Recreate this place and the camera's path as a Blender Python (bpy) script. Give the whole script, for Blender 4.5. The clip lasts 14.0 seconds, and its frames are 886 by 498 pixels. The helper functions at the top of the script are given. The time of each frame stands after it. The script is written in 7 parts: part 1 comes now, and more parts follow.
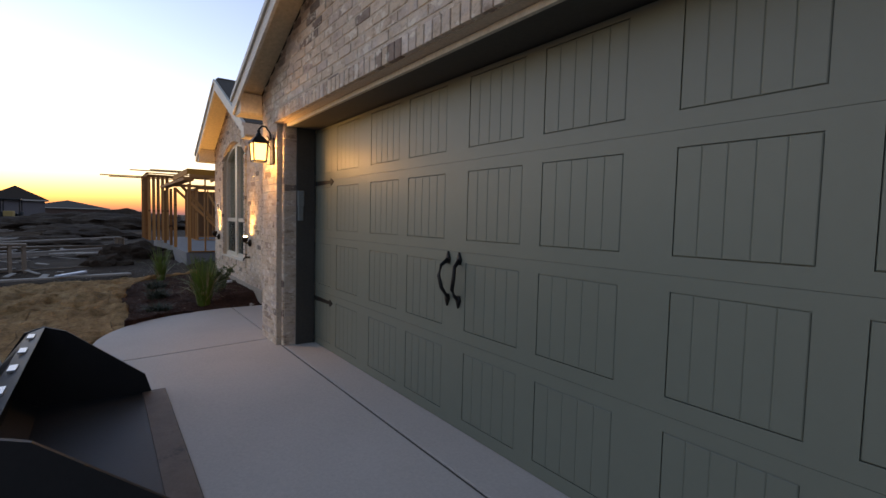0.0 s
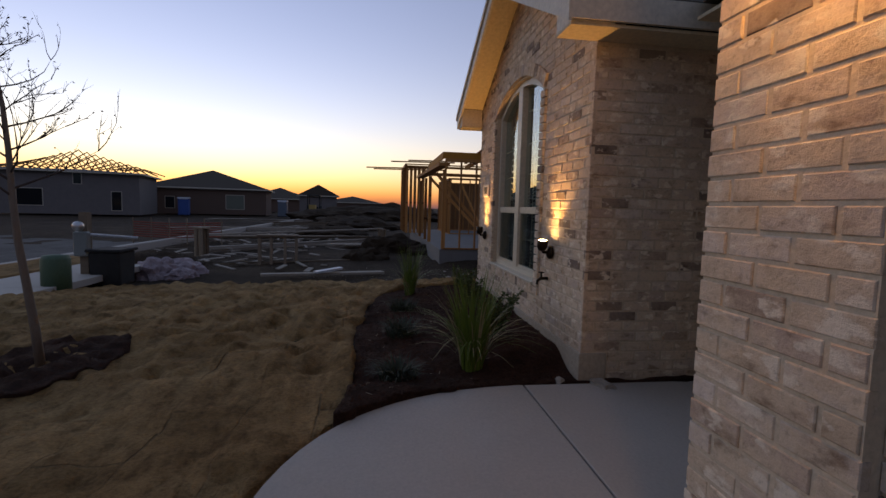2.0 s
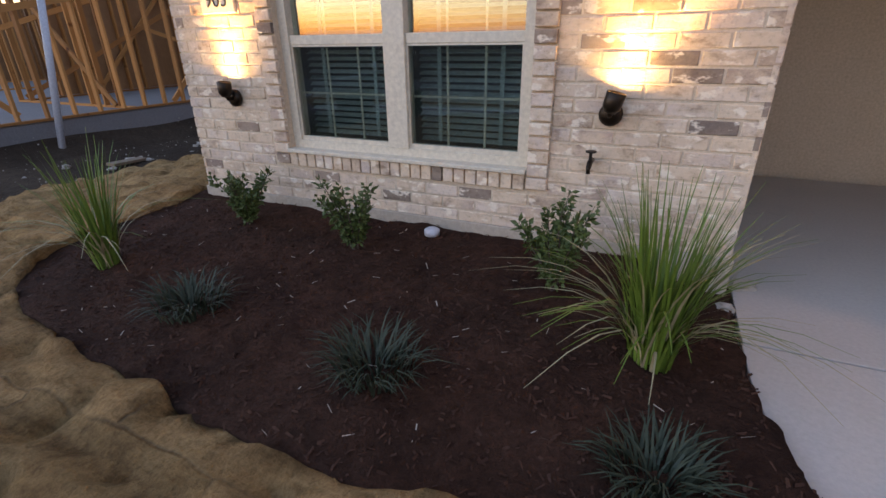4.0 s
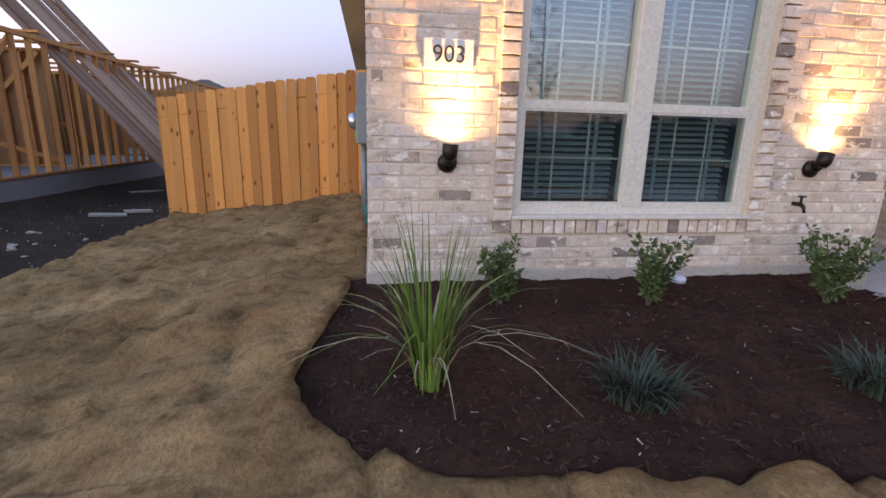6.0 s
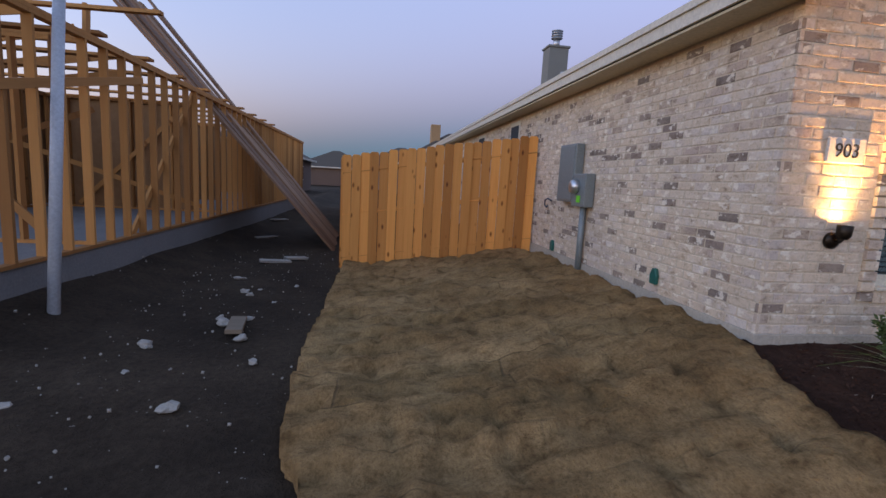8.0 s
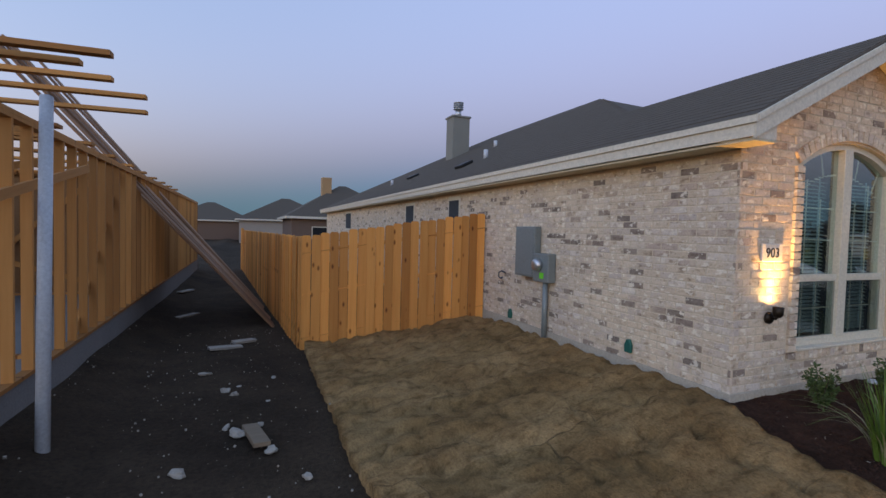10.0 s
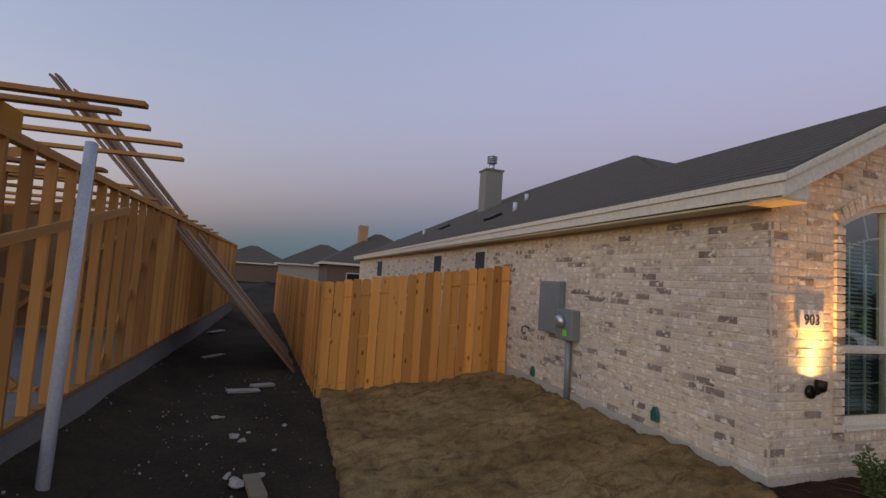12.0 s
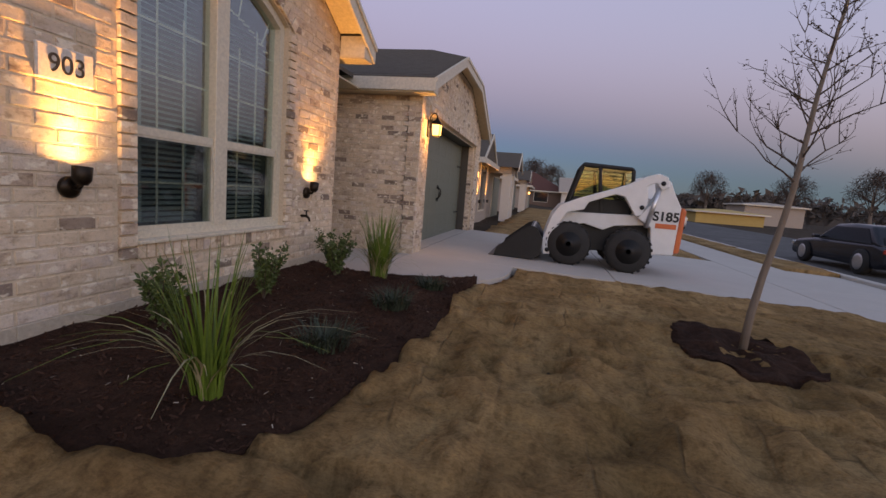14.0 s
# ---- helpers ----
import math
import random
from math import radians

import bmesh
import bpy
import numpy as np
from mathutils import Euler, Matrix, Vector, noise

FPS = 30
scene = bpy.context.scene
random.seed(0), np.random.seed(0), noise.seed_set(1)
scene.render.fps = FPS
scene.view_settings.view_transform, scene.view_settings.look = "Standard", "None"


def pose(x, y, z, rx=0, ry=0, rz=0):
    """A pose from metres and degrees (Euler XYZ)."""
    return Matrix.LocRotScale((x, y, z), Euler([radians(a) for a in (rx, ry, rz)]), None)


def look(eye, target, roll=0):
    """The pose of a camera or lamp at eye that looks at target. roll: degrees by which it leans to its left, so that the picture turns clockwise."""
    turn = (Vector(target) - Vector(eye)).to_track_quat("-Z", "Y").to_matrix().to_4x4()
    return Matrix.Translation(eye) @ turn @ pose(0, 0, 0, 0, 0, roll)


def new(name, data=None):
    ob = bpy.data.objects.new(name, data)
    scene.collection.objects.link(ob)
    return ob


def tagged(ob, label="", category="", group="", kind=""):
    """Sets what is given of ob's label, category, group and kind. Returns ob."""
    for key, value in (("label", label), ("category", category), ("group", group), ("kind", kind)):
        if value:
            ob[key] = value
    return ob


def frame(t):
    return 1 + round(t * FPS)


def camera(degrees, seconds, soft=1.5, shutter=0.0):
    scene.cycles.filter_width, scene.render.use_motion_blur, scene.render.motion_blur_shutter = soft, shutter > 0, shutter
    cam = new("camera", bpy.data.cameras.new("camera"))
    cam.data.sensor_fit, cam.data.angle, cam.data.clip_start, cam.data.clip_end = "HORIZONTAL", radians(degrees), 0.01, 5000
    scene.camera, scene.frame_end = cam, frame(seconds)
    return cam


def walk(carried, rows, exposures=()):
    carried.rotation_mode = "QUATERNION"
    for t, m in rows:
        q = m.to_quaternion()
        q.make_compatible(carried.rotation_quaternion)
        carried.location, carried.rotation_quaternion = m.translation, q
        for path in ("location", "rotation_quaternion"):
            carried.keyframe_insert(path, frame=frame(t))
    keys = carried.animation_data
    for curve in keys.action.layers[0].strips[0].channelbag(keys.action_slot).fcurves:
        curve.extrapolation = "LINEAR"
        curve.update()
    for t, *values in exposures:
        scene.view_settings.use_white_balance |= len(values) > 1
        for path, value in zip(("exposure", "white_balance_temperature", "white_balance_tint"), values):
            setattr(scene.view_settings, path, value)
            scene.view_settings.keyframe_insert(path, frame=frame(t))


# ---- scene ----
cam = camera(86.6, 14.0)
EXPOSURES = [(0, 1.78, 9200, 15), (1.0, 1.58, 9300, 19), (1.5, 1.15, 9300, 21), (2.0, 0.85, 9400, 21), (2.7, 0.55, 9500, 18), (4.8, 3.72, 9000, 19), (5.5, 3.48, 8800, 21), (6.2, 2.75, 8500, 21), (7.2, 2.25, 8300, 21), (9.3, 2.3, 8800, 15),
             (10.5, 2.1, 8700, 13), (11.5, 2.05, 10300, 18), (12.5, 1.7, 11300, 21), (13.0, 1.63, 11500, 24), (13.5, 1.82, 12000, 27), (14, 1.98, 11500, 27)]
PATH = [
    (0, (10.355, -1.819, 1.252), (8.737, -0.649, 1.133), 1.4),
    (0.2, (9.958, -1.73, 1.186), (8.272, -0.667, 1.022), 0.2),
    (0.5, (9.341, -1.57, 1.187), (7.558, -0.688, 0.98), 0.3),
    (1, (8.283, -1.414, 1.236), (6.382, -0.822, 1.051), 2.6),
    (1.5, (7.357, -1.392, 1.215), (5.405, -0.99, 1.047), 3.7),
    (2, (6.495, -1.41, 1.176), (4.521, -1.133, 1.005), 1.6),
    (2.5, (5.797, -1.711, 1.212), (3.885, -1.162, 1.006), 0.6),
    (2.7, (5.467, -1.844, 1.237), (3.63, -1.094, 0.987), -0.1),
    (5, (1.373, -2.572, 1.081), (1.362, -0.827, 0.105), 1.5),
    (5.5, (0.703, -2.597, 1.037), (0.839, -0.74, 0.306), 0.2),
    (6, (0.02, -2.699, 1.007), (0.32, -0.78, 0.53), 1.5),
    (6.5, (-0.558, -2.782, 1.073), (-0.359, -0.809, 0.816), 2.6),
    (7, (-1.187, -2.731, 1.093), (-1.075, -0.751, 0.831), 2.4),
    (7.2, (-1.403, -2.643, 1.074), (-1.323, -0.664, 0.796), 1.8),
    (9.3, (-3.897, -2.759, 1.316), (-3.107, -0.934, 1.102), 4.3),
    (9.5, (-3.904, -2.743, 1.405), (-3.105, -0.917, 1.243), 3.5),
    (10, (-3.855, -2.713, 1.538), (-3.078, -0.871, 1.463), 1.5),
    (10.5, (-3.825, -2.736, 1.584), (-3.138, -0.858, 1.617), 1.5),
    (11, (-3.842, -2.734, 1.581), (-3.444, -0.776, 1.674), 1.4),
    (11.5, (-3.78, -2.722, 1.572), (-3.478, -0.749, 1.705), 2.6),
    (12, (-3.649, -2.717, 1.554), (-3.022, -0.823, 1.686), 3.7),
    (12.5, (-3.527, -2.732, 1.537), (-2.484, -1.032, 1.694), 2.9),
    (13, (-3.216, -2.561, 1.352), (-1.71, -1.246, 1.386), 1.3),
    (13.5, (-2.392, -2.469, 0.958), (-0.619, -1.575, 0.721), 2.4),
    (14, (-1.458, -2.325, 0.974), (0.485, -1.92, 0.727), 4.5),
]
walk(cam, [(t, look(eye, target, roll)) for t, eye, target, roll in PATH], EXPOSURES)

# ---- world and light: the sky just after sunset, the glow low beyond the building lots ----
SUN_AZ = math.atan2(-0.5, -0.87)
world = bpy.data.worlds.new("dusk_sky")
scene.world = world
world.use_nodes = True
wt = world.node_tree
sky = wt.nodes.new("ShaderNodeTexSky")
sky.sky_type = "NISHITA"
sky.sun_disc = False
sky.sun_elevation = radians(-3.65)
sky.sun_rotation = radians(90) - SUN_AZ
sky.altitude, sky.air_density, sky.dust_density, sky.ozone_density = 0, 1.0, 1.0, 1.75
haze = wt.nodes.new("ShaderNodeMix")
haze.data_type, haze.blend_type = "RGBA", "ADD"
haze.inputs[0].default_value = 1.0
haze.inputs[7].default_value = (0.0028, 0.0095, 0.0160, 1)
wt.links.new(sky.outputs[0], haze.inputs[6])
# the blue shadow band of the earth, opposite the sunset
shade = wt.nodes.new("ShaderNodeTexSky")
shade.sky_type = "NISHITA"
shade.sun_disc = False
shade.sun_elevation = radians(-4.0)
shade.sun_rotation = radians(270) - SUN_AZ
shade.altitude, shade.air_density, shade.dust_density, shade.ozone_density = 0, 1.0, 0.5, 5.0
band = wt.nodes.new("ShaderNodeMix")
band.data_type, band.blend_type = "RGBA", "ADD"
band.inputs[0].default_value = 0.12
wt.links.new(haze.outputs[2], band.inputs[6])
wt.links.new(shade.outputs[0], band.inputs[7])
wt.links.new(band.outputs[2], wt.nodes["Background"].inputs[0])
wt.nodes["Background"].inputs[1].default_value = 4.5


# ---- materials ----
def shader(name, rough=0.7, metal=0.0, spec=0.5):
    m = bpy.data.materials.new(name)
    m.use_nodes = True
    b = m.node_tree.nodes["Principled BSDF"]
    b.inputs["Roughness"].default_value, b.inputs["Metallic"].default_value = rough, metal
    b.inputs["Specular IOR Level"].default_value = spec
    return m, m.node_tree, b


def noise_node(nt, scale, detail=4.0, rough=0.6, stretch=None, coord="Object"):
    if coord == "World":
        src = nt.nodes.new("ShaderNodeNewGeometry").outputs["Position"]
    else:
        oi = nt.nodes.new("ShaderNodeObjectInfo")
        off = nt.nodes.new("ShaderNodeVectorMath")
        off.operation = "ADD"
        nt.links.new(nt.nodes.new("ShaderNodeTexCoord").outputs[coord], off.inputs[0])
        nt.links.new(oi.outputs["Location"], off.inputs[1])
        src = off.outputs[0]
    n = nt.nodes.new("ShaderNodeTexNoise")
    n.inputs["Scale"].default_value, n.inputs["Detail"].default_value, n.inputs["Roughness"].default_value = scale, detail, rough
    if stretch:
        mp = nt.nodes.new("ShaderNodeMapping")
        mp.inputs["Scale"].default_value = stretch
        nt.links.new(src, mp.inputs["Vector"])
        nt.links.new(mp.outputs[0], n.inputs["Vector"])
    else:
        nt.links.new(src, n.inputs["Vector"])
    return n


def ramp(nt, src, stops):
    r = nt.nodes.new("ShaderNodeValToRGB")
    e = r.color_ramp.elements
    while len(e) < len(stops):
        e.new(0.5)
    for k, (p, c) in zip(e, stops):
        k.position, k.color = p, (*c, 1)
    nt.links.new(src, r.inputs["Fac"])
    return r


def mix(nt, fac, a, b, kind="MIX"):
    m = nt.nodes.new("ShaderNodeMix")
    m.data_type, m.blend_type = "RGBA", kind
    for sock, v in ((m.inputs[0], fac), (m.inputs[6], a), (m.inputs[7], b)):
        if isinstance(v, (int, float)):
            sock.default_value = v
        elif isinstance(v, tuple):
            sock.default_value = (*v, 1)
        else:
            nt.links.new(v, sock)
    return m.outputs[2]


def bump(nt, b, src, strength=0.3, dist=0.01):
    n = nt.nodes.new("ShaderNodeBump")
    n.inputs["Strength"].default_value, n.inputs["Distance"].default_value = strength, dist
    nt.links.new(src, n.inputs["Height"])
    nt.links.new(n.outputs[0], b.inputs["Normal"])


def surface(name, dark, light, scale=6, fine=60, rough=0.7, metal=0.0, bumpy=0.25, dist=0.004, stretch=None, stain=None, spec=0.5, grainy=0.8):
    """A plain surface with variation at two scales and a fine relief."""
    m, nt, b = shader(name, rough, metal, spec)
    big = noise_node(nt, scale, 5, 0.6, stretch)
    small = noise_node(nt, fine, 4, 0.65, stretch)
    col = mix(nt, big.outputs["Fac"], dark, light)
    grain = ramp(nt, small.outputs["Fac"], [(0.25, (0.72, 0.72, 0.72)), (0.75, (1.15, 1.15, 1.15))])
    col = mix(nt, grainy, col, grain.outputs[0], "MULTIPLY")
    if stain:
        st = noise_node(nt, stain[0], 6, 0.7)
        sr = ramp(nt, st.outputs["Fac"], [(stain[1], (0, 0, 0)), (stain[1] + 0.12, (1, 1, 1))])
        col = mix(nt, sr.outputs[0], col, stain[2])
    nt.links.new(col, b.inputs["Base Color"])
    if bumpy:
        bump(nt, b, small.outputs["Fac"], bumpy, dist)
    return m


def glow(name, colour, strength):
    m = bpy.data.materials.new(name)
    m.use_nodes = True
    nt = m.node_tree
    nt.nodes.remove(nt.nodes["Principled BSDF"])
    e = nt.nodes.new("ShaderNodeEmission")
    e.inputs[0].default_value, e.inputs[1].default_value = (*colour, 1), strength
    nt.links.new(e.outputs[0], nt.nodes["Material Output"].inputs[0])
    return m


def maths(nt, op, a, b):
    n = nt.nodes.new("ShaderNodeMath")
    n.operation = op
    for sock, v in ((n.inputs[0], a), (n.inputs[1], b)):
        if isinstance(v, (int, float)):
            sock.default_value = v
        else:
            nt.links.new(v, sock)
    return n.outputs[0]


def brick_material():
    """Tan clay brick under a rubbed mortar wash: soft joints, broken brown and cream flecks, a few bare dark bricks."""
    m, nt, b = shader("whitewashed_brick", 0.88, 0, 0.25)
    oi = nt.nodes.new("ShaderNodeObjectInfo")
    ge = nt.nodes.new("ShaderNodeNewGeometry")
    fr = maths(nt, "FRACT", maths(nt, "ADD", oi.outputs["Random"], ge.outputs["Random Per Island"]), 0)
    r2 = maths(nt, "FRACT", maths(nt, "MULTIPLY", fr, 13.7), 0)
    pick = ramp(nt, fr, [(0.0, (0.59, 0.475, 0.385)), (0.24, (0.65, 0.54, 0.445)), (0.44, (0.52, 0.395, 0.315)), (0.60, (0.69, 0.59, 0.50)),
                         (0.74, (0.56, 0.46, 0.39)), (0.84, (0.40, 0.295, 0.225)), (0.92, (0.27, 0.20, 0.16)), (0.965, (0.19, 0.145, 0.12))])
    pick.color_ramp.interpolation = "CONSTANT"
    bare = ramp(nt, fr, [(0.915, (1, 1, 1)), (0.922, (0.22, 0.22, 0.22))])
    wash = noise_node(nt, 5.5, 8, 0.78, (1, 1, 1.6), "World")
    lift = maths(nt, "ADD", wash.outputs["Fac"], maths(nt, "MULTIPLY", maths(nt, "SUBTRACT", r2, 0.5), 0.22))
    wr = ramp(nt, lift, [(0.36, (0, 0, 0)), (0.55, (0.85, 0.85, 0.85))])
    cover = maths(nt, "MULTIPLY", wr.outputs[0], bare.outputs[0])
    col = mix(nt, cover, pick.outputs[0], (0.67, 0.525, 0.375))
    fleck = noise_node(nt, 10, 4, 0.6, (0.8, 0.8, 1.5), "World")
    dk = ramp(nt, fleck.outputs["Fac"], [(0.30, (0.42, 0.345, 0.30)), (0.40, (0.86, 0.83, 0.80)), (0.50, (1.04, 1.04, 1.04))])
    col = mix(nt, 0.8, col, dk.outputs[0], "MULTIPLY")
    pale = noise_node(nt, 11, 4, 0.55, (0.9, 0.9, 1.5), "World")
    pl = ramp(nt, pale.outputs["Fac"], [(0.56, (0, 0, 0)), (0.62, (0.95, 0.95, 0.95))])
    col = mix(nt, pl.outputs[0], col, (0.80, 0.70, 0.56))
    broad = noise_node(nt, 0.9, 3, 0.5, None, "World")
    br = ramp(nt, broad.outputs["Fac"], [(0.3, (0.86, 0.86, 0.88)), (0.7, (1.08, 1.06, 1.03))])
    col = mix(nt, 1.0, col, br.outputs[0], "MULTIPLY")
    pits = noise_node(nt, 46, 5, 0.7, None, "World")
    pr = ramp(nt, pits.outputs["Fac"], [(0.30, (0.66, 0.63, 0.61)), (0.45, (1, 1, 1)), (0.7, (1.1, 1.09, 1.08))])
    col = mix(nt, 0.8, col, pr.outputs[0], "MULTIPLY")
    nt.links.new(col, b.inputs["Base Color"])
    bump(nt, b, maths(nt, "ADD", pits.outputs["Fac"], maths(nt, "MULTIPLY", wash.outputs["Fac"], 1.6)), 0.6, 0.008)
    return m


def sod_material():
    """Dormant straw-brown sod rolls: a tone for each roll, thin soil seams in places, tufted blades, lump shading put
    into the colour.
    """
    m, nt, b = shader("dormant_bermuda_sod", 0.95, 0, 0.12)
    geo = nt.nodes.new("ShaderNodeNewGeometry")
    wob = nt.nodes.new("ShaderNodeTexNoise")
    wob.inputs["Scale"].default_value = 1.7
    nt.links.new(geo.outputs["Position"], wob.inputs["Vector"])
    sc = nt.nodes.new("ShaderNodeVectorMath")
    sc.operation = "MULTIPLY_ADD"
    nt.links.new(wob.outputs["Color"], sc.inputs[0])
    sc.inputs[1].default_value = (0.16, 0.16, 0.0)
    nt.links.new(geo.outputs["Position"], sc.inputs[2])
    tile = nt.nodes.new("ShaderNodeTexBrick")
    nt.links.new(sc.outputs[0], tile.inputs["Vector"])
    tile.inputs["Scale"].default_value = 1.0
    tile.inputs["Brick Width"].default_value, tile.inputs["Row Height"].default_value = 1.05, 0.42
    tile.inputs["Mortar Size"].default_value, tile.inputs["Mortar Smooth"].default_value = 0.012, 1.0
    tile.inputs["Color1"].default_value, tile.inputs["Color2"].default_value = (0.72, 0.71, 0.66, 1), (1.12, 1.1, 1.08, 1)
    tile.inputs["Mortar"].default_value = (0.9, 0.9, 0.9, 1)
    big = noise_node(nt, 1.1, 6, 0.65, None, "World")
    col = ramp(nt, big.outputs["Fac"], [(0.3, (0.25, 0.135, 0.056)), (0.5, (0.39, 0.225, 0.10)), (0.7, (0.50, 0.31, 0.148))]).outputs[0]
    col = mix(nt, 0.8, col, tile.outputs["Color"], "MULTIPLY")
    # shading of the lumps painted in: dark hollows, lighter tops, matching the bump
    mid = noise_node(nt, 7.0, 4, 0.65, (1, 1.5, 1), "World")
    mr = ramp(nt, mid.outputs["Fac"], [(0.28, (0.42, 0.39, 0.35)), (0.5, (1, 1, 1)), (0.75, (1.3, 1.28, 1.22))])
    col = mix(nt, 0.85, col, mr.outputs[0], "MULTIPLY")
    small = noise_node(nt, 60, 5, 0.8, (1, 0.55, 1), "World")
    sr = ramp(nt, small.outputs["Fac"], [(0.28, (0.42, 0.40, 0.37)), (0.55, (1, 1, 1)), (0.8, (1.35, 1.32, 1.25))])
    col = mix(nt, 0.8, col, sr.outputs[0], "MULTIPLY")
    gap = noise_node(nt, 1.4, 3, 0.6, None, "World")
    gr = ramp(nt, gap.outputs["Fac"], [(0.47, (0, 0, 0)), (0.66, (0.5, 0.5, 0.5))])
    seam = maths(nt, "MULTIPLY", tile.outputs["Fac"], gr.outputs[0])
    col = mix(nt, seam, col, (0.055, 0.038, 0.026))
    nt.links.new(col, b.inputs["Base Color"])
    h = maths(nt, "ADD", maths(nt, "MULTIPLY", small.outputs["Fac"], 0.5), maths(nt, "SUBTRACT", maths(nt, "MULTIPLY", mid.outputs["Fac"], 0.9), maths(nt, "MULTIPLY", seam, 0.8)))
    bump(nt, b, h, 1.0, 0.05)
    return m


def wood_material(name, dark, light, streak=(26, 26, 1.2), knots=True, rough=0.75):
    """Sawn softwood: grain along the local z axis of the piece, knots, and a tone for each piece."""
    m, nt, b = shader(name, rough, 0, 0.3)
    oi = nt.nodes.new("ShaderNodeObjectInfo")
    ge = nt.nodes.new("ShaderNodeNewGeometry")
    grain = noise_node(nt, 1.0, 5, 0.65, streak)
    col = mix(nt, grain.outputs["Fac"], dark, light)
    tone = ramp(nt, oi.outputs["Random"], [(0.0, (0.56, 0.48, 0.42)), (0.4, (0.92, 0.90, 0.88)), (1.0, (1.32, 1.28, 1.2))])
    col = mix(nt, 0.9, col, tone.outputs[0], "MULTIPLY")
    tone2 = ramp(nt, ge.outputs["Random Per Island"], [(0.0, (0.8, 0.78, 0.76)), (1.0, (1.15, 1.15, 1.1))])
    col = mix(nt, 0.7, col, tone2.outputs[0], "MULTIPLY")
    if knots:
        tc = nt.nodes.new("ShaderNodeTexCoord")
        mp = nt.nodes.new("ShaderNodeMapping")
        mp.inputs["Scale"].default_value = (9, 0.0, 4.0)
        v = nt.nodes.new("ShaderNodeTexVoronoi")
        v.inputs["Scale"].default_value = 0.8
        oi2 = nt.nodes.new("ShaderNodeObjectInfo")
        off = nt.nodes.new("ShaderNodeVectorMath")
        off.operation = "ADD"
        nt.links.new(tc.outputs["Object"], off.inputs[0])
        nt.links.new(oi2.outputs["Location"], off.inputs[1])
        nt.links.new(off.outputs[0], mp.inputs[0])
        nt.links.new(mp.outputs[0], v.inputs["Vector"])
        kr = ramp(nt, v.outputs["Distance"], [(0.06, (0.16, 0.09, 0.06)), (0.10, (0.45, 0.32, 0.25)), (0.17, (1, 1, 1))])
        col = mix(nt, 0.85, col, kr.outputs[0], "MULTIPLY")
    nt.links.new(col, b.inputs["Base Color"])
    bump(nt, b, grain.outputs["Fac"], 0.3, 0.003)
    return m


def ground_material(name, stops, scale, fine, bumpy=0.7, dist=0.03, specks=None):
    m, nt, b = shader(name, 0.95, 0, 0.15)
    big = noise_node(nt, scale, 6, 0.65)
    col = ramp(nt, big.outputs["Fac"], stops).outputs[0]
    small = noise_node(nt, fine, 5, 0.75)
    sr = ramp(nt, small.outputs["Fac"], [(0.28, (0.5, 0.48, 0.46)), (0.55, (1, 1, 1)), (0.8, (1.3, 1.28, 1.22))])
    col = mix(nt, 0.9, col, sr.outputs[0], "MULTIPLY")
    mid = noise_node(nt, scale * 4.3, 4, 0.6)
    mr = ramp(nt, mid.outputs["Fac"], [(0.3, (0.7, 0.69, 0.67)), (0.65, (1.1, 1.1, 1.1))])
    col = mix(nt, 0.8, col, mr.outputs[0], "MULTIPLY")
    if specks:
        sp = noise_node(nt, specks[0], 2, 0.5)
        spr = ramp(nt, sp.outputs["Fac"], [(specks[1], (0, 0, 0)), (specks[1] + 0.03, (1, 1, 1))])
        col = mix(nt, spr.outputs[0], col, specks[2])
    nt.links.new(col, b.inputs["Base Color"])
    bump(nt, b, small.outputs["Fac"], bumpy, dist)
    return m


def glass_material(name, tint=(0.9, 0.95, 0.95), rough=0.0):
    m, nt, b = shader(name, rough, 0, 0.5)
    b.inputs["Base Color"].default_value = (*tint, 1)
    b.inputs["Transmission Weight"].default_value = 1.0
    b.inputs["IOR"].default_value = 1.5
    return m


M_BRICK = brick_material()
M_MORTAR = surface("pale_mortar", (0.58, 0.46, 0.33), (0.69, 0.555, 0.41), 5, 50, 0.95, 0, 0.5, 0.006)
M_CONCRETE = surface("broom_finished_concrete", (0.41, 0.37, 0.325), (0.52, 0.47, 0.415), 1.3, 55, 0.85, 0, 0.3, 0.003, None, (2.2, 0.66, (0.33, 0.31, 0.29)), grainy=0.4)
M_SLAB = surface("grey_foundation_concrete", (0.40, 0.34, 0.265), (0.50, 0.43, 0.34), 3, 40, 0.9, 0, 0.4, 0.005)
M_TRIM = surface("cream_painted_trim", (0.60, 0.53, 0.42), (0.68, 0.60, 0.48), 2, 30, 0.55, 0, 0.08, 0.002)
M_SOFFIT = surface("cream_painted_soffit", (0.56, 0.46, 0.30), (0.63, 0.52, 0.35), 2, 30, 0.7, 0, 0.08, 0.002)
M_SHINGLE = surface("charcoal_asphalt_shingle", (0.085, 0.068, 0.053), (0.14, 0.113, 0.09), 9, 120, 0.95, 0, 0.7, 0.006, None, None, 0.2)
M_VINYL = surface("tan_vinyl_window_frame", (0.61, 0.545, 0.42), (0.67, 0.60, 0.475), 3, 40, 0.4, 0, 0.04, 0.001)
M_GREEN = surface("sage_green_painted_steel", (0.158, 0.172, 0.128), (0.178, 0.192, 0.146), 0.8, 12, 0.45, 0, 0.05, 0.001, grainy=0.12)
M_IRON = surface("black_iron", (0.012, 0.011, 0.01), (0.03, 0.028, 0.025), 8, 60, 0.5, 0.6, 0.2, 0.002)
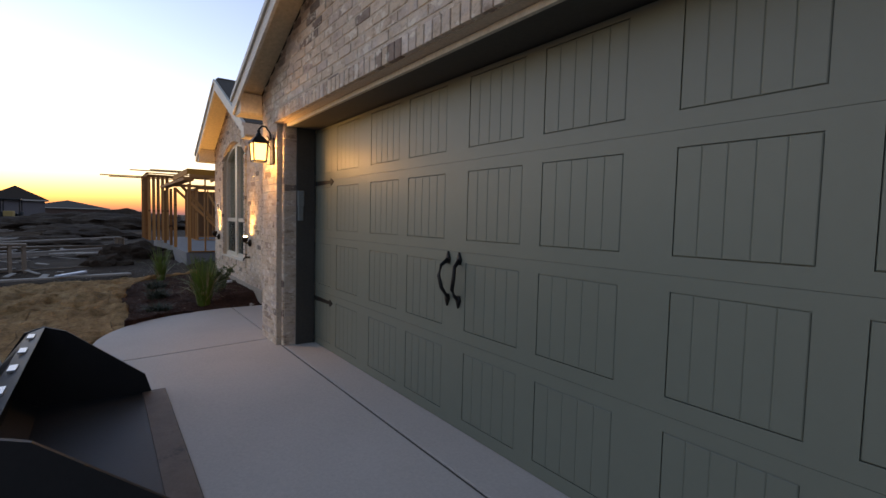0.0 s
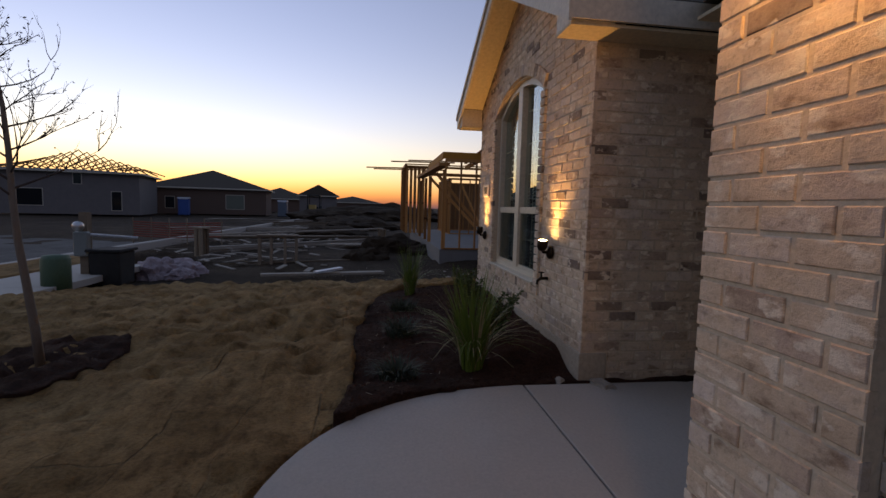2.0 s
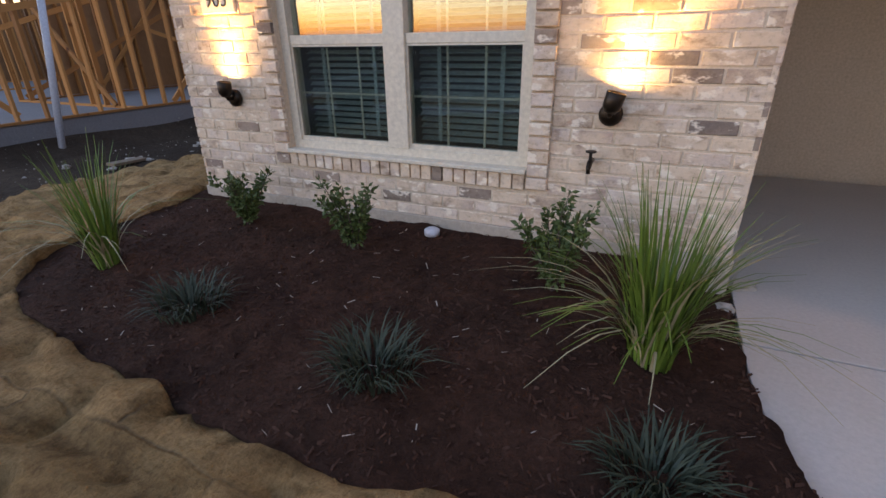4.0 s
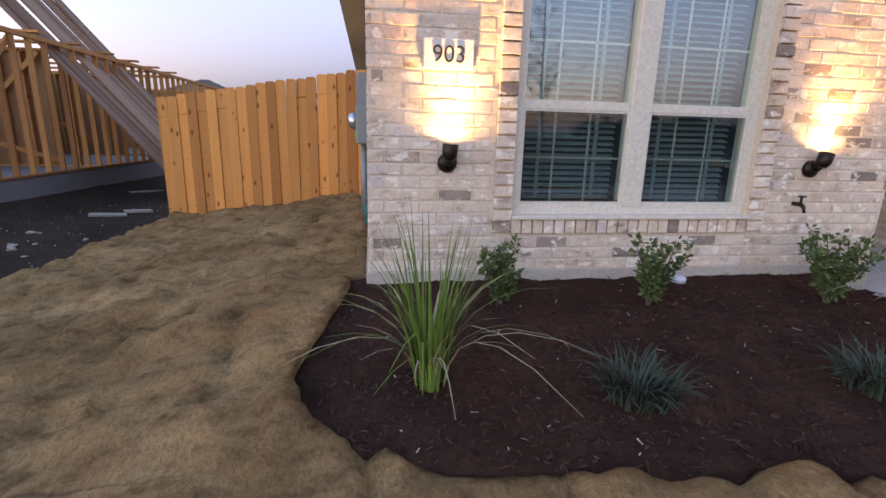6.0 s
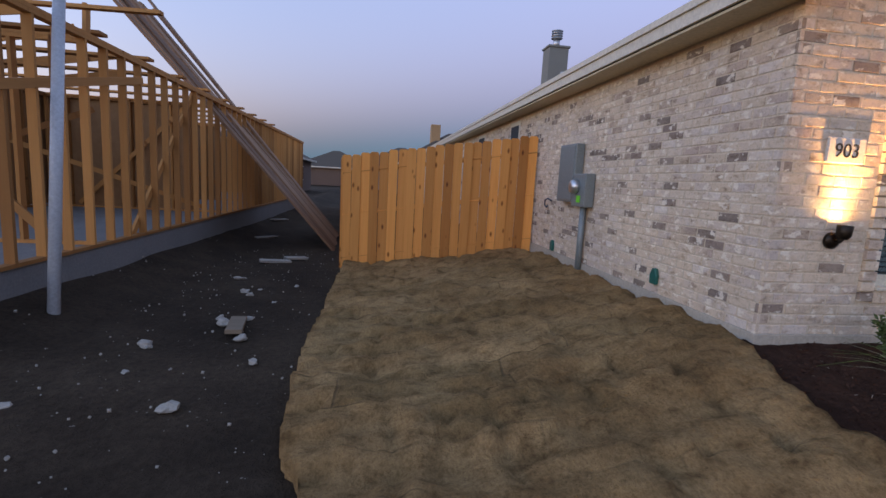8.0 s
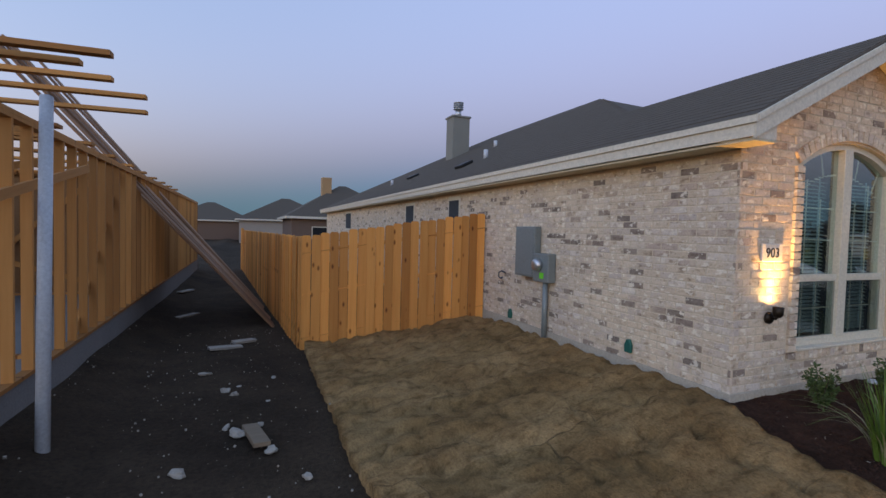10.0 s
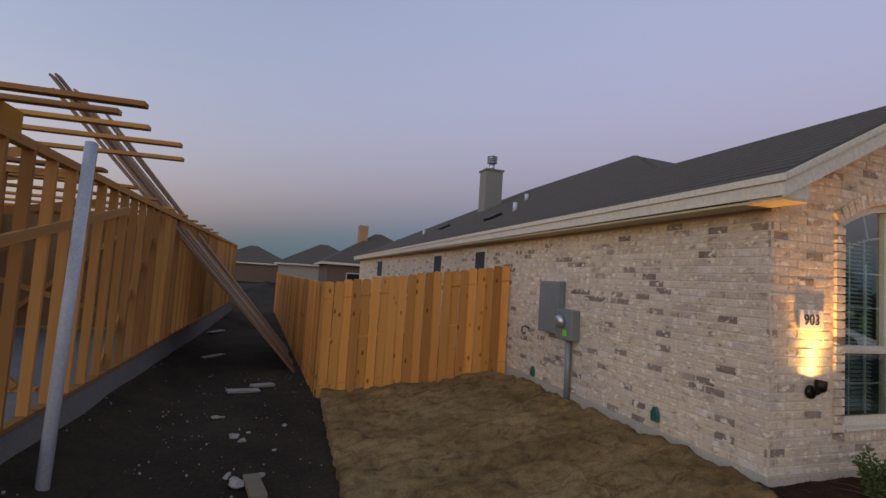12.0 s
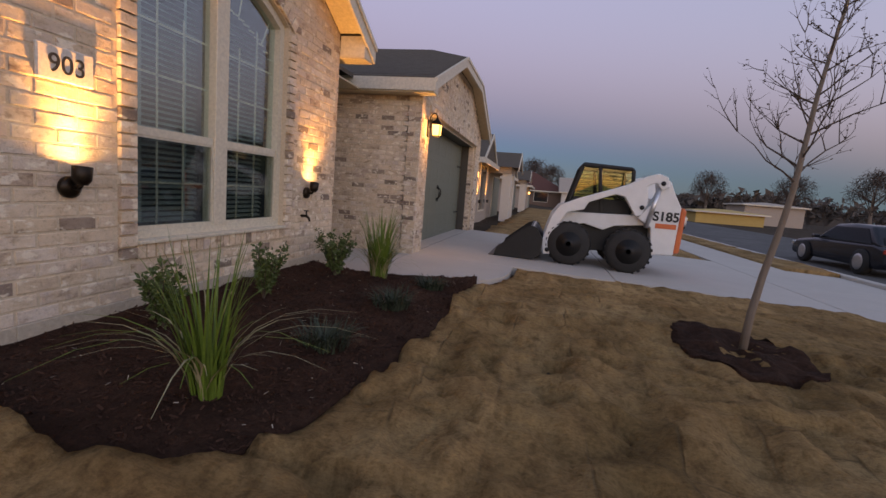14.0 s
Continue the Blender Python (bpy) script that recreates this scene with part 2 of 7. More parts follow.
M_BRONZE = surface("oil_rubbed_bronze", (0.02, 0.014, 0.010), (0.045, 0.032, 0.022), 10, 60, 0.4, 0.8, 0.1, 0.002)
M_GLASS = glass_material("window_glass", (0.66, 0.87, 0.84))
M_GLASS.node_tree.nodes["Principled BSDF"].inputs["IOR"].default_value = 2.2  # coated panes
def screen_material():
    m, nt, b = shader("fine_insect_mesh", 0.9, 0, 0.1)
    b.inputs["Base Color"].default_value = (0.012, 0.016, 0.016, 1)
    t = nt.nodes.new("ShaderNodeBsdfTransparent")
    mx = nt.nodes.new("ShaderNodeMixShader")
    mx.inputs[0].default_value = 0.24
    nt.links.new(t.outputs[0], mx.inputs[1])
    nt.links.new(b.outputs[0], mx.inputs[2])
    nt.links.new(mx.outputs[0], nt.nodes["Material Output"].inputs[0])
    return m


M_SCREEN = screen_material()
M_BLIND = surface("grey_teal_blind_slat", (0.27, 0.345, 0.34), (0.33, 0.41, 0.40), 4, 40, 0.5, 0, 0.03, 0.001)
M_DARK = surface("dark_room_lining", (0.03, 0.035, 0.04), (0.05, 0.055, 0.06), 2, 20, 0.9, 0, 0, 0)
M_CEDAR = wood_material("new_cedar_board", (0.58, 0.215, 0.05), (0.80, 0.37, 0.11))
M_STUD = wood_material("pine_stud", (0.40, 0.165, 0.048), (0.58, 0.28, 0.098))
M_PROP = wood_material("reddish_brown_plank", (0.27, 0.145, 0.085), (0.42, 0.25, 0.16), (20, 20, 1.2), False)
# jamb paint with the deep shade of the opening mixed into its colour
M_JAMB = surface("shade_dark_jamb_paint", (0.045, 0.042, 0.034), (0.07, 0.064, 0.052), 3, 40, 0.6, 0, 0.1, 0.002)
M_EDGE = surface("rust_brown_worn_steel", (0.075, 0.05, 0.036), (0.17, 0.125, 0.095), 9, 60, 0.65, 0.2, 0.4, 0.003, None, (6.0, 0.58, (0.03, 0.025, 0.022)))
M_OSB = wood_material("weathered_lumber", (0.20, 0.15, 0.11), (0.34, 0.27, 0.20), (20, 2, 20), False)
M_STRAND = wood_material("oriented_strand_board", (0.21, 0.105, 0.048), (0.35, 0.19, 0.092), (9, 9, 7), False)
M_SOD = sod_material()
M_DIRT = ground_material("dark_clay_soil", [(0.3, (0.040, 0.026, 0.017)), (0.6, (0.082, 0.055, 0.036)), (0.8, (0.135, 0.096, 0.064))], 0.5, 22, 0.9, 0.06, (30, 0.74, (0.26, 0.23, 0.2)))
M_MULCH = ground_material("brown_bark_mulch", [(0.3, (0.042, 0.018, 0.011)), (0.6, (0.084, 0.037, 0.023)), (0.8, (0.13, 0.06, 0.038))], 3.0, 38, 1.0, 0.05)
M_CHIP = surface("bark_chip", (0.036, 0.016, 0.011), (0.095, 0.045, 0.03), 20, 80, 0.95, 0, 0.3, 0.003, None, None, 0.1)
M_ASPHALT = ground_material("grey_asphalt", [(0.3, (0.10, 0.098, 0.095)), (0.7, (0.15, 0.146, 0.142))], 0.4, 60, 0.3, 0.01)
M_STONE = surface("limestone_rubble", (0.27, 0.235, 0.195), (0.44, 0.39, 0.33), 6, 50, 0.9, 0, 0.5, 0.01)
M_GREYPAINT = surface("grey_painted_metal", (0.19, 0.22, 0.215), (0.24, 0.27, 0.262), 3, 50, 0.45, 0.2, 0.05, 0.001)
M_PVC = surface("white_pvc", (0.46, 0.49, 0.53), (0.56, 0.59, 0.62), 3, 40, 0.4, 0, 0.03, 0.001)
M_CHROME = surface("galvanised_metal", (0.5, 0.5, 0.5), (0.65, 0.65, 0.65), 5, 40, 0.35, 0.9, 0.05, 0.001)
M_STUCCO = surface("grey_green_siding", (0.19, 0.19, 0.165), (0.235, 0.235, 0.205), 2, 40, 0.8, 0, 0.2, 0.003)
M_LEAF = surface("shrub_leaf", (0.035, 0.06, 0.012), (0.10, 0.145, 0.035), 22, 90, 0.55, 0, 0.1, 0.002)
M_GRASS = surface("fountain_grass_blade", (0.05, 0.105, 0.012), (0.165, 0.245, 0.032), 9, 60, 0.55, 0, 0.1, 0.002)
M_SAGE = surface("grey_green_foliage", (0.017, 0.027, 0.013), (0.042, 0.058, 0.03), 18, 90, 0.7, 0, 0.1, 0.002)
M_BARK = surface("young_tree_bark", (0.16, 0.115, 0.085), (0.27, 0.205, 0.155), 9, 60, 0.9, 0, 0.5, 0.004, (8, 8, 1))
M_TWIG = surface("brown_twig", (0.06, 0.04, 0.032), (0.11, 0.075, 0.055), 12, 60, 0.9, 0, 0.2, 0.002)
M_WHITE = surface("white_machine_paint", (0.62, 0.62, 0.60), (0.72, 0.72, 0.70), 2.5, 5, 0.4, 0, 0.05, 0.001, None, (3.0, 0.66, (0.42, 0.38, 0.33)), grainy=0.25)
M_ORANGE = surface("orange_machine_paint", (0.62, 0.11, 0.03), (0.75, 0.16, 0.05), 3, 40, 0.45, 0, 0.05, 0.001)
M_RUBBER = surface("black_rubber", (0.012, 0.012, 0.012), (0.035, 0.033, 0.03), 8, 60, 0.85, 0, 0.4, 0.004)
M_BUCKET = surface("worn_black_steel", (0.006, 0.006, 0.006), (0.018, 0.017, 0.016), 5, 50, 0.55, 0.2, 0.3, 0.003, None, (4.0, 0.72, (0.06, 0.05, 0.042)))
M_INK = surface("black_lettering", (0.012, 0.012, 0.014), (0.02, 0.02, 0.022), 5, 50, 0.6, 0, 0, 0)
M_LAMPGLASS = glow("frosted_lamp_pane", (1.0, 0.56, 0.19), 1.5)
M_BULB = glow("lit_bulb", (1.0, 0.72, 0.36), 50.0)
M_STONEPLAQUE = surface("cast_stone_plaque", (0.60, 0.54, 0.47), (0.70, 0.64, 0.56), 8, 60, 0.8, 0, 0.2, 0.002)
M_TEAL = surface("green_plastic", (0.0, 0.09, 0.07), (0.005, 0.14, 0.11), 6, 40, 0.4, 0, 0.05, 0.001)
M_LIME = surface("lime_green_tag", (0.10, 0.62, 0.03), (0.14, 0.72, 0.05), 6, 40, 0.6, 0, 0, 0)


# ---- mesh helpers ----
def box(bm, x0, x1, y0, y1, z0, z1, m=None):
    vs = [bm.verts.new(Vector(p) if m is None else m @ Vector(p)) for p in
          ((x0, y0, z0), (x1, y0, z0), (x1, y1, z0), (x0, y1, z0), (x0, y0, z1), (x1, y0, z1), (x1, y1, z1), (x0, y1, z1))]
    for f in ((3, 2, 1, 0), (4, 5, 6, 7), (0, 1, 5, 4), (1, 2, 6, 5), (2, 3, 7, 6), (3, 0, 4, 7)):
        bm.faces.new([vs[i] for i in f])
    return vs


def prism(bm, outline, axis, a, b):
    """A closed outline of (u, v) points drawn out along an axis from a to b."""
    def at(u, v, w):
        return {"x": (w, u, v), "y": (u, w, v), "z": (u, v, w)}[axis]
    lo = [bm.verts.new(at(u, v, a)) for u, v in outline]
    hi = [bm.verts.new(at(u, v, b)) for u, v in outline]
    bm.faces.new(lo)
    bm.faces.new(hi[::-1])
    n = len(lo)
    for i in range(n):
        bm.faces.new((lo[i], hi[i], hi[(i + 1) % n], lo[(i + 1) % n]))


def tube(bm, pts, radii, sides=8, caps=True):
    """A round bar through the points, with a radius at each."""
    pts = [Vector(p) for p in pts]
    rings = []
    for i, p in enumerate(pts):
        d = (pts[min(i + 1, len(pts) - 1)] - pts[max(i - 1, 0)]).normalized()
        up = Vector((0, 0, 1)) if abs(d.z) < 0.9 else Vector((1, 0, 0))
        u = d.cross(up).normalized()
        v = d.cross(u)
        r = radii[i] if isinstance(radii, (list, tuple)) else radii
        rings.append([bm.verts.new(p + (u * math.cos(k * math.tau / sides) + v * math.sin(k * math.tau / sides)) * r) for k in range(sides)])
    for a, b in zip(rings, rings[1:]):
        for k in range(sides):
            bm.faces.new((a[k], a[(k + 1) % sides], b[(k + 1) % sides], b[k]))
    if caps:
        bm.faces.new(rings[0][::-1])
        bm.faces.new(rings[-1])


def lathe(bm, profile, centre, axis="z", sides=20):
    """Turns a profile of (radius, along) about an axis through centre."""
    c = Vector(centre)
    rings = []
    for r, h in profile:
        ring = []
        for k in range(sides):
            a = k * math.tau / sides
            u, v = r * math.cos(a), r * math.sin(a)
            ring.append(bm.verts.new(c + Vector({"x": (h, u, v), "y": (u, h, v), "z": (u, v, h)}[axis])))
        rings.append(ring)
    for a, b in zip(rings, rings[1:]):
        for k in range(sides):
            bm.faces.new((a[k], a[(k + 1) % sides], b[(k + 1) % sides], b[k]))
    bm.faces.new(rings[0])
    bm.faces.new(rings[-1][::-1])


def soften(bm, w, seg=1):
    bmesh.ops.recalc_face_normals(bm, faces=bm.faces)
    bmesh.ops.bevel(bm, geom=list(bm.edges), offset=w, segments=seg, affect="EDGES", profile=0.5)


def made(name, bm, material, smooth=False):
    if bm.faces:
        bmesh.ops.recalc_face_normals(bm, faces=bm.faces)
    me = bpy.data.meshes.new(name)
    bm.to_mesh(me)
    bm.free()
    me.materials.append(material)
    if smooth:
        me.polygons.foreach_set("use_smooth", [True] * len(me.polygons))
    return me


def part(name, bm, material, parent, label="", smooth=False):
    ob = new(name, made(name, bm, material, smooth))
    ob.parent = parent
    if parent is not None:
        ob.matrix_parent_inverse = parent.matrix_world.inverted()
    if label:
        tagged(ob, label)
    return ob


def thing(name, label, category, at=(0, 0, 0), group="", kind=""):
    ob = new(name)
    ob.matrix_world = Matrix.Translation(at)
    bpy.context.view_layer.update()
    ob.empty_display_size = 0.2
    return tagged(ob, label, category, group, kind)


def single(name, bm, material, label, category, group="", kind="", smooth=False):
    return tagged(new(name, made(name, bm, material, smooth)), label, category, group, kind)


def smoothstep(t):
    t = max(0.0, min(1.0, t))
    return t * t * (3 - 2 * t)


def lettering(body, size, depth, m, bold=0.0):
    """Mesh of built-in-font letters, drawn flat and given a depth, at the pose m."""
    cu = bpy.data.curves.new("letters", "FONT")
    cu.body, cu.size, cu.extrude = body, size, depth
    cu.offset = bold
    cu.align_x, cu.align_y = "CENTER", "CENTER"
    ob = bpy.data.objects.new("letters", cu)
    me = bpy.data.meshes.new_from_object(ob)
    bm = bmesh.new()
    bm.from_mesh(me)
    bm.transform(m)
    bpy.data.objects.remove(ob)
    return bm


# ---- the lie of the land ----
def land(x, y):
    """Height of the ground: falling away from the house, then gently to the street and to the lot on the west."""
    if y > 0:
        z = 0.12 - 0.016 * min(y, 12)
    elif y > -1.5:
        z = 0.12 + 0.13 * y
    else:
        z = -0.075 + 0.024 * max(y + 1.5, -7.5)
    if y < -9:
        z -= 0.06 + 0.10 * smoothstep((x + 6) / 3)
    z -= (0.40 - 0.14 * smoothstep((-0.3 - y) / 1.2)) * smoothstep((0.2 - x) / 3.4)
    z -= 0.15 * smoothstep((x - 3.0) / 0.5) * (1 if y > -9 else 0)
    # soil banked against the slab of the house under construction
    z += 0.26 * smoothstep((-5.15 - x) / 0.5) * smoothstep((x + 7.0) / 0.6) * smoothstep((y + 0.2) / 1.0)
    return z


def drive_z(y):
    return -0.036 * max(0.0, -0.5 - y)


def inside(poly, x, y):
    hit = False
    for (x0, y0), (x1, y1) in zip(poly, poly[1:] + poly[:1]):
        if (y0 > y) != (y1 > y) and x < (x1 - x0) * (y - y0) / (y1 - y0) + x0:
            hit = not hit
    return hit


def edge_steps(a, b, near, fine, grow):
    """Grid lines from a to b, fine within +-near of the house and ever wider beyond."""
    out, x, s = [0.0], 0.0, fine
    while x < b:
        s = fine if x < near else s * grow
        x += s
        out.append(x)
    x, s = 0.0, fine
    while x > a:
        s = fine if x > -near else s * grow
        x -= s
        out.insert(0, x)
    return out


xs, ys = edge_steps(-2500, 2500, 14, 0.45, 1.18), edge_steps(-2500, 2500, 14, 0.45, 1.18)
bm = bmesh.new()
grid = [[bm.verts.new((x, y, land(x, y) - 0.06 + 0.05 * noise.noise((x * 0.7, y * 0.7, 3)) + 0.02 * noise.noise((x * 2.3, y * 2.3, 5)))) for x in xs] for y in ys]
for a, b in zip(grid, grid[1:]):
    for i in range(len(xs) - 1):
        bm.faces.new((a[i], a[i + 1], b[i + 1], b[i]))
single("ground", bm, M_DIRT, "dark churned clay soil of the building lots", "ground", kind="structure", smooth=True)

# planting bed outline and walk outline
WALK_C, WALK_R = (5.0, -0.45), 1.5
arc = [(WALK_C[0] - WALK_R * math.cos(a) ** 0.84, WALK_C[1] - WALK_R * math.sin(a) ** 0.84) for a in [radians(k) for k in range(0, 90, 6)] + [radians(89.99)]]
BED = [(-0.10, 0.05), (-0.20, -0.45), (-0.31, -0.85), (-0.25, -1.10), (-0.02, -1.32), (0.25, -1.43), (0.55, -1.47), (1.02, -1.55), (1.2, -1.51), (1.75, -1.61), (2.3, -1.62), (2.9, -1.57), (3.4, -1.57), (3.8, -1.62)] + \
      [p for p in arc if p[0] < 3.95][::-1] + [(3.5, 2.0), (3.44, 2.0), (3.44, 0.05)]
LAWN = [(-2.98, 4.9), (-3.05, 1.0), (-2.98, -0.3), (-2.70, -1.0), (-2.75, -3.0), (-2.9, -6.4), (5.52, -6.4), (5.52, -2.02)] + \
       [(x, y - 0.06) for x, y in arc[::-1] if y < -1.2] + [(0.02, 0.1), (0.02, 4.9)]


def sheet(name, poly, step, height, material, label, category, kind="structure", hole=None, ragged=0.03, seed=0):
    x0, x1 = min(p[0] for p in poly), max(p[0] for p in poly)
    y0, y1 = min(p[1] for p in poly), max(p[1] for p in poly)
    nx, ny = int((x1 - x0) / step) + 1, int((y1 - y0) / step) + 1
    b = bmesh.new()
    vs = {}
    def vert(i, j):
        if (i, j) not in vs:
            x, y = x0 + i * step, y0 + j * step
            jx, jy = noise.noise((x * 9, y * 9, seed)), noise.noise((x * 9, y * 9, seed + 7))
            x, y = x + jx * step * 0.7, y + jy * step * 0.7
            vs[i, j] = b.verts.new((x, y, height(x, y)))
        return vs[i, j]
    for i in range(nx):
        for j in range(ny):
            cx, cy = x0 + (i + 0.5) * step, y0 + (j + 0.5) * step
            wx, wy = cx + ragged * noise.noise((cx * 4, cy * 4, seed + 2)), cy + ragged * noise.noise((cx * 4, cy * 4, seed + 9))
            if inside(poly, wx, wy) and not (hole and inside(hole, wx, wy)):
                b.faces.new((vert(i, j), vert(i + 1, j), vert(i + 1, j + 1), vert(i, j + 1)))
    rim = [e for e in b.edges if len(e.link_faces) == 1]
    for v in {v for e in rim for v in e.verts}:
        best = None
        for outline in (poly, hole or []):
            for (ax, ay), (bx, by) in zip(outline, outline[1:] + outline[:1]):
                f = max(0.0, min(1.0, ((v.co.x - ax) * (bx - ax) + (v.co.y - ay) * (by - ay)) / max(1e-9, (bx - ax) ** 2 + (by - ay) ** 2)))
                qx, qy = ax + (bx - ax) * f, ay + (by - ay) * f
                d = math.hypot(v.co.x - qx, v.co.y - qy)
                if best is None or d < best[0]:
                    best = (d, qx, qy)
        if best[0] < 0.16 and step < 0.1:
            wob = 0.028 * noise.noise((best[1] * 7, best[2] * 7, 1)) + 0.014 * noise.noise((best[1] * 23, best[2] * 23, 2))
            v.co.x, v.co.y = best[1] + wob, best[2] + wob
            v.co.z = height(v.co.x, v.co.y)
    low = bmesh.ops.extrude_edge_only(b, edges=rim)
    for v in low["geom"]:
        if isinstance(v, bmesh.types.BMVert):
            v.co.z -= 0.12
    return single(name, b, material, label, category, kind=kind, smooth=True)


def sod_z(x, y):
    """Uneven sod: rolled strips with sunken seams, lumps and footprints."""
    wx = x + 0.12 * noise.noise((x * 0.8, y * 0.8, 1))
    wy = y + 0.12 * noise.noise((x * 0.8, y * 0.8, 4))
    seam = min(abs((wx / 0.61) % 1 - 0.5), 0.5)
    row = int(wx // 0.61)
    cross = abs(((wy + 0.7 * (row % 2)) / 1.5) % 1 - 0.5)
    dip = (0.045 * max(0, 1 - (0.5 - seam) * 11) + 0.025 * max(0, 1 - (0.5 - cross) * 22)) * smoothstep(0.4 + 2.2 * noise.noise((x * 0.9, y * 0.9, 15)))
    lump = 0.05 * noise.noise((x * 0.9 + y * 0.5, y * 3.6 - x * 0.6, 21)) + 0.04 * noise.noise((x * 1.3, y * 1.3, 8)) + 0.06 * noise.noise((x * 3.2, y * 4.6, 2)) + 0.038 * noise.noise((x * 8, y * 9, 6)) - 0.065 * smoothstep(3.0 * noise.noise((x * 5.5, y * 5.5, 18)) - 0.9)
    fade = 1.0 if x < 3 else 0.4
    return land(x, y) + 0.045 + (lump - dip) * fade + (0.11 * smoothstep((x - 3.0) / 0.5))


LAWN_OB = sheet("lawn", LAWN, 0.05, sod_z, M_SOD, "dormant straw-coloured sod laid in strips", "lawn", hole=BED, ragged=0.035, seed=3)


def mulch_z(x, y):
    return land(x, y) * (1 - smoothstep((x - 3.0) / 0.5)) - 0.01 * smoothstep((x - 3.0) / 0.5) + 0.02 + 0.022 * noise.noise((x * 3, y * 3, 11)) + 0.014 * noise.noise((x * 10, y * 10, 12))


sheet("planting_bed", BED, 0.035, mulch_z, M_MULCH, "dark brown bark mulch bed along the front wall", "mulch bed", ragged=0.02, seed=5)

# concrete walk and drive: slabs with open joints
bm = bmesh.new()
prism(bm, [(x, y) for x, y in arc if x <= 5.0] + [(5.42, -1.95), (5.42, -0.418), (3.505, -0.418)], "z", -0.12, 0.0)
soften(bm, 0.003)
for v in bm.verts:
    v.co.z += drive_z(v.co.y)
single("front_walk", bm, M_CONCRETE, "pale concrete walk with a rounded corner", "walkway", kind="structure")
bm = bmesh.new()
box(bm, 3.505, 5.24, -0.406, 2.6, -0.12, 0.0)
soften(bm, 0.003)
single("porch_slab", bm, M_CONCRETE, "pale concrete slab leading to the recessed entry", "walkway", kind="structure")
for name, x0, x1, ya, yb in (("drive_panel", 5.436, 10.9, -0.424, -3.4), ("drive_panel", 5.53, 10.9, -3.41, -6.38), ("drive_apron", 5.53, 10.9, -7.72, -9.1)):
    bm = bmesh.new()
    vs = box(bm, x0, x1, yb, ya, -0.14, 0.0)
    for v in vs:
        v.co.z += drive_z(v.co.y)
    soften(bm, 0.006)
    single(name, bm, M_CONCRETE, "pale concrete driveway slab with tooled joints", "driveway", group="driveway slabs", kind="structure")
bm = bmesh.new()
box(bm, 5.58, 10.63, -0.410, -0.07, -0.14, 0.004)
soften(bm, 0.002)
bmj = bmesh.new()
box(bmj, 5.58, 10.63, -0.4235, -0.4105, -0.12, -0.007)
single("expansion_joint", bmj, M_JAMB, "dark filler in the joint before the threshold", "joint", kind="structure")
bmj = bmesh.new()
box(bmj, 5.4205, 5.4355, -1.95, -0.425, -0.16, -0.064)
single("expansion_joint", bmj, M_JAMB, "dark filler in the joint between walk and drive", "joint", kind="structure")
single("garage_sill", bm, M_CONCRETE, "concrete threshold under the garage door", "threshold", kind="structure")
for x in range(-3, 40):
    bm = bmesh.new()
    z = -0.036 * 5.9 - 0.0
    box(bm, x * 1.5, x * 1.5 + 1.492, -7.7, -6.4, z - 0.12, z)
    soften(bm, 0.006)
    single("sidewalk_slab", bm, M_CONCRETE, "pale concrete sidewalk slab", "sidewalk", group="sidewalk slabs", kind="structure")
sheet("verge", [(-6, -9.08), (5.5, -9.08), (5.5, -7.72), (-6, -7.72)], 0.25, lambda x, y: -0.22 + 0.02 * noise.noise((x * 3, y * 3, 2)), M_SOD, "strip of dormant sod beside the street", "verge", seed=8)
sheet("verge", [(10.95, -9.08), (45, -9.08), (45, -7.72), (10.95, -7.72)], 0.4, lambda x, y: -0.22 + 0.02 * noise.noise((x * 3, y * 3, 2)), M_SOD, "strip of dormant sod beside the street", "verge", seed=9)
sheet("side_lawn", [(10.95, -6.38), (45, -6.38), (45, -0.6), (10.95, -0.6)], 0.4, lambda x, y: -0.02 + 0.036 * (y + 0.5) + 0.025 * noise.noise((x * 1.5, y * 1.5, 2)), M_SOD, "dormant sod lawns of the houses along the street", "lawn", seed=10)
bm = bmesh.new()
box(bm, -60, 130, -9.32, -9.1, -0.5, -0.23)
soften(bm, 0.03, 2)
single("kerb", bm, M_CONCRETE, "concrete kerb along the street", "kerb", kind="structure")
bm = bmesh.new()
prev = None
for cx, cy, w in ((140, -13.7, 4.4), (40, -13.7, 4.4), (0, -13.7, 4.4), (-12, -14.2, 4.4), (-24, -18.0, 4.4), (-42, -25.5, 4.6), (-70, -38, 5), (-130, -66, 6)):
    rz = -0.335 if cx >= 0 else -0.60 if cx > -20 else -0.70
    sx = w * 0.3 if cx < -10 else 0
    cur = [bm.verts.new(p) for p in ((cx + sx, cy + w, rz), (cx - sx, cy - w, rz), (cx - sx, cy - w, rz - 0.15), (cx + sx, cy + w, rz - 0.15))]
    if prev:
        for i in range(4):
            bm.faces.new((prev[i], prev[(i + 1) % 4], cur[(i + 1) % 4], cur[i]))
    else:
        bm.faces.new(cur)
    prev = cur
bm.faces.new(prev)
single("road", bm, M_ASPHALT, "grey asphalt residential street", "road", kind="structure")

# ---- the brick house ----
COURSE, BRICK, JOINT = 0.0715, 0.205, 0.011
house = thing("brick_house", "one-storey whitewashed brick house with gabled dark shingle roof", "house")
W0, W1 = 0.0, 3.46
G0, G1, GY = 5.24, 11.35, -0.47
SOFFIT, FASCIA_T = 2.32, 2.48
PITCH = 0.506
WX, WA, WB, WSILL, WSPRING, WCROWN = 1.645, 0.85, 2.44, 0.53, 2.27, 2.50
DX0, DX1, DTOP = 5.80, 10.53, 2.14
